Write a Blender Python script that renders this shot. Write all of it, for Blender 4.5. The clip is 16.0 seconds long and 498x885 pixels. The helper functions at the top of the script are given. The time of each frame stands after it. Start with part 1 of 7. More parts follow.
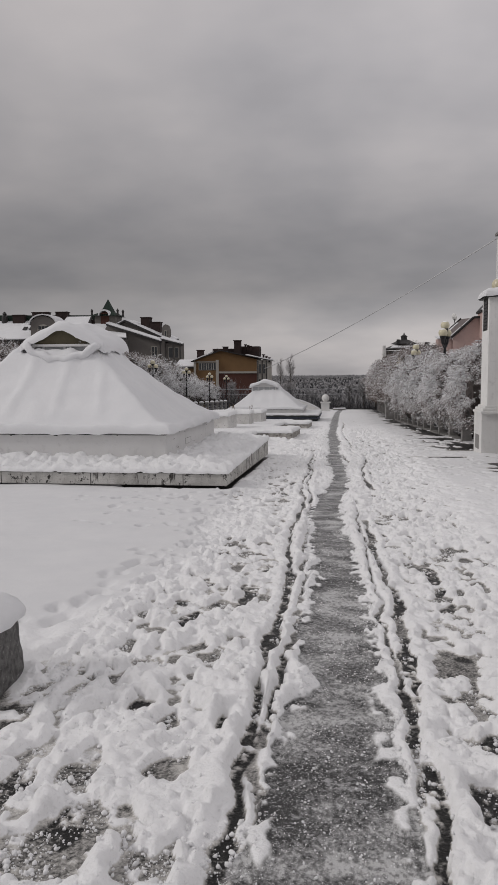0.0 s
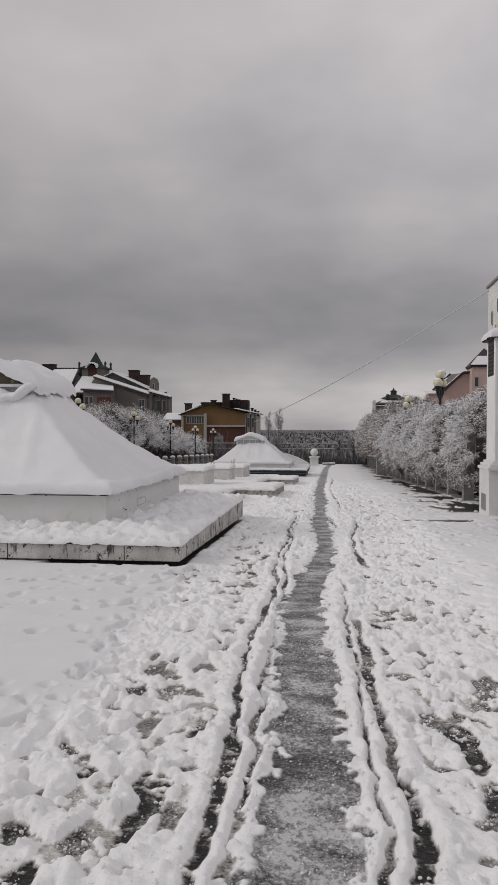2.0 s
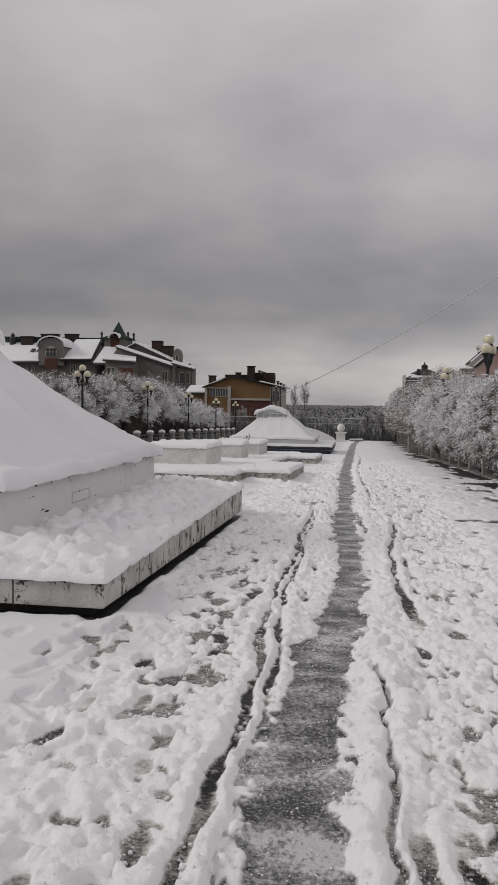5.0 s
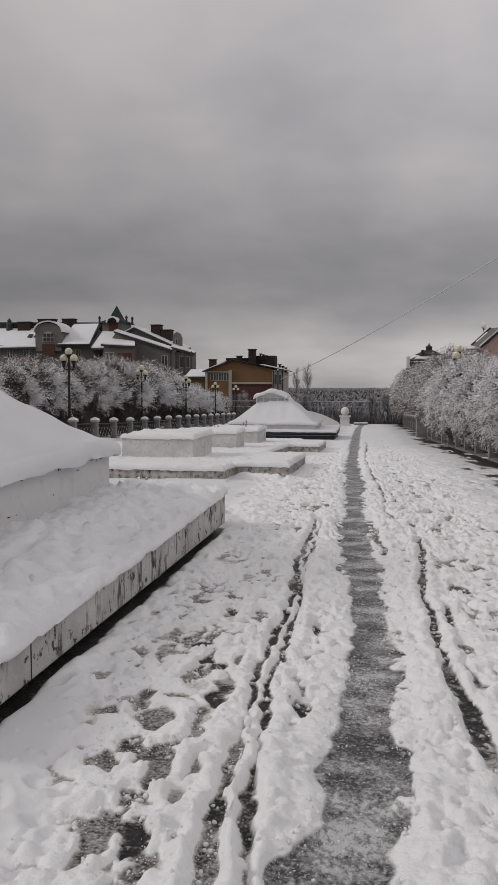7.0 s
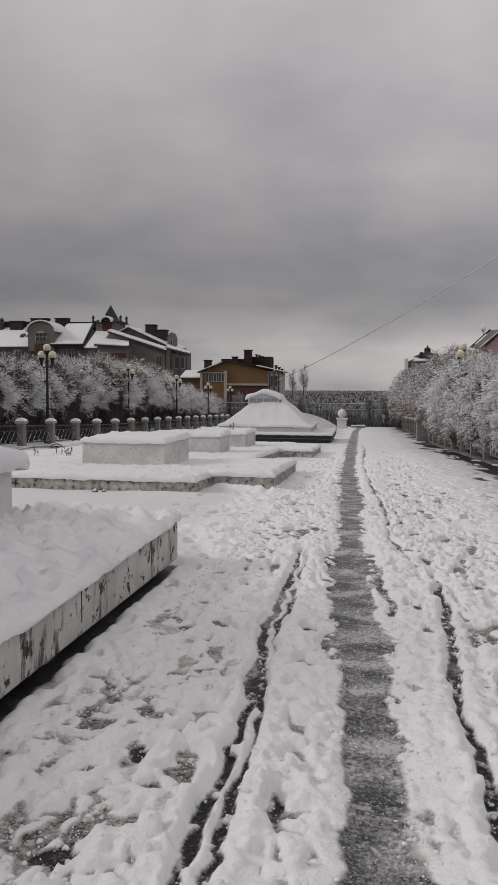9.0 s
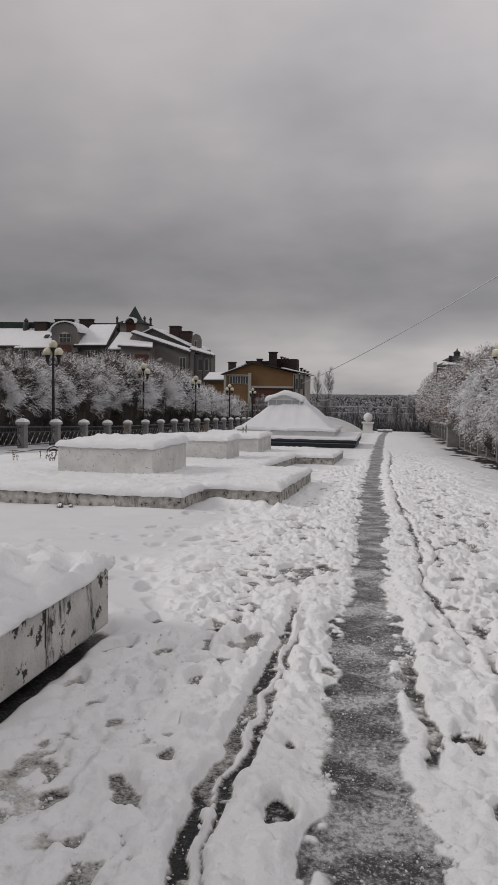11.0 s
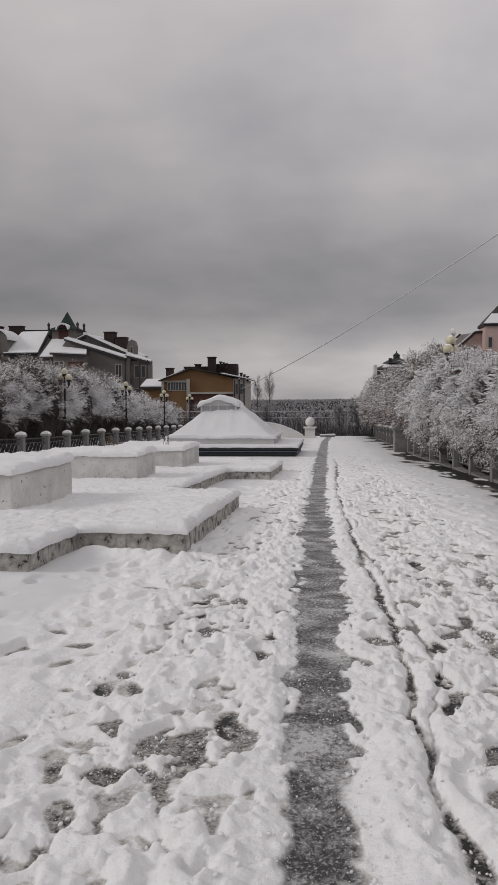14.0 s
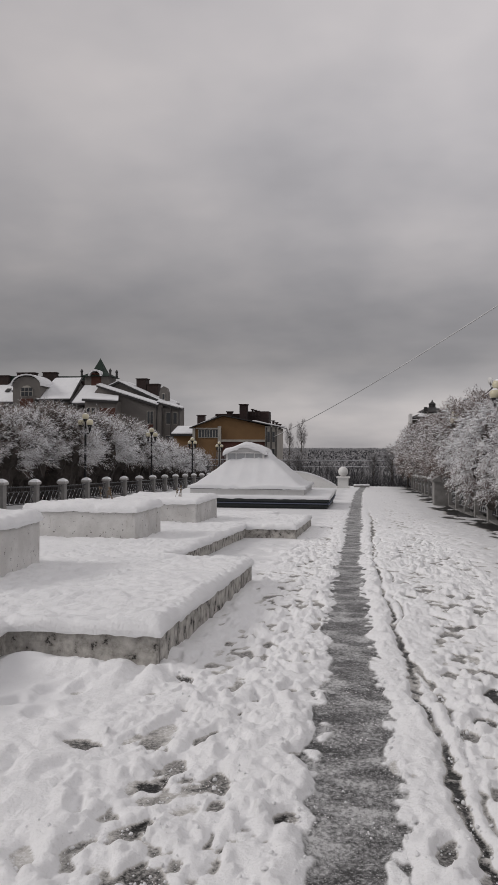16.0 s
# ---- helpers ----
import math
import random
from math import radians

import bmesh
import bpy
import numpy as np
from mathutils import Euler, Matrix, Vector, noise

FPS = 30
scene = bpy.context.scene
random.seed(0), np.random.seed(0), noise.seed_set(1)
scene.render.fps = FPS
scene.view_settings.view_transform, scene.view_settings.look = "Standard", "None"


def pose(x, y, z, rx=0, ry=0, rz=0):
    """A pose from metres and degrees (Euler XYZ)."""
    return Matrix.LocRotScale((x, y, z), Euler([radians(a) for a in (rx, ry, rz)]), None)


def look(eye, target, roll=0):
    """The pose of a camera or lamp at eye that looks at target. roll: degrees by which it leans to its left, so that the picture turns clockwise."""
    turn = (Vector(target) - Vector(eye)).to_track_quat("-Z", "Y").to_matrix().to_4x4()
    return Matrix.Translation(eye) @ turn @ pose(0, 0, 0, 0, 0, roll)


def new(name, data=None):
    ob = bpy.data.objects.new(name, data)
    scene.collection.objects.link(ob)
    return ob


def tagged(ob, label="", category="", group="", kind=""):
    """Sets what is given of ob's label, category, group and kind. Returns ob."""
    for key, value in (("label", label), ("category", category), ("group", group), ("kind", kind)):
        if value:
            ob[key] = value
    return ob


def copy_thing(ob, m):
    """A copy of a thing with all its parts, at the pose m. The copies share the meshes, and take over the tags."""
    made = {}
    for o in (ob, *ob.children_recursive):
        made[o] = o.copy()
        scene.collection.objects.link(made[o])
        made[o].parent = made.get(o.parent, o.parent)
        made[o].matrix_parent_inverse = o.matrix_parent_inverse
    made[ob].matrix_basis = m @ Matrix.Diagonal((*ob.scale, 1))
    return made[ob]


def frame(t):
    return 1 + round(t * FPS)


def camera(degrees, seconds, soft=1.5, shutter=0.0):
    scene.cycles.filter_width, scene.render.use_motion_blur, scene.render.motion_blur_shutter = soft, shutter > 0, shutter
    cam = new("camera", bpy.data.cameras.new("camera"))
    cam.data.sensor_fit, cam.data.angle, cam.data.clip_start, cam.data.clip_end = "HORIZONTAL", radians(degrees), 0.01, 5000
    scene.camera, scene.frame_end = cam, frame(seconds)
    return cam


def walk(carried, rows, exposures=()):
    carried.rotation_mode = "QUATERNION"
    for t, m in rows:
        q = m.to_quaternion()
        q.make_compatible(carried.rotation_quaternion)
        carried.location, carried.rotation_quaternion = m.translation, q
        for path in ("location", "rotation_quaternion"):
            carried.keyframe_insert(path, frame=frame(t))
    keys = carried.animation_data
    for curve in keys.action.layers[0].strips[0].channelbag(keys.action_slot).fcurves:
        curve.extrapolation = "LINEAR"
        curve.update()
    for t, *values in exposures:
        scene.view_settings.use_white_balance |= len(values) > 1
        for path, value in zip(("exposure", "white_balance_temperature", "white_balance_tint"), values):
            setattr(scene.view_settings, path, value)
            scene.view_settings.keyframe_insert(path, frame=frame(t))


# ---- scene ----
cam = camera(36.6, 16.0, soft=1.0)
METRES, EYE, TILT, LEAN, TURN = 19.737, 1.5, -1.3, 2.0, 7.2
ROWS = [
    (0.0, 0.0, 0.0, 0.0, 0.12, -3.84, -1.73),
    (0.5, 0.0051, 0.0319, 0.0011, -0.38, -3.63, -1.4),
    (1.0, 0.0113, 0.0642, 0.0003, -1.78, -2.64, -1.49),
    (1.5, 0.0148, 0.0961, -0.0001, -0.78, -1.12, -1.4),
    (2.0, 0.0193, 0.1287, -0.002, -0.62, 0.31, -2.06),
    (2.5, 0.0207, 0.1588, 0.0038, -1.21, 0.55, -2.4),
    (3.0, 0.0262, 0.1898, 0.0043, -0.85, 0.51, -2.39),
    (3.5, 0.0298, 0.2251, 0.0014, 1.31, -0.15, -2.37),
    (4.0, 0.0359, 0.2597, -0.0017, 1.26, -0.61, -3.15),
    (6.5, 0.0474, 0.4263, -0.001, 1.84, -3.05, -2.31),
    (7.0, 0.0505, 0.457, -0.0001, 1.68, -2.96, -2.13),
    (7.5, 0.0518, 0.4872, -0.0012, -0.19, -2.9, -2.59),
    (8.0, 0.054, 0.5181, -0.0009, 0.22, -2.87, -2.42),
    (8.5, 0.0578, 0.5484, -0.0017, 1.44, -2.87, -2.35),
    (9.0, 0.0644, 0.5774, -0.0021, 1.49, -2.8, -2.43),
    (11.5, 0.0841, 0.7256, -0.0046, 3.86, -2.61, -2.82),
    (12.0, 0.0856, 0.7541, -0.004, 3.82, -2.44, -2.59),
    (12.5, 0.0903, 0.7836, -0.005, 2.16, -1.84, -2.5),
    (13.0, 0.0921, 0.8131, -0.0047, 0.85, -1.64, -2.22),
    (13.5, 0.097, 0.8435, -0.0053, -0.02, -1.65, -1.46),
    (14.0, 0.0978, 0.8734, -0.0044, -0.85, -1.98, -1.65),
    (14.5, 0.1019, 0.9047, -0.0038, -1.35, -1.89, -1.8),
    (15.0, 0.105, 0.9343, -0.0028, -1.72, 0.58, -2.31),
    (15.5, 0.1093, 0.9628, -0.0021, -0.32, 1.58, -2.39),
    (16.0, 0.1108, 0.9914, -0.0023, 1.68, 1.59, -2.27),
]
walk(cam, [(t, pose(0, 0, EYE, TILT, LEAN, TURN) @ pose(METRES * x, METRES * y, METRES * z, 90 + pitch, roll, yaw)) for t, x, y, z, yaw, pitch, roll in ROWS], [(0.0, -0.07, 6610, 12), (3.0, 0.02, 6610, 12), (7.0, -0.05, 6610, 12), (9.0, -0.06, 6610, 12), (12.0, -0.01, 6610, 12), (16.0, 0.0, 6610, 12)])

# ---------------------------------------------------------------- sky and light
world = bpy.data.worlds.new("overcast")
scene.world = world
world.use_nodes = True
wn, wl = world.node_tree.nodes, world.node_tree.links
wn.clear()
w_out, w_bg = wn.new("ShaderNodeOutputWorld"), wn.new("ShaderNodeBackground")
w_sky = wn.new("ShaderNodeTexSky")
w_sky.sky_type = "NISHITA"
w_sky.sun_disc = False
w_sky.sun_elevation, w_sky.sun_rotation = radians(30), radians(256)
w_co, w_sep = wn.new("ShaderNodeTexCoord"), wn.new("ShaderNodeSeparateXYZ")
wl.new(w_co.outputs["Generated"], w_sep.inputs[0])
# cloud deck: the direction is laid onto a flat sheet overhead, so that clouds crowd towards the horizon
w_up = wn.new("ShaderNodeMath"); w_up.operation = "MAXIMUM"; w_up.inputs[1].default_value = 0.0
wl.new(w_sep.outputs["Z"], w_up.inputs[0])
w_den = wn.new("ShaderNodeMath"); w_den.operation = "ADD"; w_den.inputs[1].default_value = 0.26
wl.new(w_up.outputs[0], w_den.inputs[0])
w_div = wn.new("ShaderNodeVectorMath"); w_div.operation = "DIVIDE"
w_comb = wn.new("ShaderNodeCombineXYZ")
for k in range(3):
    wl.new(w_den.outputs[0], w_comb.inputs[k])
wl.new(w_co.outputs["Generated"], w_div.inputs[0])
wl.new(w_comb.outputs[0], w_div.inputs[1])


def sky_noise(scale, detail, rough, stretch, offset):
    mp = wn.new("ShaderNodeMapping")
    mp.inputs["Scale"].default_value = stretch
    mp.inputs["Location"].default_value = offset
    wl.new(w_div.outputs[0], mp.inputs[0])
    nz = wn.new("ShaderNodeTexNoise")
    nz.inputs["Scale"].default_value, nz.inputs["Detail"].default_value, nz.inputs["Roughness"].default_value = scale, detail, rough
    wl.new(mp.outputs[0], nz.inputs["Vector"])
    return nz.outputs["Fac"]


w_big = sky_noise(1.5, 4.0, 0.5, (1.1, 1.0, 1.0), (3.1, 0.4, 0.0))
w_small = sky_noise(4.6, 6.0, 0.55, (0.6, 1.0, 1.0), (0.0, 5.2, 1.0))
w_ramp = wn.new("ShaderNodeValToRGB")
wl.new(w_up.outputs[0], w_ramp.inputs[0])
el = w_ramp.color_ramp.elements
el[0].position, el[0].color = 0.0, (0.395, 0.383, 0.388, 1)
el[1].position, el[1].color = 1.0, (0.53, 0.525, 0.53, 1)
for at, v in ((0.03, 0.41), (0.058, 0.4), (0.082, 0.345), (0.11, 0.275), (0.17, 0.285), (0.26, 0.385), (0.38, 0.475), (0.6, 0.52)):
    e = el.new(at)
    e.color = (v * 1.01, v * 0.985, v, 1)
w_mixn = wn.new("ShaderNodeMath"); w_mixn.operation = "MULTIPLY_ADD"
w_mixn.inputs[1].default_value = 0.17
wl.new(w_small, w_mixn.inputs[0])
wl.new(w_big, w_mixn.inputs[2])
w_map = wn.new("ShaderNodeMapRange")
w_map.inputs["From Min"].default_value, w_map.inputs["From Max"].default_value = 0.42, 0.95
w_map.inputs["To Min"].default_value, w_map.inputs["To Max"].default_value = 0.78, 1.28
wl.new(w_mixn.outputs[0], w_map.inputs["Value"])
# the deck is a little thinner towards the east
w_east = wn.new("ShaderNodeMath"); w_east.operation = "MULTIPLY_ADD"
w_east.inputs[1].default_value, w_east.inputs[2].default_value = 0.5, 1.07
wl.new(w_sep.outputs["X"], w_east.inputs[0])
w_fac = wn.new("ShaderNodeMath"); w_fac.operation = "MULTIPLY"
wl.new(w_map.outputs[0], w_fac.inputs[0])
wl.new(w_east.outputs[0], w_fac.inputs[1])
w_mul = wn.new("ShaderNodeVectorMath"); w_mul.operation = "SCALE"
wl.new(w_ramp.outputs[0], w_mul.inputs[0])
wl.new(w_fac.outputs[0], w_mul.inputs["Scale"])
w_skys = wn.new("ShaderNodeVectorMath"); w_skys.operation = "SCALE"
w_skys.inputs["Scale"].default_value = 0.004
wl.new(w_sky.outputs[0], w_skys.inputs[0])
w_add = wn.new("ShaderNodeVectorMath"); w_add.operation = "ADD"
wl.new(w_mul.outputs[0], w_add.inputs[0])
wl.new(w_skys.outputs[0], w_add.inputs[1])
# thin cloud is a little warmer than thick cloud
w_tint = wn.new("ShaderNodeMix"); w_tint.data_type = "RGBA"
w_tint.inputs[6].default_value, w_tint.inputs[7].default_value = (0.99, 1.0, 1.02, 1), (1.015, 1.0, 0.985, 1)
w_thin = wn.new("ShaderNodeMapRange")
w_thin.inputs["From Min"].default_value, w_thin.inputs["From Max"].default_value = 0.45, 0.8
wl.new(w_mixn.outputs[0], w_thin.inputs["Value"])
wl.new(w_thin.outputs[0], w_tint.inputs[0])
w_hue = wn.new("ShaderNodeVectorMath"); w_hue.operation = "MULTIPLY"
wl.new(w_add.outputs[0], w_hue.inputs[0])
wl.new(w_tint.outputs[2], w_hue.inputs[1])
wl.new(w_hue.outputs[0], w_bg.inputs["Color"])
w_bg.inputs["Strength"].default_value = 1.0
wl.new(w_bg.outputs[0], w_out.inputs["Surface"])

sun_data = bpy.data.lights.new("sun", "SUN")
sun_data.energy, sun_data.angle, sun_data.color = 1.15, radians(14), (1.0, 0.985, 0.965)
sun = new("sun", sun_data)
sun.matrix_world = look((-55, -2, 33), (0, 12, 0))

# ---------------------------------------------------------------- materials


def surf(name, c1, c2, scale=4.0, rough=0.8, bump=0.2, bump_scale=40.0, spots=None, spot_scale=9.0, spot_cut=0.62, metal=0.0, upsnow=None, spread=0.05, drips=None, drip_cut=0.57, grain=0.78):
    """A procedural surface: two colours mixed by noise at two sizes, dark or pale spots, fine relief, and, if wished, snow on upward faces."""
    m = bpy.data.materials.new(name)
    m.use_nodes = True
    n, l = m.node_tree.nodes, m.node_tree.links
    b = n["Principled BSDF"]
    b.inputs["Roughness"].default_value, b.inputs["Metallic"].default_value = rough, metal
    co = n.new("ShaderNodeTexCoord")

    def noise_of(s, detail=6.0, r=0.6):
        t = n.new("ShaderNodeTexNoise")
        t.inputs["Scale"].default_value, t.inputs["Detail"].default_value, t.inputs["Roughness"].default_value = s, detail, r
        l.new(co.outputs["Object"], t.inputs["Vector"])
        return t.outputs["Fac"]

    def mixed(fac, a, c):
        x = n.new("ShaderNodeMix")
        x.data_type = "RGBA"
        if hasattr(fac, "is_linked"):
            l.new(fac, x.inputs[0])
        else:
            x.inputs[0].default_value = fac
        for sock, v in ((x.inputs[6], a), (x.inputs[7], c)):
            if hasattr(v, "is_linked"):
                l.new(v, sock)
            else:
                sock.default_value = (*v, 1)
        return x.outputs[2]

    def ramped(fac, lo, hi):
        r = n.new("ShaderNodeMapRange")
        r.interpolation_type = "SMOOTHSTEP"
        r.inputs["From Min"].default_value, r.inputs["From Max"].default_value = lo, hi
        l.new(fac, r.inputs["Value"])
        return r.outputs[0]

    col = mixed(ramped(noise_of(scale), 0.3, 0.7), c1, c2)
    fine = noise_of(scale * 9.0)
    dark = tuple(v * grain for v in c1)
    col = mixed(ramped(fine, 0.52, 0.8), col, dark)
    info = n.new("ShaderNodeObjectInfo")
    hv = n.new("ShaderNodeHueSaturation")
    rv = n.new("ShaderNodeMapRange")
    rv.inputs["To Min"].default_value, rv.inputs["To Max"].default_value = 1 - spread, 1 + spread
    l.new(info.outputs["Random"], rv.inputs["Value"])
    l.new(rv.outputs[0], hv.inputs["Value"])
    l.new(col, hv.inputs["Color"])
    col = hv.outputs[0]
    if spots:
        col = mixed(ramped(noise_of(spot_scale, 8.0, 0.7), spot_cut, spot_cut + 0.05), col, spots)
    if drips:
        mp = n.new("ShaderNodeMapping")
        mp.inputs["Scale"].default_value = (7.0, 7.0, 1.7)
        l.new(co.outputs["Object"], mp.inputs[0])
        t = n.new("ShaderNodeTexNoise")
        t.inputs["Scale"].default_value, t.inputs["Detail"].default_value, t.inputs["Roughness"].default_value = 1.0, 7.0, 0.7
        l.new(mp.outputs[0], t.inputs["Vector"])
        col = mixed(ramped(t.outputs["Fac"], drip_cut, drip_cut + 0.12), col, drips)
    if upsnow is not None:
        ge = n.new("ShaderNodeNewGeometry")
        sp = n.new("ShaderNodeSeparateXYZ")
        l.new(ge.outputs["Normal"], sp.inputs[0])
        ad = n.new("ShaderNodeMath"); ad.operation = "MULTIPLY_ADD"
        ad.inputs[1].default_value = 0.9
        l.new(noise_of(7.0, 3.0), ad.inputs[0])
        l.new(sp.outputs["Z"], ad.inputs[2])
        col = mixed(ramped(ad.outputs[0], upsnow + 0.35, upsnow + 0.6), col, (0.84, 0.845, 0.86))
    l.new(col, b.inputs["Base Color"])
    if bump:
        bp = n.new("ShaderNodeBump")
        bp.inputs["Strength"].default_value, bp.inputs["Distance"].default_value = bump, 0.02
        l.new(noise_of(bump_scale, 8.0), bp.inputs["Height"])
        l.new(bp.outputs[0], b.inputs["Normal"])
    return m


def plain(name, colour, rough=0.5, metal=0.0):
    return surf(name, colour, tuple(v * 0.88 for v in colour), 6.0, rough, 0.05, 60.0, metal=metal)


def ground_material():
    """Snow over wet, icy asphalt: the mesh's cover value (depth of snow left) tells which of the two lies open."""
    m = bpy.data.materials.new("trampled_snow")
    m.use_nodes = True
    n, l = m.node_tree.nodes, m.node_tree.links
    b = n["Principled BSDF"]
    co = n.new("ShaderNodeTexCoord")

    def tex(s, detail, r=0.6, stretch=(1, 1, 1)):
        mp = n.new("ShaderNodeMapping")
        mp.inputs["Scale"].default_value = stretch
        l.new(co.outputs["Object"], mp.inputs[0])
        t = n.new("ShaderNodeTexNoise")
        t.inputs["Scale"].default_value, t.inputs["Detail"].default_value, t.inputs["Roughness"].default_value = s, detail, r
        l.new(mp.outputs[0], t.inputs["Vector"])
        return t.outputs["Fac"]

    def rng(fac, lo, hi, a=0.0, c=1.0):
        r = n.new("ShaderNodeMapRange")
        r.inputs["From Min"].default_value, r.inputs["From Max"].default_value = lo, hi
        r.inputs["To Min"].default_value, r.inputs["To Max"].default_value = a, c
        l.new(fac, r.inputs["Value"])
        return r.outputs[0]

    def mix(fac, a, c):
        x = n.new("ShaderNodeMix")
        x.data_type = "RGBA"
        l.new(fac, x.inputs[0])
        for sock, v in ((x.inputs[6], a), (x.inputs[7], c)):
            if hasattr(v, "is_linked"):
                l.new(v, sock)
            else:
                sock.default_value = (*v, 1)
        return x.outputs[2]

    at = n.new("ShaderNodeAttribute")
    at.attribute_name = "cover"
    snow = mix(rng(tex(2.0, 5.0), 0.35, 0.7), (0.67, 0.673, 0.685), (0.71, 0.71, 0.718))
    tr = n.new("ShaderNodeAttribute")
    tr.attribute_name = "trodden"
    # calm snow is painted darker than trodden: its dimmer light is in the colour
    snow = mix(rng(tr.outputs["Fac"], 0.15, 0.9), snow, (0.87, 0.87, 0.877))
    snow = mix(rng(tex(60.0, 6.0, 0.75), 0.56, 0.75), snow, (0.7, 0.703, 0.715))
    # from bare wet asphalt through slush to clean snow, broken up by grains and larger drifts

    def plus(a, k, c):
        q = n.new("ShaderNodeMath"); q.operation = "MULTIPLY_ADD"
        q.inputs[1].default_value = k
        l.new(a, q.inputs[0])
        if hasattr(c, "is_linked"):
            l.new(c, q.inputs[2])
        else:
            q.inputs[2].default_value = c
        return q.outputs[0]

    grit = n.new("ShaderNodeMath"); grit.operation = "MULTIPLY"
    l.new(plus(tex(65.0, 3.0, 0.65), 1.0, -0.5), grit.inputs[0])
    l.new(rng(at.outputs["Fac"], 0.15, 0.7, 1.25, 0.2), grit.inputs[1])
    v = plus(at.outputs["Fac"], 1.6, -0.205)
    v = plus(grit.outputs[0], 1.0, v)
    v = plus(tex(6.0, 6.0, 0.65), 0.3, v)
    ramp = n.new("ShaderNodeValToRGB")
    l.new(v, ramp.inputs[0])
    els = ramp.color_ramp.elements
    els[0].position, els[0].color = 0.02, (0.017, 0.0165, 0.016, 1)
    els[1].position, els[1].color = 0.95, (0.8, 0.8, 0.81, 1)
    for p_, c_ in ((0.1, 0.05), (0.2, 0.16), (0.34, 0.33), (0.55, 0.55)):
        e_ = els.new(p_)
        e_.color = (c_ * 1.03, c_, c_ * 0.955, 1)
    col = mix(rng(v, 0.6, 0.95), ramp.outputs[0], snow)
    # trodden ice: wet dark and frosted grey patches, scored by feet, with pale grains
    ia = n.new("ShaderNodeAttribute")
    ia.attribute_name = "ice"
    sheet_ = n.new("ShaderNodeValToRGB")
    l.new(plus(tex(46.0, 4.0, 0.68, (1.0, 0.75, 1.0)), 0.62, plus(tex(3.0, 3.0, 0.55, (1.0, 1.3, 1.0)), 0.68, -0.155)), sheet_.inputs[0])
    tones = sheet_.color_ramp.elements
    tones[0].position, tones[0].color = 0.42, (0.05, 0.0497, 0.0495, 1)
    tones[1].position, tones[1].color = 0.61, (0.56, 0.56, 0.56, 1)
    for p_, c_ in ((0.46, 0.125), (0.51, 0.215), (0.555, 0.32)):
        tones.new(p_).color = (c_, c_ * 0.995, c_ * 0.993, 1)
    ice = mix(rng(tex(80.0, 4.0, 0.75), 0.55, 0.62), sheet_.outputs[0], (0.5, 0.5, 0.5))
    ice = mix(rng(tex(10.0, 4.0, 0.62, (1.0, 1.4, 1.0)), 0.6, 0.68, 0.0, 0.65), ice, (0.52, 0.52, 0.523))
    mask = plus(tex(24.0, 5.0, 0.7), 0.9, -0.45)
    mask = rng(plus(ia.outputs["Fac"], 1.0, mask), 0.3, 0.75)
    lie = n.new("ShaderNodeMath"); lie.operation = "MULTIPLY"
    l.new(mask, lie.inputs[0])
    l.new(rng(at.outputs["Fac"], 0.35, 0.75, 1.0, 0.0), lie.inputs[1])
    col = mix(lie.outputs[0], col, ice)
    l.new(col, b.inputs["Base Color"])
    gloss = n.new("ShaderNodeMix")
    l.new(lie.outputs[0], gloss.inputs[0])
    l.new(rng(v, 0.1, 0.6, 0.4, 0.8), gloss.inputs[2])
    l.new(rng(tex(8.0, 5.0), 0.35, 0.65, 0.3, 0.5), gloss.inputs[3])
    l.new(gloss.outputs[0], b.inputs["Roughness"])
    b.inputs["Specular IOR Level"].default_value = 0.2
    bp = n.new("ShaderNodeBump")
    bp.inputs["Distance"].default_value = 0.03
    l.new(rng(tr.outputs["Fac"], 0.0, 1.0, 0.05, 0.45), bp.inputs["Strength"])
    l.new(tex(42.0, 6.0, 0.72), bp.inputs["Height"])
    clods = n.new("ShaderNodeBump")
    clods.inputs["Distance"].default_value = 0.06
    l.new(rng(tr.outputs["Fac"], 0.0, 1.0, 0.0, 0.34), clods.inputs["Strength"])
    l.new(tex(13.0, 4.0, 0.6), clods.inputs["Height"])
    l.new(clods.outputs[0], bp.inputs["Normal"])
    l.new(bp.outputs[0], b.inputs["Normal"])
    return m


M_GROUND = ground_material()
M_CRUMBLY = surf("crumbly_snow", (0.82, 0.822, 0.83), (0.76, 0.763, 0.773), 1.2, 0.7, 0.75, 26.0, spread=0.0, grain=0.95)
M_CRUMB = surf("snow_crumb", (0.8, 0.8, 0.81), (0.72, 0.72, 0.728), 9.0, 0.7, 0.2, 60.0, spread=0.0, grain=0.95)
M_SNOW = surf("snow", (0.73, 0.733, 0.745), (0.69, 0.695, 0.71), 1.2, 0.7, 0.32, 15.0, spread=0.0, grain=0.96)
M_CONCRETE = surf("whitewashed_concrete", (0.68, 0.67, 0.655), (0.52, 0.51, 0.495), 2.6, 0.9, 0.6, 50.0, (0.09, 0.085, 0.08), 17.0, 0.605, drips=(0.45, 0.43, 0.4))
M_PLINTH = surf("stained_concrete", (0.58, 0.57, 0.545), (0.4, 0.39, 0.37), 2.8, 0.9, 0.9, 35.0, (0.035, 0.033, 0.03), 8.0, 0.56, drips=(0.07, 0.066, 0.06), drip_cut=0.545)
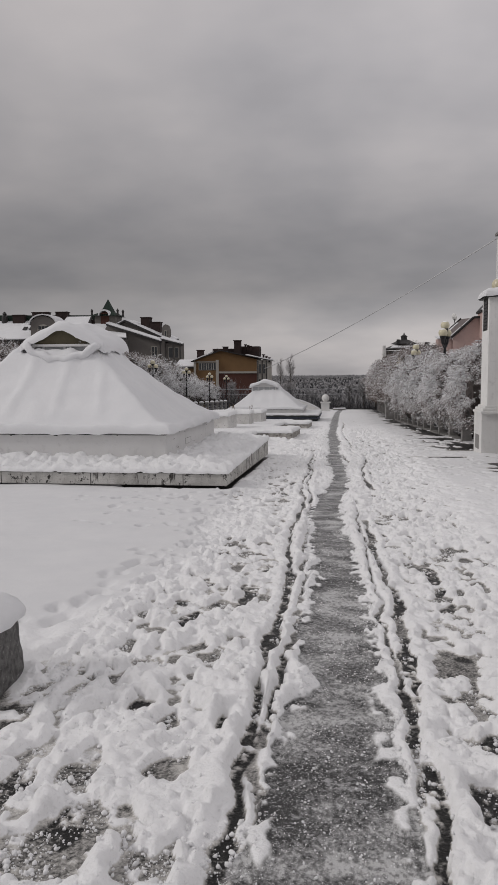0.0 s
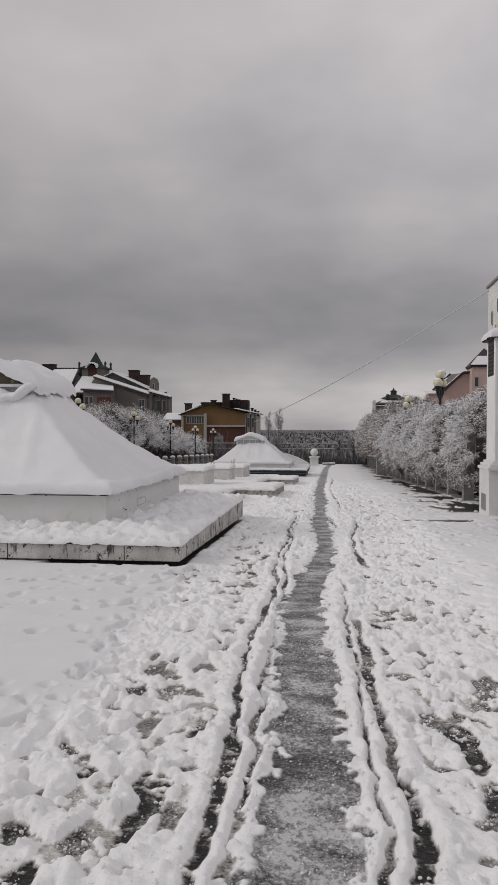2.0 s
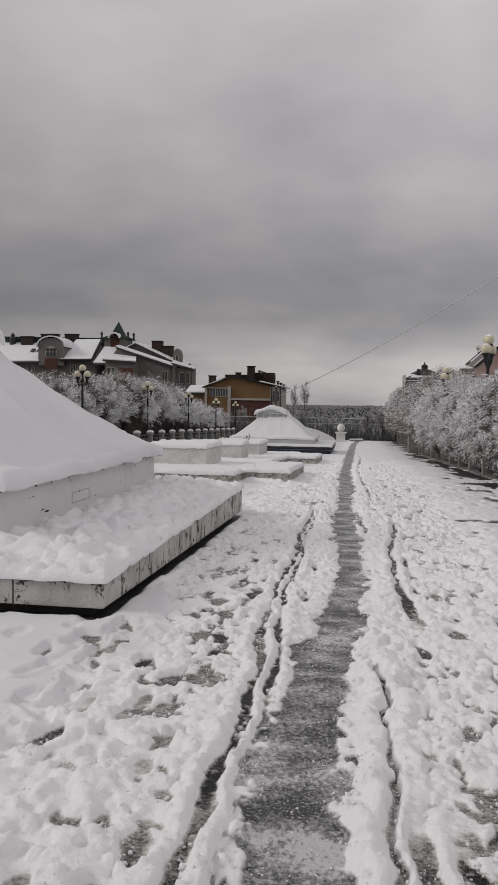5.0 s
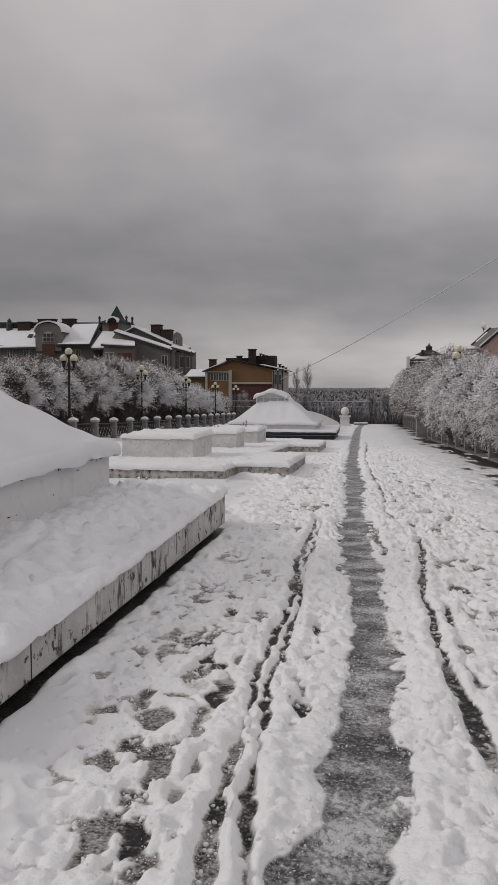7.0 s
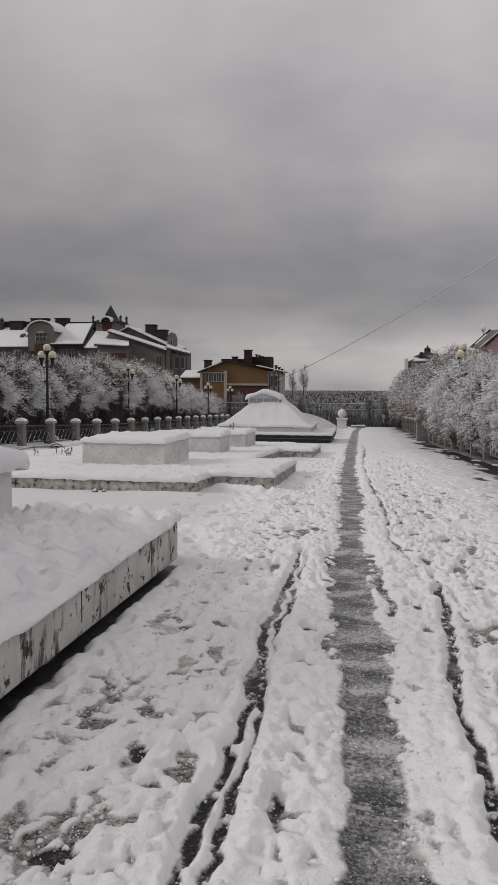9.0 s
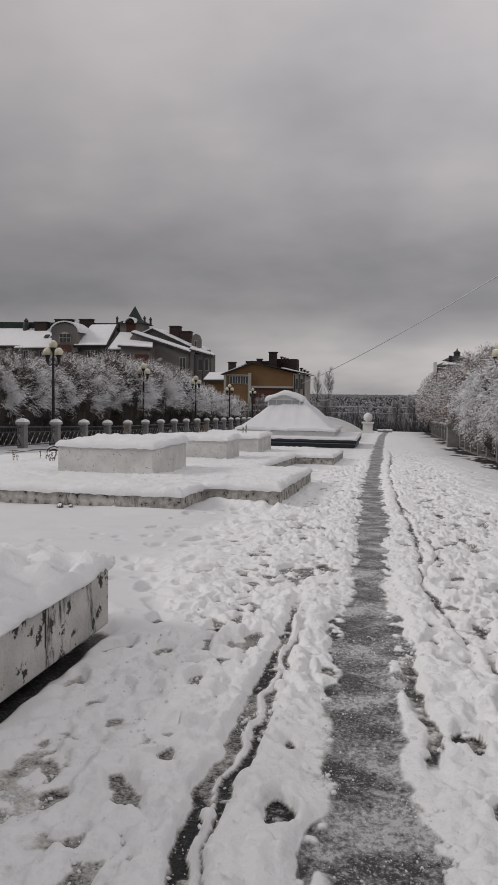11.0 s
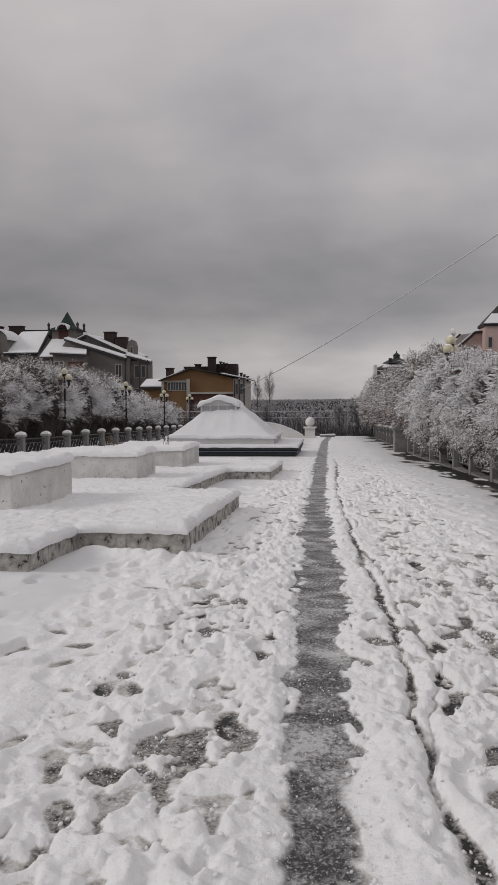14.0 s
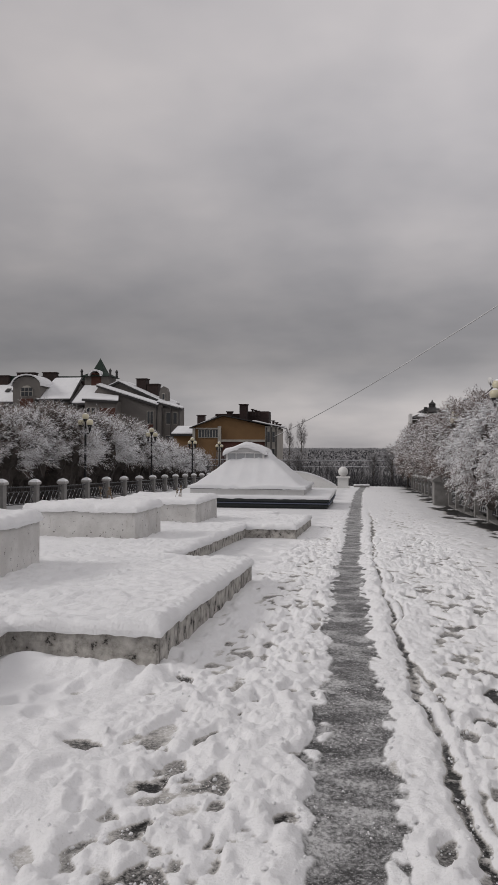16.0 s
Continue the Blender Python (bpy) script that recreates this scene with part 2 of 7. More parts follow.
M_KERB = surf("weathered_kerb_concrete", (0.56, 0.54, 0.505), (0.2, 0.188, 0.17), 9.0, 0.95, 1.0, 22.0, (0.035, 0.032, 0.03), 9.0, 0.57, drips=(0.12, 0.11, 0.1), drip_cut=0.56)
M_WALL = surf("light_render", (0.69, 0.685, 0.68), (0.62, 0.614, 0.606), 0.8, 0.88, 0.2, 60.0, (0.2, 0.19, 0.18), 12.0, 0.72)
M_PALE = surf("white_render", (0.74, 0.735, 0.72), (0.66, 0.655, 0.64), 0.9, 0.85, 0.15, 50.0)
M_POST = surf("post_concrete", (0.27, 0.262, 0.252), (0.19, 0.184, 0.178), 3.0, 0.9, 0.3, 60.0)
M_IRON = plain("black_iron", (0.018, 0.018, 0.02), 0.45, 0.4)
M_FROSTIRON = surf("frosted_iron", (0.05, 0.05, 0.052), (0.025, 0.025, 0.027), 6.0, 0.6, 0.1, 40.0, upsnow=0.55)
M_GLOBE = surf("opal_globe", (0.62, 0.57, 0.41), (0.52, 0.48, 0.35), 3.0, 0.3, 0.02, 40.0, upsnow=0.72)
M_TWIG = surf("frosted_twigs", (0.21, 0.155, 0.13), (0.065, 0.048, 0.04), 1.5, 0.9, 0.0, upsnow=0.53)
M_TWIG_SOFT = surf("hoary_twigs", (0.31, 0.25, 0.235), (0.095, 0.074, 0.067), 1.5, 0.9, 0.0, upsnow=0.58)
M_TWIG_BROWN = surf("brown_twigs", (0.2, 0.14, 0.118), (0.07, 0.052, 0.044), 1.5, 0.9, 0.0, upsnow=0.82)
M_BARK = surf("bark", (0.09, 0.075, 0.06), (0.05, 0.042, 0.036), 6.0, 0.95, 0.6, 30.0)
# core colours hold bark brown and the shade among the inner twigs
M_CORE_SOFT = surf("shaded_hoary_core", (0.085, 0.07, 0.065), (0.03, 0.025, 0.022), 5.0, 0.95, 0.8, 12.0)
M_CORE = surf("shaded_twig_core", (0.06, 0.05, 0.044), (0.025, 0.021, 0.018), 5.0, 0.95, 0.8, 12.0)
M_GREY = surf("grey_render", (0.165, 0.152, 0.14), (0.13, 0.12, 0.112), 0.25, 0.9, 0.2, 20.0)
M_BROWN = surf("ochre_render", (0.2, 0.115, 0.05), (0.16, 0.09, 0.04), 0.3, 0.9, 0.2, 20.0)
M_REDBROWN = surf("red_brown_render", (0.1, 0.04, 0.028), (0.075, 0.03, 0.022), 0.4, 0.9, 0.2, 20.0)
M_BRICK = surf("dark_brick", (0.032, 0.017, 0.0145), (0.02, 0.012, 0.011), 1.4, 0.9, 0.3, 8.0)
M_PINK = surf("pink_render", (0.57, 0.42, 0.385), (0.5, 0.365, 0.335), 0.3, 0.9, 0.2, 20.0)
M_GREEN = surf("green_sheet_roof", (0.009, 0.028, 0.018), (0.007, 0.018, 0.012), 0.5, 0.85, 0.1, 10.0)
M_DARKROOF = surf("dark_sheet_roof", (0.03, 0.028, 0.028), (0.02, 0.018, 0.018), 0.6, 0.6, 0.1, 10.0)
M_TRIM = surf("cream_trim", (0.4, 0.38, 0.34), (0.33, 0.31, 0.28), 0.6, 0.8, 0.1, 20.0)
M_PANE = plain("window_pane", (0.03, 0.034, 0.038), 0.08)
M_PEDIMENT = surf("olive_board", (0.13, 0.112, 0.07), (0.09, 0.078, 0.05), 3.0, 0.85, 0.3, 30.0, (0.5, 0.5, 0.5), 5.0, 0.64)
M_BAND = surf("dark_green_metal_edge", (0.012, 0.018, 0.018), (0.02, 0.024, 0.024), 2.0, 0.5, 0.1, 20.0)
M_BLUE = plain("bluish_strip", (0.12, 0.14, 0.2), 0.5)
M_DARKWOOD = surf("dark_wood", (0.075, 0.075, 0.08), (0.035, 0.035, 0.038), 0.3, 1.0, 0.0, upsnow=1.0)
M_FLOOR = surf("woodland_floor", (0.14, 0.138, 0.142), (0.08, 0.08, 0.083), 0.05, 1.0, 0.0)
# paler and bluer than the near woods: air haze is in this colour
M_FARHILL = surf("hazed_wooded_hill", (0.13, 0.137, 0.15), (0.1, 0.106, 0.116), 0.004, 1.0, 0.0)
M_WIRE = plain("cable_sheath", (0.6, 0.6, 0.605), 0.8)
M_FROSTWOOD = surf("frosted_boughs", (0.34, 0.335, 0.34), (0.2, 0.195, 0.2), 0.3, 1.0, 0.0)
M_HOAR = surf("hoary_birch_twigs", (0.52, 0.5, 0.5), (0.34, 0.325, 0.325), 0.8, 1.0, 0.0)
M_PIPE = plain("pale_pipe", (0.5, 0.5, 0.52), 0.5)
M_STEM = plain("dry_stem", (0.16, 0.12, 0.08), 0.9)

# ---------------------------------------------------------------- mesh helpers


def thing(name, label="", category="", group="", kind="", at=(0, 0, 0)):
    ob = new(name)
    ob.location = at
    return tagged(ob, label, category, group, kind)


def part(name, bm, material, parent=None, label="", smooth=False):
    """Links a bmesh as one mesh object, under a thing or a part."""
    me = bpy.data.meshes.new(name)
    bm.normal_update()
    bm.to_mesh(me)
    bm.free()
    me.materials.append(material)
    if smooth:
        me.polygons.foreach_set("use_smooth", [True] * len(me.polygons))
    ob = new(name, me)
    if parent is not None:
        ob.parent = parent
    if label:
        ob["label"] = label
    return ob


def box(bm, x0, x1, y0, y1, z0, z1, bevel=0.0):
    r = bmesh.ops.create_cube(bm, size=1.0, matrix=Matrix.Translation(((x0 + x1) / 2, (y0 + y1) / 2, (z0 + z1) / 2)) @ Matrix.Diagonal((x1 - x0, y1 - y0, z1 - z0, 1)))
    if bevel:
        es = list({e for v in r["verts"] for e in v.link_edges})
        bmesh.ops.bevel(bm, geom=es, offset=bevel, segments=2, profile=0.7, affect="EDGES")
    return bm


def boxed(name, dims, material, parent, bevel=0.01, label=""):
    return part(name, box(bmesh.new(), *dims, bevel), material, parent, label)


def tube(bm, a, b, r0, r1=None, sides=10):
    a, b = Vector(a), Vector(b)
    m = Matrix.Translation((a + b) / 2) @ (b - a).to_track_quat("Z", "Y").to_matrix().to_4x4()
    bmesh.ops.create_cone(bm, cap_ends=True, segments=sides, radius1=r0, radius2=r0 if r1 is None else r1, depth=(b - a).length, matrix=m)
    return bm


def lathe(bm, profile, sides=16, at=(0, 0, 0)):
    """A turned body from (radius, height) pairs."""
    rings = [[bm.verts.new((at[0] + r * math.cos(2 * math.pi * k / sides), at[1] + r * math.sin(2 * math.pi * k / sides), at[2] + z)) for k in range(sides)] for r, z in profile]
    for lo, hi in zip(rings, rings[1:]):
        for k in range(sides):
            bm.faces.new((lo[k], lo[(k + 1) % sides], hi[(k + 1) % sides], hi[k]))
    bm.faces.new(rings[0][::-1])
    bm.faces.new(rings[-1])
    return bm


def prism(bm, outline, y0, y1):
    """An upright outline of (x, z) pairs given depth along y."""
    f = [bm.verts.new((x, y0, z)) for x, z in outline]
    g = [bm.verts.new((x, y1, z)) for x, z in outline]
    bm.faces.new(f)
    bm.faces.new(g[::-1])
    for k in range(len(f)):
        j = (k + 1) % len(f)
        bm.faces.new((f[j], f[k], g[k], g[j]))
    bmesh.ops.recalc_face_normals(bm, faces=bm.faces)
    return bm


def sheet(bm, corners, thick):
    """A flat sheet through corner points, thickened downwards."""
    top = [bm.verts.new(c) for c in corners]
    low = [bm.verts.new((c[0], c[1], c[2] - thick)) for c in corners]
    bm.faces.new(top)
    bm.faces.new(low[::-1])
    for k in range(len(top)):
        j = (k + 1) % len(top)
        bm.faces.new((top[j], top[k], low[k], low[j]))
    bmesh.ops.recalc_face_normals(bm, faces=bm.faces)
    return bm


def grid_mesh(name, xs, ys, z, material, keep=None, skirt=None, smooth=True, cover=None, rough=None, ice=None):
    """A mesh over the lattice xs, ys with heights z[j, i]; keep[j, i] tells which cells stay; skirt: depth of an edge turned down."""
    nx, ny = len(xs), len(ys)
    gx, gy = np.meshgrid(xs, ys)
    verts = np.stack([gx, gy, z], -1).reshape(-1, 3)
    idx = np.arange(nx * ny).reshape(ny, nx)
    quads = np.stack([idx[:-1, :-1], idx[:-1, 1:], idx[1:, 1:], idx[1:, :-1]], -1)
    quads = quads[keep] if keep is not None else quads.reshape(-1, 4)
    if skirt is not None:
        half = np.concatenate([quads[:, [k, (k + 1) % 4]] for k in range(4)])
        keys = half[:, 0].astype(np.int64) * (nx * ny) + half[:, 1]
        back = half[:, 1].astype(np.int64) * (nx * ny) + half[:, 0]
        rim = half[~np.isin(keys, back)]
        used, inv = np.unique(rim, return_inverse=True)
        inv = inv.reshape(rim.shape)
        low = verts[used].copy()
        low[:, 2] -= skirt * (0.3 + 1.5 * fbm(low[:, 0] * 5 + low[:, 2], low[:, 1] * 5, 3, 27))
        base = len(verts)
        verts = np.concatenate([verts, low])
        quads = np.concatenate([quads, np.stack([rim[:, 1], rim[:, 0], base + inv[:, 0], base + inv[:, 1]], -1)])
    me = bpy.data.meshes.new(name)
    me.vertices.add(len(verts))
    me.vertices.foreach_set("co", verts.astype(np.float32).ravel())
    me.loops.add(quads.size)
    me.loops.foreach_set("vertex_index", quads.astype(np.int32).ravel())
    me.polygons.add(len(quads))
    me.polygons.foreach_set("loop_start", np.arange(0, quads.size, 4, dtype=np.int32))
    me.update(calc_edges=True)
    if smooth:
        me.polygons.foreach_set("use_smooth", np.ones(len(quads), bool))
    if cover is not None:
        at = me.attributes.new("cover", "FLOAT", "POINT")
        at.data.foreach_set("value", cover.astype(np.float32).ravel())
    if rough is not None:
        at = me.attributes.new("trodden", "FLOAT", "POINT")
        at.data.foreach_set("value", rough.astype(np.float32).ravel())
    if ice is not None:
        at = me.attributes.new("ice", "FLOAT", "POINT")
        at.data.foreach_set("value", ice.astype(np.float32).ravel())
    me.validate()
    me.materials.append(material)
    return new(name, me)


# ---------------------------------------------------------------- noise on arrays
_table = np.random.RandomState(7).rand(256, 256)


def vnoise(x, y, seed=0):
    x, y = x + seed * 17.31, y + seed * 9.77
    xi, yi = np.floor(x).astype(int), np.floor(y).astype(int)
    u, v = x - xi, y - yi
    u, v = u * u * u * (u * (u * 6 - 15) + 10), v * v * v * (v * (v * 6 - 15) + 10)
    t = _table
    a, b = t[yi & 255, xi & 255], t[yi & 255, (xi + 1) & 255]
    c, d = t[(yi + 1) & 255, xi & 255], t[(yi + 1) & 255, (xi + 1) & 255]
    return (a * (1 - u) + b * u) * (1 - v) + (c * (1 - u) + d * u) * v


def fbm(x, y, octaves=4, seed=0, gain=0.5):
    s, a, tot = 0.0, 1.0, 0.0
    for k in range(octaves):
        s = s + a * vnoise(x * 2.03**k + 0.37 * y, y * 2.03**k - 0.21 * x, seed + k)
        tot += a
        a *= gain
    return s / tot


def smooth01(x, lo, hi):
    t = np.clip((x - lo) / (hi - lo), 0, 1)
    return t * t * (3 - 2 * t)


# ---------------------------------------------------------------- the lie of the land


def level(y):
    """Height of the paving along the promenade, which falls away from the start."""
    y = np.asarray(y, float)
    return -0.025 * np.minimum(y, 26) - 0.04 * np.clip(y - 26, 0, 26) - 0.025 * np.clip(y - 52, 0, 38)


def lev(y):
    return float(level(y))


# edges of the icy strip, the wheel ruts and the bicycle track: places along the promenade, then across it
ICE_L = ((0, 2.3, 3.3, 4.0, 5.0, 6.2, 7.1, 8.3, 9.6, 10.3, 11.2, 12.4, 13.7, 15.2, 16.5, 17.5, 19.1, 20.4, 22.0, 24.1, 26, 29, 32, 54, 74, 90), (-0.32, -0.3, -0.23, -0.2, -0.26, -0.23, -0.3, -0.36, -0.43, -0.44, -0.38, -0.34, -0.27, -0.29, -0.38, -0.45, -0.47, -0.45, -0.5, -0.55, -0.62, -0.69, -0.76, -1.06, -1.15, -0.9))
ICE_R = ((0, 2.3, 3.3, 4.0, 5.0, 6.2, 7.1, 8.3, 9.6, 10.3, 11.2, 12.4, 13.2, 14.3, 15.2, 16.5, 17.2, 17.8, 18.6, 19.6, 20.4, 22.0, 23.4, 26, 29, 32, 54, 74, 90), (0.27, 0.24, 0.18, 0.15, 0.16, 0.1, 0.05, -0.02, -0.08, -0.06, -0.04, 0.02, 0.06, 0.03, 0.0, -0.03, -0.04, -0.11, -0.08, -0.16, -0.18, -0.2, -0.17, -0.25, -0.36, -0.38, -0.56, -0.65, -0.4))
RUT_L = ((0, 2.3, 4, 5, 6.1, 7.1, 8.6, 9.5, 10.9, 11.5, 12.5, 13.3, 14.2, 15.2, 16.3, 17.7, 18.4, 19.2, 21), (-0.4, -0.39, -0.45, -0.46, -0.46, -0.52, -0.6, -0.58, -0.59, -0.65, -0.7, -0.76, -0.74, -0.72, -0.82, -0.8, -0.79, -0.82, -0.9))
RUT_M = ((0, 2.4, 3.1, 5.0, 6.3, 9.0, 11.3, 12.1, 13, 13.6, 15.0, 16.2, 17.9, 18.6, 19.4), (-0.3, -0.31, -0.35, -0.33, -0.36, -0.46, -0.51, -0.58, -0.66, -0.66, -0.65, -0.74, -0.71, -0.71, -0.73))
RUT_R = ((0, 2.3, 3.3, 4.6, 5.4, 6.5, 7.3, 8.3, 9.6, 10.6, 11.8, 13.0, 14.0, 15.0, 16.2, 17.4, 18.8), (0.33, 0.33, 0.36, 0.37, 0.39, 0.34, 0.29, 0.25, 0.23, 0.34, 0.45, 0.38, 0.34, 0.34, 0.39, 0.44, 0.48))
RUT_S = ((2.5, 3.4, 4.7, 7.5, 8.8, 9.6, 10.8, 11.5, 12.0), (0.26, 0.31, 0.28, 0.2, 0.15, 0.14, 0.14, 0.03, 0.0))
RUT_D = ((13.0, 14.0, 15.0, 16.2, 17.4, 18.8), (0.5, 0.46, 0.47, 0.51, 0.55, 0.56))
BIKE = ((17.5, 18.6, 19.4, 20.2, 21.0, 22.2, 23.0, 24.5, 25.3, 27, 29, 31, 34, 45, 55), (0.4, 0.32, 0.22, 0.14, 0.11, 0.15, 0.14, 0.07, 0.02, -0.03, -0.1, -0.14, -0.2, -0.14, -0.3))


def strip(table, y):
    return np.interp(y, *table)


# trodden hollows stretch by stretch: across, along, width, length; under 0.9 there is grey slush at the bottom, over it wet paving
HOLLOWS = [(-0.98, 2.41, 0.26, 0.56, 0.85), (-1.0, 2.5, 0.13, 0.25, 1), (-1.1, 2.86, 0.22, 0.2, 0.8), (-1.33, 2.71, 0.12, 0.5, 1), (-0.75, 2.9, 0.1, 0.25, 0.8), (-1.02, 3.48, 0.14, 0.2, 0.9), (-0.57, 3.38, 0.11, 0.22, 0.95), (-0.96, 4.21, 0.12, 0.3, 0.8), (-0.46, 2.48, 0.1, 0.5, 1), (-1.08, 5.05, 0.13, 0.25, 0.92), (-0.79, 5.86, 0.12, 0.3, 1), (0.64, 4.32, 0.24, 0.45, 0.85), (0.7, 4.4, 0.1, 0.14, 1), (0.58, 4.12, 0.08, 0.1, 1), (0.29, 3.68, 0.13, 0.4, 0.8), (0.64, 3.3, 0.12, 0.28, 1), (0.55, 2.8, 0.15, 0.35, 0.9), (0.71, 6.63, 0.17, 0.4, 0.92)]
HOLLOWS += [(-0.74, 5.65, 0.13, 0.6, 1), (-1.04, 4.93, 0.14, 0.34, 1), (-1.2, 5.36, 0.1, 0.16, 0.9), (-1.1, 5.91, 0.11, 0.2, 0.9), (-0.98, 6.58, 0.1, 0.26, 0.8), (-0.68, 6.47, 0.09, 0.2, 0.95), (-0.95, 5.34, 0.12, 0.24, 0.8), (-0.93, 7.07, 0.14, 0.22, 0.8), (-0.27, 5.6, 0.13, 0.24, 0.8), (0.73, 6.35, 0.12, 0.34, 1), (0.73, 5.95, 0.11, 0.27, 1), (0.6, 6.8, 0.13, 0.27, 0.8), (0.74, 5.45, 0.12, 0.3, 1), (0.68, 8.16, 0.12, 0.3, 0.85), (0.33, 6.14, 0.11, 0.27, 0.8)]
HOLLOWS += [(-0.97, 7.14, 0.11, 0.25, 0.85), (-1.17, 7.13, 0.12, 0.24, 1), (-1.04, 7.79, 0.1, 0.25, 0.85), (-0.83, 7.67, 0.14, 0.2, 0.85), (-0.76, 8.11, 0.1, 0.24, 0.8), (-1.15, 8.43, 0.12, 0.2, 0.92), (-1.07, 8.69, 0.13, 0.25, 0.85), (-0.5, 9.18, 0.1, 0.26, 0.8), (-0.43, 8.14, 0.11, 0.26, 0.8), (0.09, 8.23, 0.11, 0.27, 0.8), (0.38, 9.0, 0.11, 0.3, 0.9), (0.56, 9.33, 0.1, 0.3, 0.95), (0.37, 8.19, 0.12, 0.28, 1), (0.11, 7.56, 0.11, 0.25, 0.8), (0.51, 7.63, 0.17, 0.28, 0.85), (-0.36, 7.48, 0.09, 0.18, 1), (-1.45, 9.73, 0.1, 0.2, 0.85), (-0.76, 9.03, 0.12, 0.26, 0.8)]
HOLLOWS += [(-1.11, 11.53, 0.1, 0.3, 0.8), (-0.97, 11.56, 0.11, 0.26, 0.92), (-1.29, 10.91, 0.11, 0.24, 1), (-0.9, 11.22, 0.11, 0.24, 0.92), (-1.08, 10.67, 0.12, 0.2, 0.85), (-0.46, 12.73, 0.09, 0.3, 0.95), (-1.7, 11.49, 0.12, 0.16, 0.95), (0.27, 10.73, 0.14, 0.22, 0.9), (0.15, 10.85, 0.08, 0.2, 1), (0.4, 11.46, 0.13, 0.26, 0.85), (-0.47, 10.5, 0.11, 0.2, 0.8), (-1.24, 12.1, 0.12, 0.2, 0.85), (-1.18, 12.54, 0.18, 0.25, 0.8), (0.55, 10.2, 0.11, 0.28, 0.85), (-1.0, 10.2, 0.11, 0.26, 0.85)]
HOLLOWS += [(-0.51, 14.17, 0.1, 0.28, 0.95), (-0.76, 13.88, 0.1, 0.22, 0.8), (-1.16, 13.71, 0.14, 0.18, 0.92), (-1.09, 13.37, 0.1, 0.27, 0.95), (-1.0, 13.32, 0.12, 0.16, 0.9), (-0.91, 12.89, 0.17, 0.38, 0.92), (-0.88, 14.36, 0.22, 0.2, 0.8), (-1.11, 14.53, 0.11, 0.2, 1), (-0.54, 15.76, 0.14, 0.17, 1), (0.65, 15.5, 0.17, 0.4, 1), (0.42, 14.53, 0.15, 0.38, 0.85), (0.5, 13.9, 0.12, 0.3, 0.8), (0.52, 16.9, 0.13, 0.3, 0.8), (0.6, 14.7, 0.12, 0.3, 0.8), (0.28, 16.6, 0.1, 0.22, 0.8), (0.62, 13.2, 0.11, 0.29, 0.85), (0.55, 16.4, 0.11, 0.3, 0.85)]
HOLLOWS += [(-0.6, 16.97, 0.1, 0.22, 0.95), (-0.53, 16.43, 0.1, 0.22, 0.92), (-1.06, 16.74, 0.09, 0.28, 0.8), (-1.12, 16.38, 0.13, 0.22, 0.85), (-0.87, 16.44, 0.11, 0.27, 0.95), (-0.7, 16.5, 0.1, 0.25, 0.8), (0.19, 17.18, 0.13, 0.29, 0.95), (0.23, 18.23, 0.12, 0.28, 0.95), (0.11, 19.01, 0.11, 0.25, 0.92), (0.42, 18.92, 0.11, 0.3, 0.92), (-0.98, 18.3, 0.11, 0.25, 0.8), (-0.82, 17.1, 0.11, 0.2, 0.85), (0.38, 16.0, 0.1, 0.27, 0.85)]
HOLLOWS += [(-1.17, 18.78, 0.1, 0.26, 0.8), (-1.28, 18.54, 0.08, 0.14, 1), (-0.96, 18.43, 0.15, 0.24, 0.85), (-0.52, 18.67, 0.11, 0.26, 0.8), (0.11, 18.6, 0.11, 0.28, 0.85), (-0.74, 20.76, 0.11, 0.3, 0.95), (-0.89, 20.56, 0.15, 0.3, 0.8), (0.3, 19.56, 0.11, 0.24, 0.85), (0.32, 21.07, 0.14, 0.28, 0.95), (0.38, 20.11, 0.13, 0.34, 0.85), (0.41, 22.06, 0.11, 0.27, 0.92), (0.32, 21.49, 0.11, 0.28, 0.92), (-0.1, 21.74, 0.12, 0.28, 0.8), (0.0, 22.63, 0.11, 0.26, 0.85)]
HOLLOWS += [(0.03, 22.13, 0.17, 0.26, 0.8), (-1.14, 22.32, 0.1, 0.24, 0.88), (-0.68, 22.22, 0.09, 0.26, 0.95), (-0.89, 22.23, 0.1, 0.16, 0.92), (-1.46, 23.55, 0.14, 0.2, 0.85), (0.32, 23.15, 0.1, 0.3, 0.88), (0.25, 22.48, 0.13, 0.24, 0.85), (-1.21, 22.68, 0.1, 0.2, 0.95), (-0.95, 22.88, 0.1, 0.2, 0.88), (-1.28, 23.09, 0.12, 0.2, 0.92), (-0.64, 23.55, 0.11, 0.2, 0.92), (-0.62, 22.86, 0.12, 0.18, 0.95), (0.54, 24.79, 0.15, 0.25, 0.92), (0.4, 24.21, 0.13, 0.24, 0.85)]
_fr = random.Random(11)
# across, along, turn, length, width, depth of the cut, and the bottom: 0 packed snow, 1 grey slush, 2 wet paving
STEPS = [(x, y, _fr.gauss(0, 0.15), 0.98 * ln, 0.98 * w, 1.0, 2 if k >= 0.9 else 1) for x, y, w, ln, k in HOLLOWS]
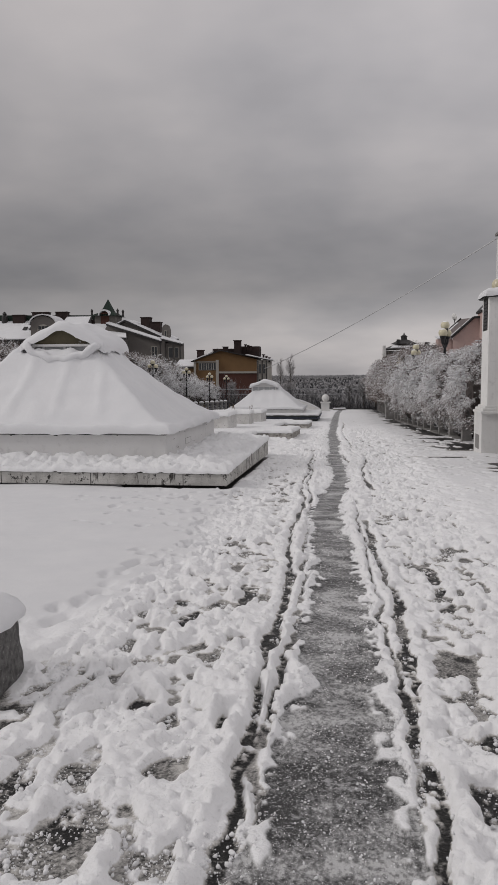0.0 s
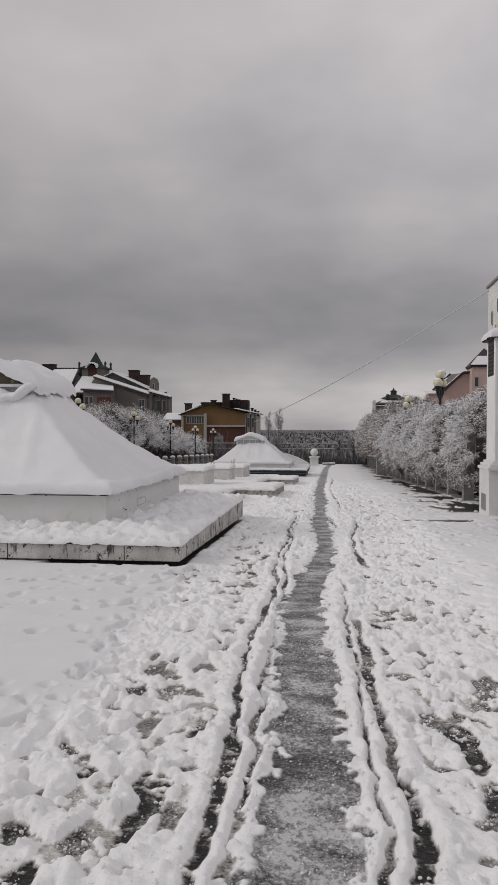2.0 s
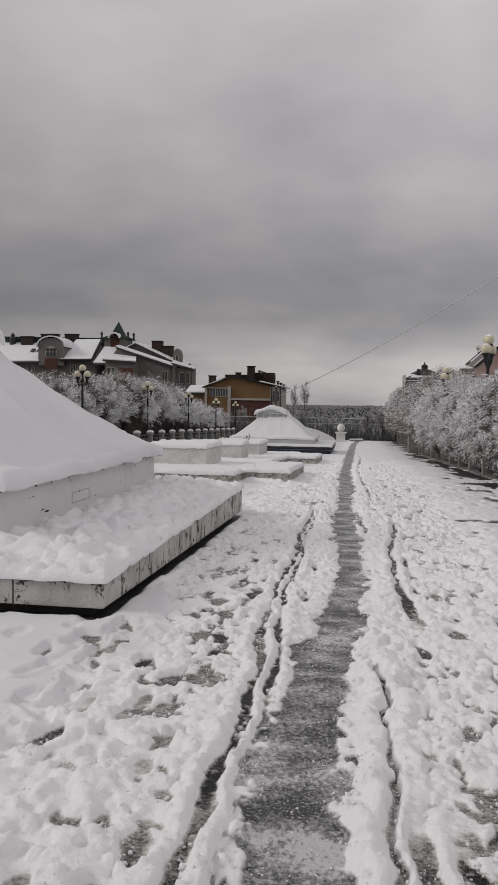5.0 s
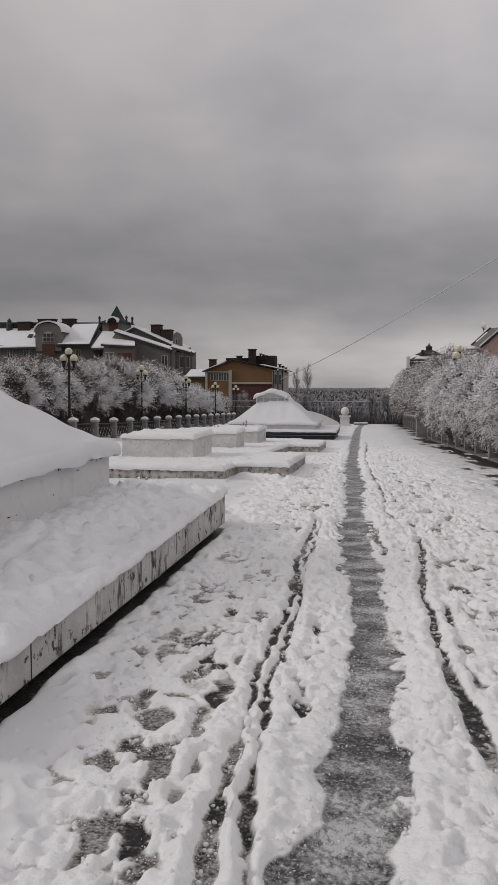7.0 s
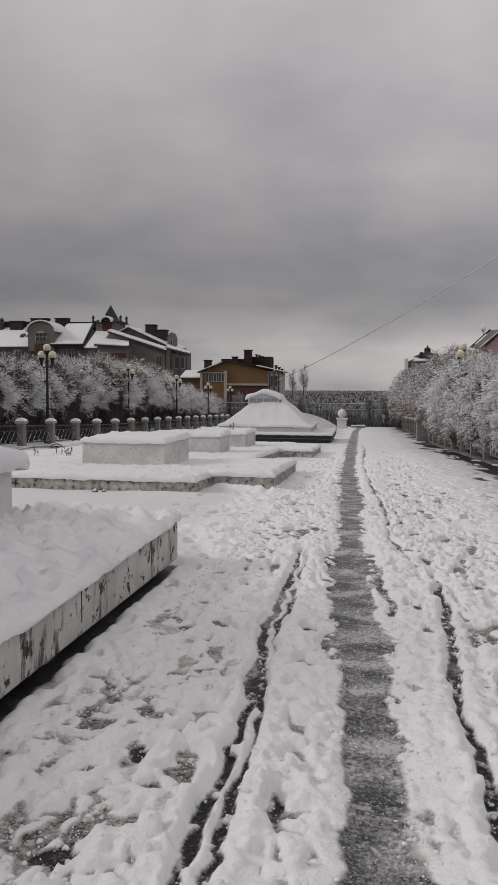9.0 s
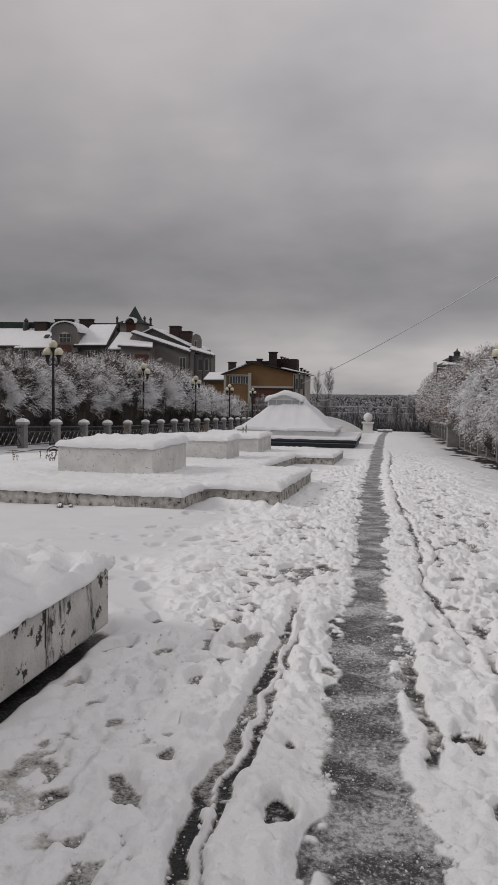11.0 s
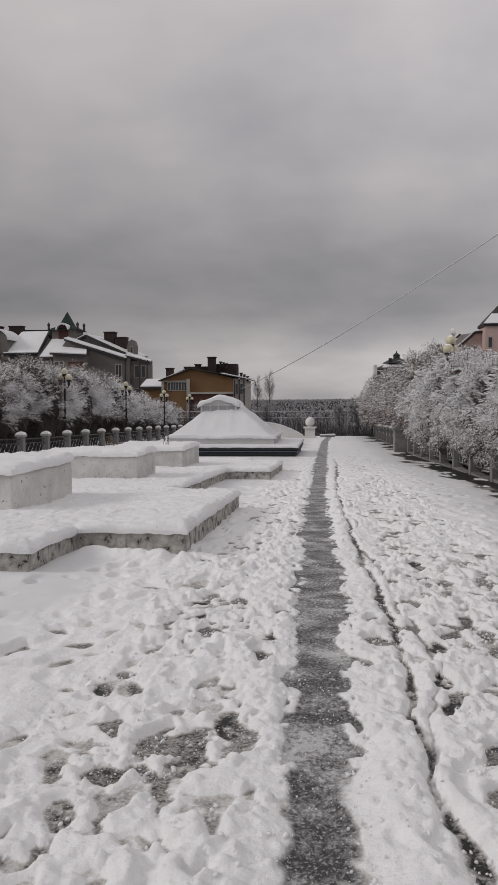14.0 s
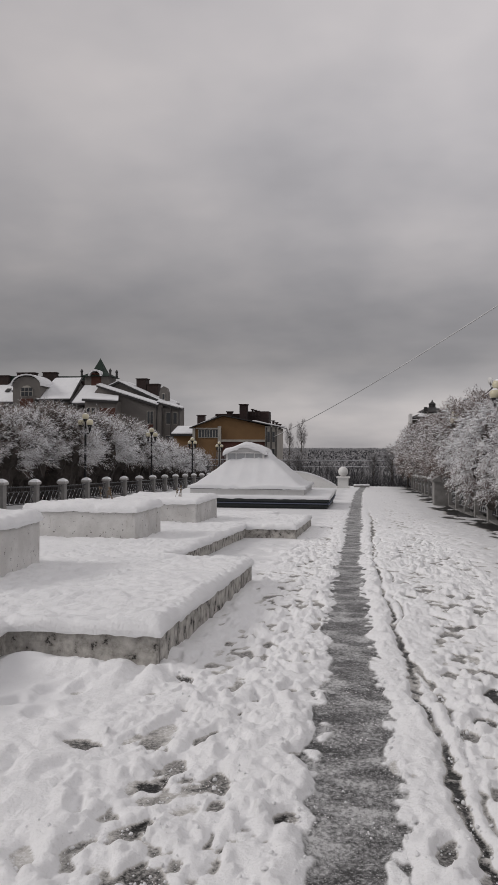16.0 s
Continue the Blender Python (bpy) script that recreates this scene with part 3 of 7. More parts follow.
# people on foot: prints in pairs of lines, left and right foot by turns
for lane, ya, yb in ((0.74, 8.5, 14.0), (0.98, 1.6, 24.5), (0.86, 8.0, 29.0), (1.16, 1.5, 12.5), (0.62, 18.0, 34.0), (1.05, 15.0, 44.0), (1.5, 2.0, 24.0), (1.95, 14.0, 48.0), (2.3, 20.0, 40.0), (1.3, 22.0, 52.0), (-0.78, 8.5, 15.0), (-1.02, 1.6, 28.0), (-1.3, 1.4, 14.0), (-1.2, 9.0, 34.0), (-0.95, 22.0, 46.0), (-1.55, 9.5, 30.0), (-1.85, 13.0, 22.0), (-1.4, 24.0, 44.0), (0.6, 26.0, 50.0)):
    y, foot = ya, 1
    drift = _fr.uniform(-0.03, 0.03)
    while y < yb:
        x = lane - 0.02 * max(0.0, y - 14) * (1 if lane > 0 else 0.5) + 0.1 * foot + drift * math.sin(y * 0.9) * 3 + _fr.gauss(0, 0.04)
        y += _fr.uniform(0.5, 0.74)
        foot = -foot
        if _fr.random() < 0.8:
            STEPS.append((x, y, _fr.gauss(-0.12 * foot, 0.16), _fr.uniform(0.26, 0.33), _fr.uniform(0.1, 0.13), _fr.choice((0.45, 0.55, 0.6, 0.7, 0.8, 0.95)), 1 if x > -1.4 and _fr.random() < (0.42 if lane > 0 else 0.2) else 0))
# half-filled prints, heels and toes all over the trodden width
for _ in range(1900):
    y = 1.2 + 47 * _fr.random() ** 1.15
    lane = _fr.random()
    if lane < 0.45:
        x = _fr.gauss(-1.1, 0.4) - (0.4 * _fr.random() if y > 12 else 0.0)
    elif lane < 0.75:
        x = _fr.gauss(0.82, 0.33)
    elif lane < 0.92:
        x = _fr.uniform(0.7, 3.0)
    else:
        x = _fr.uniform(-2.9, -1.4) if y > 12.5 else _fr.uniform(-2.0, -1.4)
    heel = _fr.random() < 0.55
    STEPS.append((x, y, _fr.gauss(0.0, 0.4), _fr.uniform(0.09, 0.13) if heel else _fr.uniform(0.2, 0.3), _fr.uniform(0.08, 0.115), _fr.choice((0.35, 0.5, 0.6, 0.75, 0.85)), 1 if x > -1.4 and _fr.random() < (0.25 if y < 9 else 0.13) else 0))
# small tracks that wander over the untouched snow
for xa, ya, xb, yb, gap, dp in ((-2.1, 4.3, -1.55, 8.2, 0.34, 0.7), (-4.6, 9.9, -1.7, 10.9, 0.24, 0.9), (-4.2, 10.6, -2.3, 10.4, 0.3, 0.75), (-5.5, 19.6, -1.7, 22.6, 0.33, 0.6), (-4.4, 22.4, -1.8, 20.6, 0.4, 0.5), (-2.9, 30.2, -2.3, 35.6, 0.4, 0.5), (1.45, 3.0, 2.3, 13.5, 0.34, 0.9), (1.9, 4.0, 1.6, 17.0, 0.37, 0.9), (2.5, 9.0, 1.7, 24.0, 0.4, 0.8)):
    count = int(math.hypot(xb - xa, yb - ya) / gap)
    for k in range(count):
        u = (k + _fr.uniform(-0.2, 0.2)) / count
        STEPS.append((xa + (xb - xa) * u + _fr.gauss(0, 0.06), ya + (yb - ya) * u + _fr.gauss(0, 0.06), _fr.gauss(0.3, 0.5), _fr.uniform(0.1, 0.2), _fr.uniform(0.075, 0.11), dp * _fr.uniform(0.6, 1.1), 0))
for _ in range(120):
    x, y = -1.55 - 1.7 * _fr.random() ** 3, _fr.uniform(8.3, 11.7)
    STEPS.append((x, y, _fr.gauss(0.4, 0.6), _fr.uniform(0.1, 0.3), _fr.uniform(0.08, 0.13), _fr.choice((0.4, 0.5, 0.65, 0.8)) * (0.6 if x < -2.6 else 1.0), 1 if x > -2.4 and y > 10.6 and _fr.random() < 0.4 else 0))
# scattered prints over the open width further on
_pr = random.Random(23)
for _ in range(900):
    y = _pr.uniform(15.0, 52.0)
    x = _pr.uniform(0.3, 3.0) if _pr.random() < 0.62 else _pr.uniform(-2.6, -0.6)
    STEPS.append((x, y, _pr.gauss(0.0, 0.6), _pr.uniform(0.16, 0.32), _pr.uniform(0.1, 0.15), _pr.choice((0.45, 0.6, 0.7, 0.85)), 1 if _pr.random() < 0.12 else 0))
CLODS = []
for _ in range(17000):
    y = _fr.uniform(1.2, 26.0)
    x = _fr.gauss(-0.75, 0.5) if _fr.random() < 0.55 else _fr.gauss(0.5, 0.42)
    CLODS.append((x, y, 0.008 + 0.026 * _fr.random() ** 3.2, _fr.uniform(0.6, 1.1), _fr.uniform(0, 3.14), _fr.uniform(0.5, 0.9)))


def shoulder(k):
    """How deep a cut has gone where its edge field is k: slow over a rounded rim, then steep."""
    k = np.clip(k, 0, 1)
    return k * k * (1.25 - 0.25 * k)


def pillow(x, y, octaves, seed):
    """Rounded heaps with narrow creases between them, 0 to about 1."""
    n = np.minimum(2.2 * np.abs(2 * fbm(x, y, octaves, seed) - 1), 1.0)
    return 1 - (1 - n) ** 2


def soften(a, times):
    """Thaws sharp crests and thin spikes: each height drawn towards its neighbours."""
    for _ in range(times):
        p = np.pad(a, 1, mode="edge")
        a = 0.4 * a + 0.15 * (p[:-2, 1:-1] + p[2:, 1:-1] + p[1:-1, :-2] + p[1:-1, 2:])
    return a


def opened(a, r):
    """Takes off whatever is narrower than 2 r + 1 lattice cells, and leaves the rest."""
    for pick in (np.minimum, np.maximum):
        for axis in (0, 1):
            p = np.pad(a, r, mode="edge")
            p = p[:, r:-r] if axis == 0 else p[r:-r, :]
            b = a
            for k in range(2 * r + 1):
                b = pick(b, p[k:k + a.shape[0], :] if axis == 0 else p[:, k:k + a.shape[1]])
            a = b
    return a


def snow_field(xs, ys, fine=True):
    """Heights, snow cover, roughness and ice over the lattice: trodden snow, an icy strip, wheel ruts, footprints and bare wet patches."""
    x, y = np.meshgrid(xs, ys)
    wob = 0.5 * (fbm(x * 2.6, y * 2.6, 3, 21) - 0.5)
    # ragged edges everywhere: the plan is bent by noise at three sizes
    wx = x + 0.05 * (vnoise(x * 3, y * 3, 90) - 0.5) + 0.04 * (vnoise(x * 10, y * 10, 92) - 0.5)
    wy = y + 0.08 * (vnoise(x * 3, y * 3, 91) - 0.5) + 0.04 * (vnoise(x * 10, y * 10, 93) - 0.5)
    if fine:
        wx = wx + 0.012 * (vnoise(x * 25, y * 25, 94) - 0.5)
        wy = wy + 0.012 * (vnoise(x * 25, y * 25, 95) - 0.5)
    left_edge = -1.5 + 0.9 * (fbm(x * 0.7, y * 0.55, 3, 3) - 0.5) + wob - 0.6 * np.exp(-((y - 2.5) / 2.6) ** 2) + 0.12 * smooth01(y, 19, 23) - 0.3 * smooth01(y, 23, 26) - 0.5 * smooth01(y, 12.5, 14) * (1 - smooth01(y, 17.5, 19)) - 0.9 * smooth01(y, 17.5, 20) * (1 - 0.7 * smooth01(y, 24, 30))
    right_edge = 1.7 + 0.9 * (fbm(x * 0.7, y * 0.5, 3, 5) - 0.5) + wob
    trod = smooth01(x, left_edge - 0.2, left_edge + 0.3) * (1 - 0.6 * smooth01(x, right_edge - 0.2, right_edge + 0.4))
    far = smooth01(y, 30, 50)
    trod = trod * (1 - 0.35 * far)
    calm = 0.066 + 0.03 * (fbm(x * 0.8, y * 0.8, 3, 8) - 0.5) + 0.012 * (fbm(x * 4, y * 4, 2, 9) - 0.5)
    chew = smooth01(fbm(x * 1.3, y * 0.7, 2, 13), 0.3, 0.62)
    # heaps drawn out along the way, smaller lumps on them, then crumbs
    body = 0.012 + 0.034 * smooth01(fbm(wx * 2.6, wy * 1.2, 2, 12), 0.3, 0.7) + (0.014 + 0.01 * chew) * pillow(wx * 4.6, wy * 2.8, 2, 15)
    body = body + (0.006 + 0.008 * chew) * pillow(wx * 10, wy * 8, 2, 18)
    if fine:
        body = body + (0.005 + 0.008 * chew) * pillow(wx * 23, wy * 20, 2, 19) + 0.008 * (fbm(x * 44, y * 40, 2, 20) - 0.5)
    body = np.maximum(body, 0.014) * (1 - 0.15 * smooth01(y, 8, 14))
    slab_ = calm * (1 - trod) + body * trod
    # thrown-up snow beside the strip
    el, er = strip(ICE_L, y), strip(ICE_R, y)
    rag = 0.05 * (fbm(x * 5, y * 6, 3, 31) - 0.5)
    off = np.maximum(el - wx, wx - er) + rag - 0.06
    bank = np.exp(-((off - 0.13) / 0.09) ** 2) * smooth01(fbm(x * 1.3, y * 1.1, 2, 33), 0.35, 0.6)
    slab_ = slab_ + 0.016 * bank * (1 - far)
    slab_ = slab_ * (1 - 0.35 * smooth01(x, 1.35, 2.0)) * (1 - 0.5 * far)
    gone = np.zeros_like(slab_)
    rims = np.zeros_like(slab_)
    sole = np.zeros_like(slab_)
    bare = np.zeros_like(slab_)
    # chewed hollows
    hollow = fbm(wx * 7.5, wy * 6.0, 3, 16, 0.55)
    deep = 0.3 + 0.4 * smooth01(fbm(x * 4.1, y * 3.6, 2, 17), 0.45, 0.68)
    gone = np.maximum(gone, trod * (1 - 0.6 * smooth01(-x, 1.35, 1.7)) * (0.55 + 0.45 * smooth01(y, 4.5, 8)) * deep * shoulder((hollow - 0.57 + 0.05 * chew) / 0.12))
    pit = fbm(wx * 13.0, wy * 9.0, 3, 67, 0.55)
    zone = np.exp(-((x + 1.05) / (0.75 - 0.35 * smooth01(y, 16, 19))) ** 4) * (1 - 0.3 * smooth01(y, 20, 26)) + 0.9 * np.exp(-((x - 0.85) / 0.6) ** 4)
    crumbly = smooth01(fbm(x * 1.6, y * 1.1, 2, 68), 0.3, 0.5) * np.minimum(zone, 1.0) * trod
    pit = shoulder((pit - 0.605 + 0.05 * crumbly) / 0.07) * smooth01(crumbly, 0.15, 0.5)
    gone = np.maximum(gone, 0.9 * pit)
    sole = np.maximum(sole, 0.6 * pit)
    # footprints
    ragged = 1 + 0.7 * (fbm(x * 9, y * 8, 3, 88) - 0.5)
    for fx, fy, turn, ln, wd, dp, kind in STEPS:
        i0, i1 = np.searchsorted(xs, (fx - 0.3, fx + 0.3))
        j0, j1 = np.searchsorted(ys, (fy - 0.4, fy + 0.4))
        if i1 - i0 < 2 or j1 - j0 < 2:
            continue
        dx, dy = wx[j0:j1, i0:i1] - fx, wy[j0:j1, i0:i1] - fy
        u = dx * math.cos(turn) + dy * math.sin(turn)
        v = -dx * math.sin(turn) + dy * math.cos(turn)
        waist = wd * 0.5 * (1 + 0.16 * np.cos(v / ln * 6.0))
        q = np.sqrt((u / waist) ** 2 + (v / (ln * 0.5)) ** 2) * ragged[j0:j1, i0:i1]
        cut = shoulder((1.17 - q) / (0.36 if kind == 0 else 0.25))
        rim = np.exp(-((q - 1.35) / 0.2) ** 2) * dp
        o = rims[j0:j1, i0:i1]
        rims[j0:j1, i0:i1] = np.maximum(o * (1 - cut), rim)
        g = gone[j0:j1, i0:i1]
        gone[j0:j1, i0:i1] = np.maximum(g, dp * cut)
        low = smooth01(1.1 - q, 0.0, 0.22)
        if kind == 1:
            gone[j0:j1, i0:i1] = np.maximum(gone[j0:j1, i0:i1], cut)
            sole[j0:j1, i0:i1] = np.maximum(sole[j0:j1, i0:i1], low)
        elif kind == 2:
            bare[j0:j1, i0:i1] = np.maximum(bare[j0:j1, i0:i1], low * (0.5 + 0.5 * smooth01(vnoise(dx * 14, dy * 14, 40 + fx), 0.2, 0.55)))
    slab_ = slab_ + 0.011 * rims
    # wheel ruts, each a narrow wet line between ridges of snow
    jit = 0.03 * (fbm(x * 1.2, y * 1.3, 2, 45) - 0.5)
    ruts = []
    tracks = np.zeros_like(slab_)
    for n, (table, width, until, since) in enumerate(((RUT_L, 0.046, 20.2, 0), (RUT_M, 0.034, 19.6, 0), (RUT_R, 0.046, 19.2, 0), (RUT_S, 0.03, 12.0, 2.3), (RUT_D, 0.034, 18.7, 13.0))):
        c = strip(table, y) + jit
        on_ = (1 - smooth01(y, until - 1.2, until)) * smooth01(y, since, since + 0.4) * smooth01(fbm(x * 0.2, y * 0.7 + 9 * n, 2, 47 + n), (0.05, 0.12, 0.1, 0.24, 0.36)[n], (0.12, 0.24, 0.22, 0.36, 0.48)[n])
        if table is RUT_R:
            on_ = on_ * (1 - smooth01(y, 8.9, 9.8) * (1 - smooth01(y, 11.6, 12.6)) * (1 - 0.5 * smooth01(fbm(x, y * 2.2, 2, 48), 0.5, 0.6)))
        tracks = np.maximum(tracks, (np.abs(wx - c) < 0.15) * on_)
        ridge = np.exp(-((np.abs(wx - c) - 0.085) / 0.035) ** 2) * on_
        gone = gone * (1 - 0.7 * ridge)
        slab_ = slab_ + 0.01 * ridge
        wide = width * (0.6 + 0.85 * vnoise(x, y * 2.1, 46 + n))
        ruts.append(shoulder((wide + 0.012 - np.abs(wx - c)) / 0.03) * on_)
    for n, k in enumerate(ruts):
        gone = np.maximum(gone, k)
        wet_ = k * smooth01(fbm(x * 2.5, y * 1.8, 3, 50 + n), 0.3, 0.48)
        bare = np.maximum(bare, wet_)
        sole = np.maximum(sole, 0.8 * (k - wet_))
    c = strip(BIKE, y) + 0.05 * (fbm(x * 2, y * 1.6, 2, 51) - 0.5) + 0.05 * (fbm(x * 3.0, y * 4.5, 2, 56) - 0.5)
    k = np.exp(-(np.abs(wx - c) / ((0.022 if fine else 0.036) + 0.03 * vnoise(x * 3, y * 5, 58))) ** 3) * smooth01(y, 17.6, 18.6) * (1 - smooth01(y, 44, 56)) * smooth01(fbm(x * 2.6, y * 2.5, 2, 52), 0.1, 0.22)
    c2 = c + 0.09 + 0.07 * np.sin(y * 0.9) + 0.05 * np.sin(y * 2.1)
    k2 = np.exp(-(np.abs(wx - c2) / (0.026 if fine else 0.04)) ** 3) * smooth01(y, 19, 20) * (1 - smooth01(y, 42, 52)) * smooth01(fbm(x * 0.6, y * 1.5, 2, 53), 0.25, 0.4)
    bare = np.maximum(bare, 0.9 * k * smooth01(fbm(x * 2.2, y * 1.9, 2, 59), 0.34, 0.5))
    gone = np.maximum(gone, np.maximum(1.0 * k, 0.95 * k2))
    # the icy strip: here a clean bank, there a slow feather of slush
    feather = 0.07 + 0.18 * smooth01(fbm(x * 0.9, y * 1.4, 2, 34), 0.38, 0.62)
    on = shoulder((0.035 + 0.3 * feather - off) / feather)
    on2 = (1 - smooth01(np.abs(wx - er - 0.09) - 0.03, 0.0, 0.03)) * smooth01(y, 16.6, 17.0) * (1 - smooth01(y, 18.4, 18.8))
    gone = np.maximum(np.maximum(gone, on), 0.97 * on2)
    bare = np.maximum(bare * (1 - on), 0.6 * on2)
    # what lies on the bottom of a cut: slush and crumbs, here thin, there thick
    slush = 0.0055 + 0.012 * (fbm(x * 3.4, y * 3.0, 3, 55, 0.6) - 0.5) * (1 - 0.9 * on)
    slush = slush + (0.018 if fine else 0.01) * (1 - 0.3 * on) * (fbm(x * (26 if fine else 9), y * (26 if fine else 9), 3, 57, 0.65) - 0.5)
    slush = slush * (1 - 0.75 * sole) + 0.0045 * 0.75 * sole
    slush = slush * (1 - 0.45 * on) + 0.03 * np.exp(-((off + 0.03) / 0.06) ** 2) * smooth01(fbm(x * 14, y * 11, 3, 36, 0.6), 0.46, 0.68)
    slush = np.clip(slush, 0.0, 0.022)
    if fine:
        slush = slush * (1 - bare) + bare * np.maximum(0.0, 0.12 * (fbm(x * 24, y * 24, 4, 61, 0.7) - 0.59))
    else:
        slush = slush * (1 - 0.88 * bare)
    depth = np.maximum(slab_ * (1 - gone), np.minimum(slush, slab_))
    if fine:
        # thin fins of snow have fallen over; only broad heaps still stand
        hold = np.clip(tracks + on, 0, 1)
        depth = depth * hold + np.minimum(depth, opened(depth, 2) + 0.02) * (1 - hold)
    depth = soften(depth, 1)
    if fine:
        depth = depth + trod * smooth01(depth, 0.012, 0.03) * (0.008 * (fbm(x * 40, y * 38, 2, 24, 0.7) - 0.5) + 0.006 * (pillow(wx * 21, wy * 19, 1, 25) - 0.6))
    # wet paving beside the railing, and a wet joint that crosses the promenade by the gate pier
    wet = smooth01(x + 1.4 * (fbm(x * 0.9, y * 0.3, 3, 70) - 0.5), 2.3, 2.9) * smooth01(y, 19.8, 21.5) * smooth01(fbm(x * 1.5, y * 0.8, 4, 71, 0.65) + 0.2 * smooth01(x, 2.4, 3.5), 0.5, 0.57)
    joint = np.exp(-((y - 18.6 - 0.05 * x - 0.3 * (fbm(x, y, 2, 72) - 0.5)) / (0.14 + 0.1 * np.abs(x))) ** 4) * smooth01(x, 1.0, 1.6) * smooth01(fbm(x * 3, y * 3, 2, 75), 0.25, 0.4)
    pool = smooth01(x + 0.8 * (fbm(x * 1.2, y * 0.9, 3, 73) - 0.5), 2.65, 3.0) * smooth01(y, 14.0, 15.5) * (1 - smooth01(y, 17.3, 18.0)) * smooth01(fbm(x * 2, y * 3, 3, 74), 0.34, 0.46)
    depth = depth * (1 - 0.99 * np.clip(np.maximum(np.maximum(wet, joint), pool), 0, 1))
    walk_ = smooth01(x + 0.5 * (fbm(x, y * 0.6, 2, 79) - 0.5), -14.4, -14.0) * (1 - smooth01(x + 0.9 * (fbm(x, y * 0.4, 3, 80) - 0.5), -12.9, -12.3)) * smooth01(y, 24, 30) * (1 - smooth01(y, 40, 52)) * smooth01(fbm(x * 2.0, y * 0.8, 3, 81), 0.36, 0.46)
    depth = depth * (1 - 0.97 * walk_)
    # meltwater gap along the foot of the near plinth
    uneven = 0.05 * (fbm(x * 5, y * 5, 2, 78) - 0.5)
    foot = shoulder((0.145 + 1.5 * uneven - np.abs(x + 1.95)) / 0.08) * smooth01(y, 11.6, 11.8) * (1 - smooth01(y, 18.25, 18.5))
    foot = np.maximum(foot, shoulder((0.24 + 1.5 * uneven - np.abs(y - 11.95)) / 0.08) * (1 - smooth01(x, -1.95, -1.75)) * smooth01(x + 2 * uneven, -3.75, -3.6))
    depth = depth * (1 - 0.98 * foot)
    # snow heaped against the foot of the stepped plinth
    heap = np.exp(-((y - 23.5) / 0.22) ** 2) * (1 - smooth01(x, -2.95, -2.7)) + np.exp(-((y - 24.75) / 0.2) ** 2) * smooth01(x, -3.0, -2.8) * (1 - smooth01(x, -1.8, -1.6))
    depth = depth + (0.035 + 0.05 * smooth01(x, -3.0, -2.7)) * heap * smooth01(fbm(x * 3.1, y * 0.5, 2, 84), 0.34, 0.6)
    stone = np.exp(-(((x + 1.95) / 0.42) ** 2 + ((y - 3.5) / 0.4) ** 2) ** 2)
    depth = depth * (1 - 0.9 * stone)
    # loose clods
    if fine:
        for fx, fy, r, sq, turn, up in CLODS:
            i0, i1 = np.searchsorted(xs, (fx - r, fx + r))
            j0, j1 = np.searchsorted(ys, (fy - r, fy + r))
            if i1 - i0 < 2 or j1 - j0 < 2:
                continue
            if depth[(j0 + j1) // 2, (i0 + i1) // 2] < 0.02 and (r > 0.016 or up > 0.62 or strip(ICE_L, fy) < fx < strip(ICE_R, fy) and r > 0.012):
                continue
            dx, dy = x[j0:j1, i0:i1] - fx, y[j0:j1, i0:i1] - fy
            u = dx * math.cos(turn) + dy * math.sin(turn)
            v = (-dx * math.sin(turn) + dy * math.cos(turn)) / sq
            q = (u * u + v * v) / (r * r)
            d = depth[j0:j1, i0:i1]
            top = d[d.shape[0] // 2, d.shape[1] // 2] + up * r * np.sqrt(np.maximum(1 - q, 0))
            depth[j0:j1, i0:i1] = np.where(q < 1, np.maximum(d, top), d)
    depth = np.maximum(depth, 0.0)
    cover = np.clip(depth / 0.025, 0, 1)
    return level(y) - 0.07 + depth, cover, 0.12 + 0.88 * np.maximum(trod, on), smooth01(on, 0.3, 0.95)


# ---------------------------------------------------------------- ground


def span(a, b, step):
    return np.linspace(a, b, int(round((b - a) / step)) + 1)


def terrain(x, y):
    """Ground under and beyond the promenade: a terrace, then a wooded valley and a far ridge."""
    z = level(np.minimum(y, 90.0)) - 0.13
    drop = smooth01(y, 89, 190) * 13 + smooth01(y, 190, 700) * 20
    rise = smooth01(y, 900, 3200) * 33.5
    side = smooth01(np.abs(x + 5) - 16, 0, 40) * 1.0
    roll = 5 * (fbm(x / 300, y / 260, 3, 80) - 0.5) * smooth01(y, 120, 500)
    return z - drop + rise - side + roll * (1 - smooth01(y, 2000, 3000))


gx = np.concatenate([-np.geomspace(3000, 30, 26), span(-28, 28, 1.0), np.geomspace(30, 3000, 26)])
gy = np.concatenate([-np.geomspace(2000, 6, 14), span(-5, 130, 1.5), np.geomspace(132, 3600, 60)])
tx, ty = np.meshgrid(gx, gy)
gz = terrain(tx, ty)
ground = grid_mesh("ground", gx, gy, gz, M_GROUND, cover=np.ones_like(gz), rough=np.ones_like(gz) * 0.3)
ground.data.materials.append(M_FLOOR)
for f in ground.data.polygons:
    if f.center.y > 93:
        f.material_index = 1
tagged(ground, "snow-covered ground falling gently into a wooded valley", "ground", kind="structure")

BAND = (-1.72, 1.42)
bx_, by_ = span(*BAND, 0.0112), np.concatenate([span(1.7, 21.0, 0.0132), span(21.0, 26.0, 0.02)[1:], span(26.0, 37.0, 0.036)[1:]])
zz, cc, rr, ii = snow_field(bx_, by_)
path_snow = grid_mesh("trampled_snow", bx_, by_, zz, M_GROUND, cover=cc, rough=rr, ice=ii)
tagged(path_snow, "trodden snow with an icy strip, wheel ruts and footprints", "snow", kind="stuff")


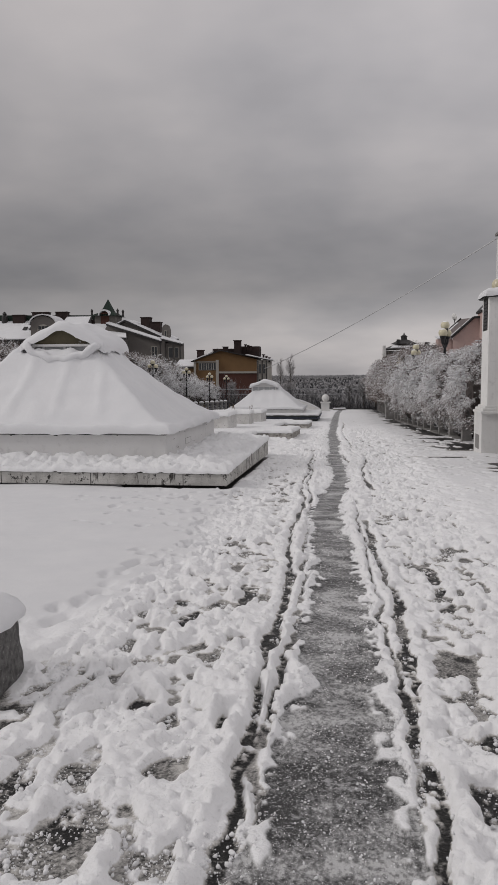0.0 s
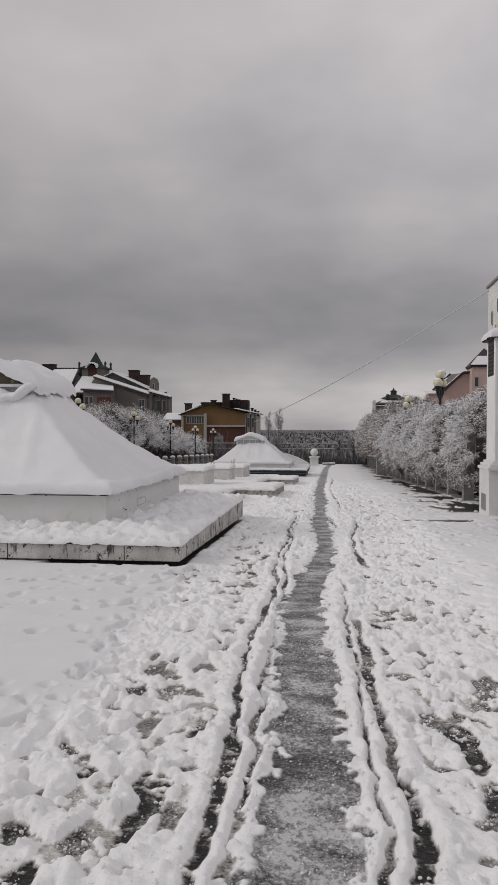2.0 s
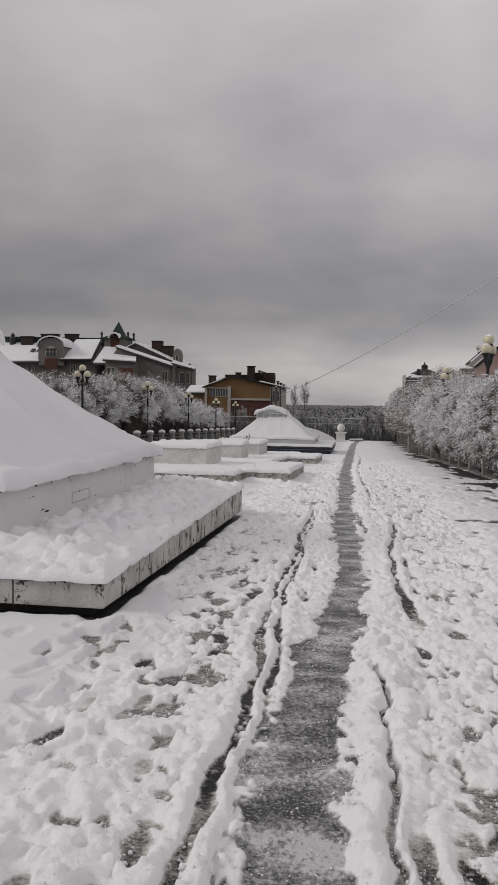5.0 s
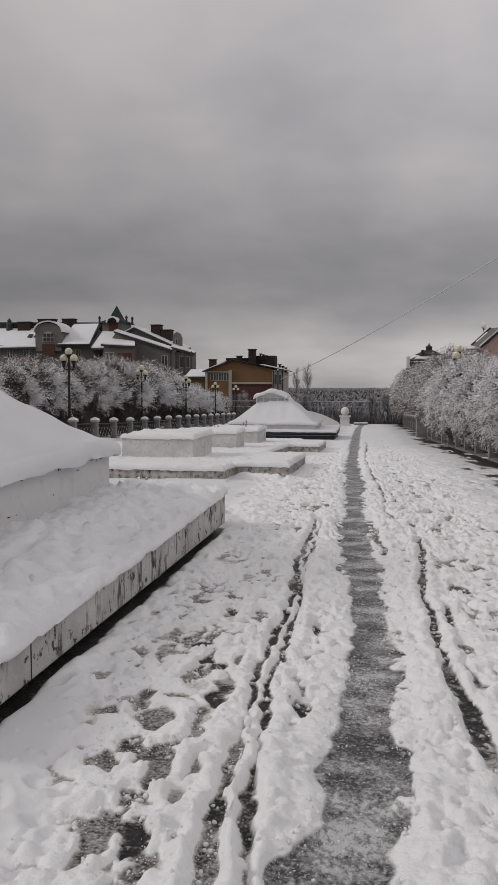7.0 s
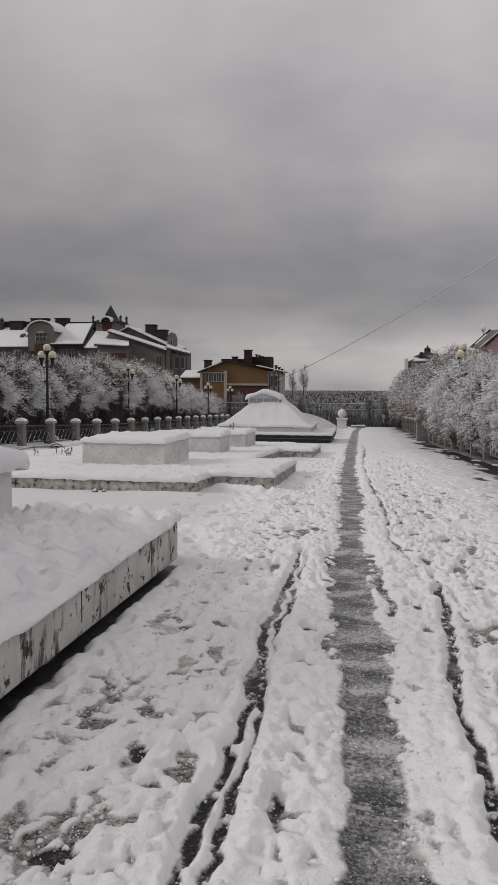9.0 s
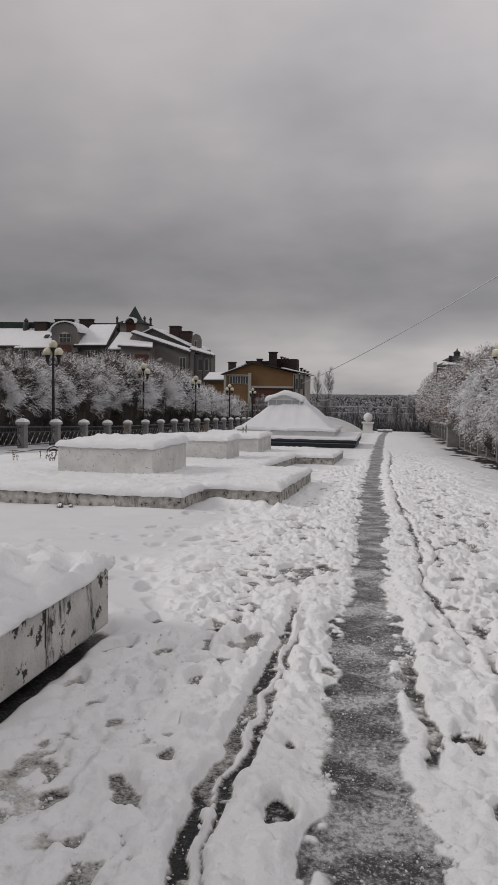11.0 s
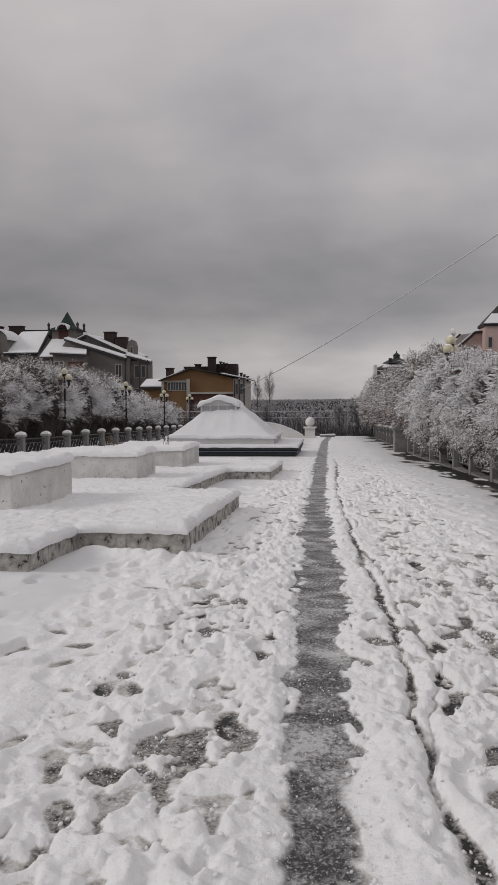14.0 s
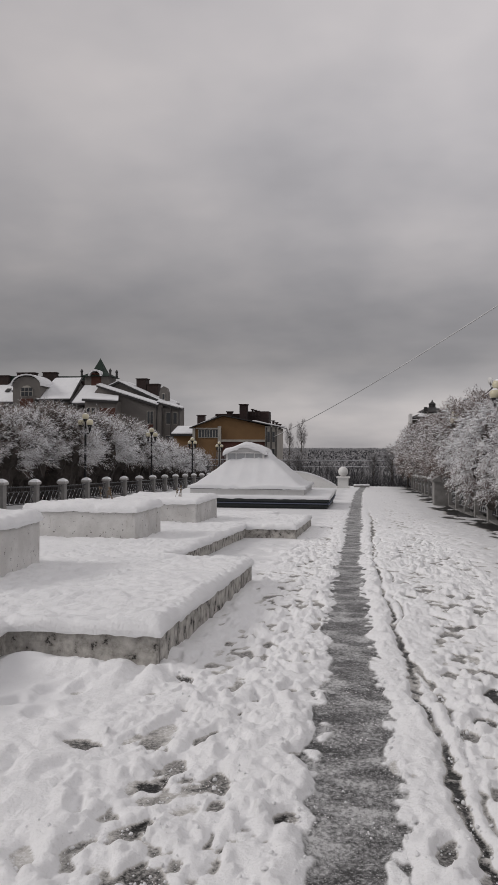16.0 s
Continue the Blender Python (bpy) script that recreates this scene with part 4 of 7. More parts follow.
def crumb_mesh(name, xs, ys, z, cover, trodden, ice, tries, reach, seed):
    """Loose crumbs of snow and ice: thick on slushy bottoms and edges, sparse elsewhere."""
    r_ = np.random.default_rng(seed)
    px = r_.uniform(xs[0] + 0.05, xs[-1] - 0.05, tries)
    py = ys[0] + 0.05 + (reach - ys[0]) * r_.random(tries) ** 1.5
    i, j = np.searchsorted(xs, px), np.searchsorted(ys, py)
    c, e = cover[j, i], ice[j, i]
    patch = smooth01(fbm(px * 5, py * 4, 3, 97), 0.38, 0.62)
    want = np.where(c > 0.9, 0.12, np.where(c > 0.12, 0.75, 0.35)) * patch * np.clip(2 * trodden[j, i] - 0.6, 0, 1)
    want = np.where((e > 0.03) & (e < 0.9), 0.9 * patch + 0.1, np.where(e >= 0.9, 0.22 * patch + 0.02, want))
    ok = r_.random(tries) < want
    px, py, i, j, e = px[ok], py[ok], i[ok], j[ok], e[ok]
    size = np.where(e >= 0.9, 0.0025 + 0.004 * r_.random(len(px)) ** 3, 0.0028 + 0.01 * r_.random(len(px)) ** 5)
    g = (1 + 5 ** 0.5) / 2
    unit = np.array([(-1, g, 0), (1, g, 0), (-1, -g, 0), (1, -g, 0), (0, -1, g), (0, 1, g), (0, -1, -g), (0, 1, -g), (g, 0, -1), (g, 0, 1), (-g, 0, -1), (-g, 0, 1)]) / 1.9
    faces = np.array([(0, 11, 5), (0, 5, 1), (0, 1, 7), (0, 7, 10), (0, 10, 11), (1, 5, 9), (5, 11, 4), (11, 10, 2), (10, 7, 6), (7, 1, 8), (3, 9, 4), (3, 4, 2), (3, 2, 6), (3, 6, 8), (3, 8, 9), (4, 9, 5), (2, 4, 11), (6, 2, 10), (8, 6, 7), (9, 8, 1)])
    k = len(px)
    shape = unit[None] * r_.uniform(0.65, 1.25, (k, 12, 1)) * r_.uniform(0.7, 1.3, (k, 1, 3)) * size[:, None, None]
    turn = r_.uniform(0, 6.28, k)[:, None]
    vx = shape[..., 0] * np.cos(turn) - shape[..., 1] * np.sin(turn)
    vy = shape[..., 0] * np.sin(turn) + shape[..., 1] * np.cos(turn)
    v = np.stack([vx + px[:, None], vy + py[:, None], shape[..., 2] + (z[j, i] + 0.35 * size)[:, None]], -1).reshape(-1, 3)
    f = (faces[None] + 12 * np.arange(k)[:, None, None]).reshape(-1, 3)
    me = bpy.data.meshes.new(name)
    me.from_pydata(v.tolist(), [], f.tolist())
    me.materials.append(M_CRUMB)
    me.shade_smooth()
    return new(name, me)


tagged(crumb_mesh("snow_crumbs", bx_, by_, zz, cc, rr, ii, 150000, 25.0, 5), "loose white and grey crumbs of snow on the trodden way", "snow", kind="stuff")
for nm, x0, x1, y0, y1, sx, sy, lab in (
    ("snow_cover", BAND[0], BAND[1], 36.985, 91, 0.03, 0.06, "trodden snow along the icy strip farther down the promenade"),
    ("trampled_snow", BAND[1] - 0.03, 4.6, 0.9, 28.01, 0.021, 0.028, "lightly trodden snow with wet paving beside the railing"),
    ("snow_cover", BAND[1] - 0.03, 4.6, 28.0, 91, 0.034, 0.052, "lightly trodden snow with wet paving farther along the railing"),
    ("snow_cover", -4.0, BAND[0] + 0.03, 0.9, 8.01, 0.025, 0.03, "smooth snow at the edge of the trodden way"),
    ("trampled_snow", -4.0, BAND[0] + 0.03, 8.0, 26.01, 0.02, 0.024, "lumpy snow full of small footprints"),
    ("snow_cover", -4.0, BAND[0] + 0.03, 26.0, 44, 0.035, 0.04, "lightly trodden snow beside the stepped plinth"),
    ("snow_cover", -16, -3.99, 0.9, 44, 0.1, 0.1, "smooth untouched snow round the plinths"),
    ("snow_cover", -16, BAND[0] + 0.03, 43.95, 91, 0.12, 0.15, "smooth snow on the lower terrace"),
):
    z2, c2, r2, i2 = snow_field(span(x0, x1, sx), span(y0, y1, sy), fine=nm == "trampled_snow")
    tagged(grid_mesh(nm, span(x0, x1, sx), span(y0, y1, sy), z2, M_GROUND, cover=c2, rough=r2, ice=i2), lab, "snow", kind="stuff")


# ---------------------------------------------------------------- plinths, blocks and snow caps


def edged(lo, hi, step, soft=0.1, n=5):
    """Lattice lines between lo and hi, crowded at both ends."""
    t = soft * (1 - np.cos(np.linspace(0, np.pi / 2, n)))
    mid = np.linspace(lo + soft, hi - soft, max(3, int((hi - lo - 2 * soft) / step)))
    return np.unique(np.round(np.concatenate([lo + t, mid, hi - t]), 4))


def inside(rects, x, y):
    d = np.full(x.shape, -9.0)
    for x0, x1, y0, y1 in rects:
        d = np.maximum(d, np.minimum(np.minimum(x - x0, x1 - x), np.minimum(y - y0, y1 - y)))
    return d


def snow_cap(name, rects, base, thick, parent, step=0.07, soft=0.1, rough=0.02, seed=1, label="", lumps=0.0, skirt=0.035, material=None):
    """Snow lying on a flat or roof-shaped support: rounded at the rim, uneven on top."""
    xs = np.unique(np.concatenate([edged(r[0], r[1], step, soft) for r in rects]))
    ys = np.unique(np.concatenate([edged(r[2], r[3], step, soft) for r in rects]))
    x, y = np.meshgrid(xs, ys)
    d = inside(rects, x, y)
    xm, ym = np.meshgrid((xs[1:] + xs[:-1]) / 2, (ys[1:] + ys[:-1]) / 2)
    keep = inside(rects, xm, ym) > 0
    wav = 0.55 + 0.9 * fbm(x * 1.1, y * 1.1, 3, seed)
    r = soft * (0.6 + 0.45 * vnoise(x * 2.2, y * 2.2, seed + 3) + 0.45 * vnoise(x * 9, y * 9, seed + 4))
    t = np.clip(1 - d / r, 0, 1)
    h = thick * wav * np.sqrt(np.maximum(1 - t**2.2, 0.0)) + rough * (fbm(x * 3.5, y * 3.5, 4, seed + 5) - 0.5)
    if lumps:
        qx, qy = x + 0.1 * (vnoise(x * 4, y * 4, 61) - 0.5), y + 0.1 * (vnoise(x * 4, y * 4, 62) - 0.5)
        h = h + lumps * (0.28 * fbm(qx * 2.0, qy * 1.7, 2, 63) + 0.14 * pillow(qx * 4.2, qy * 4.0, 2, 64) + 0.2 * pillow(qx * 9, qy * 8.5, 2, 65) + 0.4 * fbm(qx * 9.5, qy * 9, 2, 66, 0.6) - 0.57) * (1 - 0.5 * t)
    z = base(x, y) + np.maximum(h, 0.012)
    # the rim leans out unevenly
    ox = 0.05 * (vnoise(x * 3, y * 3, seed + 7) - 0.3) * (t > 0.6)
    sgx = np.sign(x - np.mean(xs)) * ox
    ob = grid_mesh(name, xs, ys, z, material or M_SNOW, keep=keep, skirt=skirt)
    co = np.empty(len(ob.data.vertices) * 3, np.float32)
    ob.data.vertices.foreach_get("co", co)
    co = co.reshape(-1, 3)
    n = sgx.size
    co[:n, 0] += sgx.ravel() * 0.5
    ob.data.vertices.foreach_set("co", co.ravel())
    ob.parent = parent
    if label:
        ob["label"] = label
    return ob


def slab(name, rects, top, bottom, material, parent, bevel=0.012, label=""):
    """A solid whose plan is a union of rectangles; top and bottom are heights by (x, y)."""
    xs = sorted({v for r in rects for v in r[:2]})
    ys = sorted({v for r in rects for v in r[2:]})
    bm = bmesh.new()
    vs = {}

    def v(i, j):
        if (i, j) not in vs:
            vs[i, j] = bm.verts.new((xs[i], ys[j], top(xs[i], ys[j])))
        return vs[i, j]

    for i in range(len(xs) - 1):
        for j in range(len(ys) - 1):
            if inside(rects, np.array((xs[i] + xs[i + 1]) / 2), np.array((ys[j] + ys[j + 1]) / 2)) > 0:
                bm.faces.new((v(i, j), v(i + 1, j), v(i + 1, j + 1), v(i, j + 1)))
    r = bmesh.ops.extrude_face_region(bm, geom=bm.faces[:])
    for e in r["geom"]:
        if isinstance(e, bmesh.types.BMVert):
            e.co.z = bottom(e.co.x, e.co.y)
    bmesh.ops.recalc_face_normals(bm, faces=bm.faces)
    es = [e for e in bm.edges if e.is_manifold and e.calc_face_angle(0) > 0.8]
    bmesh.ops.bevel(bm, geom=es, offset=bevel, segments=2, profile=0.6, affect="EDGES")
    return part(name, bm, material, parent, label)


# near black for dirty joints and chips, and for shade painted under kerb and eave
M_JOINT_SHADE = plain("joint_dirt_and_shade", (0.03, 0.028, 0.026), 0.95)


def pavilion(y0, label, dark_edge):
    """A skylight: plinth, low walls, a hipped roof under snow and a small gabled lantern on top."""
    x0, x1, y1 = -9.5, -1.9, y0 + 6.45
    bx0, bx1, by0, by1 = -8.2, -3.06, y0 + 0.65, y0 + 5.45
    zt = lev(y0) + (0.4 if dark_edge else 0.215)
    zg = lev(y1) - 0.15
    base = thing("plinth", label[0], "plinth", "skylight plinths")
    r = [(x0, x1, y0, y1)]
    if not dark_edge:
        slab("kerb_wall", r, lambda x, y: zt, lambda x, y: lev(y) + 0.014, M_PLINTH, base, 0.014)
        # foot coloured near black for the shade under the overhanging kerb
        slab("recessed_foot", [(x0 + 0.13, x1 - 0.13, y0 + 0.13, y1 - 0.13)], lambda x, y: zt - 0.05, lambda x, y: zg, M_JOINT_SHADE, base, 0.01, "near-black recessed foot, shade under the kerb put into its colour")
        for k in range(4):
            xj = -2.62 - 1.55 * k
            boxed("joint", (xj, xj + 0.01, y0 - 0.003, y0 + 0.02, zt - 0.22, zt - 0.01), M_JOINT_SHADE, base, 0.0)
            yj = y0 + 0.9 + 1.55 * k
            boxed("joint", (x1 - 0.02, x1 + 0.003, yj, yj + 0.01, zt - 0.22, zt - 0.01), M_JOINT_SHADE, base, 0.0)
    else:
        slab("kerb_wall", [(x0 + 0.12, x1 - 0.12, y0 + 0.12, y1 - 0.12)], lambda x, y: zt - 0.02, lambda x, y: zg, M_BAND, base, 0.014)
        slab("edge_board", r, lambda x, y: zt, lambda x, y: zt - 0.13, M_BAND, base, 0.01, "dark green metal edge board")
        slab("strip", [(x0 - 0.015, x1 + 0.015, y0 - 0.015, y1 + 0.015)], lambda x, y: zt - 0.19, lambda x, y: zt - 0.225, M_BLUE, base, 0.004, "thin bluish strip")
        slab("lower_board", [(x0 + 0.05, x1 - 0.05, y0 + 0.05, y1 - 0.05)], lambda x, y: zt - 0.27, lambda x, y: zt - 0.36, M_BAND, base, 0.01)
    snow_cap("snow_cap", [(x0 - 0.03, x1 + 0.03, y0 - 0.03, y1 + 0.03)], lambda x, y: zt + (0.0 if dark_edge else 0.11) * smooth01(inside(r, x, y), 0.06, 0.6), 0.085 if not dark_edge else 0.1, base, 0.14 if dark_edge else 0.042, 0.075, 0.06 if not dark_edge else 0.02, 3 if not dark_edge else 14, "thick uneven snow on top", lumps=0.0 if dark_edge else 0.27, skirt=0.035 if dark_edge else 0.012, material=None if dark_edge else M_CRUMBLY)
    body = thing("skylight", label[1], "skylight", "skylights")
    zw = zt + (0.4 if dark_edge else 0.61)
    slab("wall", [(bx0, bx1, by0, by1)], lambda x, y: zw, lambda x, y: zt, M_WALL, body, 0.01)
    cx, cy = (bx0 + bx1) / 2, (by0 + by1) / 2
    e = 0.1

    def roof(x, y):
        d = inside([(bx0 - e, bx1 + e, by0 - e, by1 + e)], x, y)
        rise = np.minimum(d, 1.95) - 0.24
        z = zw - 0.02 + 0.81 * 0.5 * (rise + np.sqrt(rise**2 + 0.006))
        u, v = x - cx, y - cy
        across = np.where(np.abs(u) > np.abs(v), v, u)
        rib = 0.0
        for k in (-1.5, -0.5, 0.5, 1.5):
            rib = rib + 0.045 * np.exp(-((across - k * 0.62 * (1 + 0.25 * (1.95 - d))) / 0.1) ** 2)
        z = z + rib * smooth01(d, 0.25, 0.6)
        # snow banked against the lantern, hanging between its corners
        ring = np.maximum(np.abs(u), np.abs(v))
        swag = np.exp(-((ring - 0.84) / 0.17) ** 2) * (1 - 0.35 * smooth01(np.minimum(np.abs(u), np.abs(v)), 0.25, 0.7))
        z = z + 0.02 * np.exp(-(((d - 0.12) / 0.1) ** 2)) * vnoise(x * 2.3, y * 2.3, 35)
        return z + (0.1 if dark_edge else 0.2) * swag + 0.05 * (fbm(x * 1.6, y * 1.6, 3, 31) - 0.5)

    slab("roof_edge", [(bx0 - e + 0.02, bx1 + e - 0.02, by0 - e + 0.02, by1 + e - 0.02)], lambda x, y: zw + 0.02, lambda x, y: zw - 0.03, M_WALL, body, 0.008)
    snow_cap("snow_roof", [(bx0 - e, bx1 + e, by0 - e, by1 + e)], roof, 0.13, body, 0.13 if dark_edge else 0.055, 0.06, 0.04, 6, "deep smooth snow on the hipped roof")
    # thin dark strip laid on the wall as the shade line below the eave
    slab("eave_joint", [(bx0 - 0.004, bx1 + 0.004, by0 - 0.004, by1 + 0.004)], lambda x, y: zw - 0.03, lambda x, y: zw - 0.05, M_JOINT_SHADE, body, 0.0, "dark strip painted for the shade line under the eave")
    if not dark_edge:
        chip = random.Random(8)
        for k in range(40):
            w, hh = 0.01 + 0.07 * chip.random() ** 3, 0.005 + 0.013 * chip.random() ** 2
            zc = zw - 0.05 - hh - (0.0 if k % 3 else chip.uniform(0, 0.3))
            bm = bmesh.new()
            ring = [(w * math.cos(q * 0.9) * chip.uniform(0.5, 1), hh * math.sin(q * 0.9) * chip.uniform(0.5, 1)) for q in range(7)]
            prism(bm, ring, -0.003, 0.003)
            p = part("chip", bm, M_JOINT_SHADE, body)
            if k % 4 == 0:
                p.matrix_basis = pose(chip.uniform(bx0 + 0.3, bx1 - 0.1), by0, zc)
            else:
                p.matrix_basis = pose(bx1, chip.uniform(by0 + 0.1, by1 - 0.2), zc, 0, 0, 90)
        for ya, yb, za, zb in ((1.62, 2.12, 0.26, 0.37),):
            for a, b, c, d in ((ya, yb, zb, zb + 0.005), (ya, yb, za, za + 0.005), (ya, ya + 0.007, za, zb), (yb, yb + 0.007, za, zb)):
                boxed("hatch_joint", (bx1 - 0.02, bx1 + 0.003, by0 + a, by0 + b, zt + c, zt + d), M_POST, body, 0.0)
    # lantern
    cx = cx + (-0.3 if dark_edge else 0.17)
    zl = zw + 0.71 * 1.95 + 0.0
    h = 0.86 if dark_edge else 0.66
    for sx in (-1, 1):
        for sy in (-1, 1):
            boxed("post", (cx + sx * h - 0.045, cx + sx * h + 0.045, cy + sy * h - 0.045, cy + sy * h + 0.045, zl - 0.25, zl + 0.16), M_WALL, body, 0.008)
    for sx, sy in ((0, -1), (0, 1), (-1, 0), (1, 0)):
        if sx == 0:
            boxed("glazing", (cx - h + 0.05, cx + h - 0.05, cy + sy * h - 0.02, cy + sy * h + 0.02, zl - 0.25, zl + 0.15), M_GLAZE, body, 0.0)
        else:
            boxed("glazing", (cx + sx * h - 0.02, cx + sx * h + 0.02, cy - h + 0.05, cy + h - 0.05, zl - 0.25, zl + 0.15), M_GLAZE, body, 0.0)
        for q in (-0.33, 0.0, 0.33):
            a = (cx + q * 1.3, cy + sy * (h + 0.02)) if sx == 0 else (cx + sx * (h + 0.02), cy + q * 1.3)
            boxed("mullion", (a[0] - 0.02, a[0] + 0.02, a[1] - 0.02, a[1] + 0.02, zl - 0.25, zl + 0.15), M_WALL, body, 0.0)
    slab("cornice", [(cx - h - 0.1, cx + h + 0.1, cy - h - 0.1, cy + h + 0.1)], lambda x, y: zl + 0.2, lambda x, y: zl + 0.15, M_WALL, body, 0.008)
    for k in (0, 2):
        bm = bmesh.new()
        prism(bm, [(-h + 0.04, 0.0), (h - 0.04, 0.0), (0.0, 0.36)], -0.03, 0.03)
        p = part("pediment", bm, M_WALL if dark_edge else M_PEDIMENT, body, "" if dark_edge else "dark olive triangular panel")
        p.matrix_basis = pose(cx, cy, zl + 0.2, 0, 0, 90 * k) @ pose(0, -h - 0.02, 0)
    p = part("gable_roof", prism(bmesh.new(), [(-h - 0.12, 0.02), (h + 0.12, 0.02), (h + 0.12, 0.08), (0.0, 0.44), (-h - 0.12, 0.08)], -h + 0.03, h - 0.03), M_WALL, body)
    p.matrix_basis = pose(cx, cy, zl + 0.12)
    # rolls of snow hanging in a curve below the gables
    if not dark_edge:
        for k in (0, 2):
            bm = bmesh.new()
            pts = [(-0.78 + 1.56 * j / 14, -h - 0.2 - 0.06 * math.sin(math.pi * j / 14), 0.17 - 0.27 * math.sin(math.pi * j / 14) + 0.03 * math.sin(j * 2.1 + k)) for j in range(15)]
            rings = []
            for j, (px_, py_, pz_) in enumerate(pts):
                r = (0.088 + 0.02 * math.sin(j * 1.7 + k)) * (0.35 if j in (0, 14) else 1.0)
                rings.append([bm.verts.new((px_, py_ + r * math.cos(q * math.pi / 5), pz_ + r * math.sin(q * math.pi / 5))) for q in range(10)])
            for lo, hi in zip(rings, rings[1:]):
                for q in range(10):
                    bm.faces.new((lo[q], hi[q], hi[(q + 1) % 10], lo[(q + 1) % 10]))
            bm.faces.new(rings[0])
            bm.faces.new(rings[-1][::-1])
            bmesh.ops.recalc_face_normals(bm, faces=bm.faces)
            p = part("snow_swag", bm, M_SNOW, body, "roll of snow hanging in a curve", smooth=True)
            p.matrix_basis = pose(cx, cy, zl + 0.0, 0, 0, 90 * k)
            for sx in (-1, 1):
                bm = bmesh.new()
                tube(bm, (sx * 0.62, -h - 0.02, 0.16), (sx * 0.9, -h - 0.3, -0.24), 0.035, 0.03, 6)
                q = part("brace", bm, M_WALL, body)
                q.matrix_basis = pose(cx, cy, zl, 0, 0, 90 * k)
    ext = h + 0.18

    def gables(x, y):
        u = np.abs(x - cx)
        return zl + 0.2 + 0.36 - (0.36 / h) * (np.sqrt(u**2 + 0.012) - 0.05) + 0.02 * (fbm(x * 3, y * 3, 2, 9) - 0.5)

    ob = snow_cap("lantern_snow", [(cx - ext, cx + ext, cy - ext, cy + ext)], gables, 0.15, body, 0.035, 0.16, 0.05, 19, "rounded snow over the small gable roof", skirt=0.09)
    return base, body


M_GLAZE = plain("frosted_glazing", (0.38, 0.39, 0.4), 0.3)
pavilion(11.85, ("long stained white concrete plinth under thick snow", "hipped snow-covered skylight with a gabled lantern and pale walls"), False)
pavilion(52.2, ("dark green metal-edged plinth under snow", "distant hipped snow-covered skylight with a small lantern"), True)

# stepped plinth with three planter blocks
terrace = thing("plinth", "low stepped concrete plinth with stained edges under snow", "plinth", "skylight plinths")
PL = [(-9.2, -2.98, 23.75, 42.6), (-4.5, -1.8, 25.0, 29.5), (-4.5, -1.86, 36.2, 41.0)]
slab("kerb_wall", PL, lambda x, y: lev(y) + 0.2, lambda x, y: lev(y) - 0.2, M_KERB, terrace, 0.014)
PLS = [(-9.22, -2.95, 23.72, 42.6), (-4.5, -1.77, 24.97, 29.53), (-4.5, -1.83, 36.17, 41.03)]
snow_cap("snow_cap", PLS, lambda x, y: level(y) + 0.2, 0.085, terrace, 0.05, 0.08, 0.03, 41, "uneven snow on top", lumps=0.09, material=M_CRUMBLY)
for k, (ya, yb, xa) in enumerate(((25.95, 28.05, -5.72), (31.75, 33.3, -5.95), (36.2, 38.6, -5.95))):
    b = thing("planter_block", "whitewashed concrete block with chipped paint under a cushion of snow", "block", "blocks on the plinth")
    zb = lev((ya + yb) / 2) + 0.15
    xa, xb = xa - 0.09, -4.1
    slab("block_body", [(xa, xb, ya, yb)], lambda x, y: zb + 0.62, lambda x, y: zb - 0.02, M_CONCRETE, b, 0.015)
    snow_cap("snow_cap", [(xa - 0.03, xb + 0.03, ya - 0.03, yb + 0.03)], lambda x, y: zb + 0.62 + 0 * x, 0.09, b, 0.045, 0.08, 0.03, 51 + k, "cushion of snow", lumps=0.12, material=M_CRUMBLY)

# ---------------------------------------------------------------- kerb stone close to the start
stone = thing("kerb_stone", "rough grey granite bollard stone capped with snow", "stone")
bm = box(bmesh.new(), -2.45, -1.77, 3.3, 3.87, lev(3.5) - 0.15, 0.2, 0.06)
bmesh.ops.subdivide_edges(bm, edges=bm.edges[:], cuts=5, use_grid_fill=True)
for w in bm.verts:
    k = 0.02 * noise.noise(w.co * 5.0) + 0.012 * noise.noise(w.co * 14.0)
    w.co += Vector((w.co.x + 2.11, w.co.y - 3.58, 0)).normalized() * k
part("stone_body", bm, surf("granite", (0.2, 0.195, 0.19), (0.07, 0.068, 0.066), 22.0, 0.9, 1.0, 90.0, (0.4, 0.39, 0.37), 60.0, 0.6), stone)
snow_cap("snow_cap", [(-2.5, -1.77, 3.28, 3.9)], lambda x, y: 0.195 + 0 * x, 0.13, stone, 0.03, 0.12, 0.02, 77, "thick cap of snow")

# ---------------------------------------------------------------- railings


def fence_post(material=None):
    bm = box(bmesh.new(), -0.15, 0.15, -0.15, 0.15, -0.1, 1.0, 0.012)
    p = part("post", bm, M_POST)
    cap = bmesh.new()
    lathe(cap, [(0.28, 0.97), (0.3, 1.02), (0.29, 1.08), (0.2, 1.17), (0.04, 1.22)], 4)
    bmesh.ops.rotate(cap, verts=cap.verts, cent=(0, 0, 0), matrix=Matrix.Rotation(radians(45), 3, "Z"))
    part("post_cap", cap, surf("snowy_cap", (0.42, 0.41, 0.39), (0.34, 0.33, 0.32), 5.0, 0.9, 0.3, 40.0, upsnow=0.3), p, "pointed cap dusted with snow")
    return p


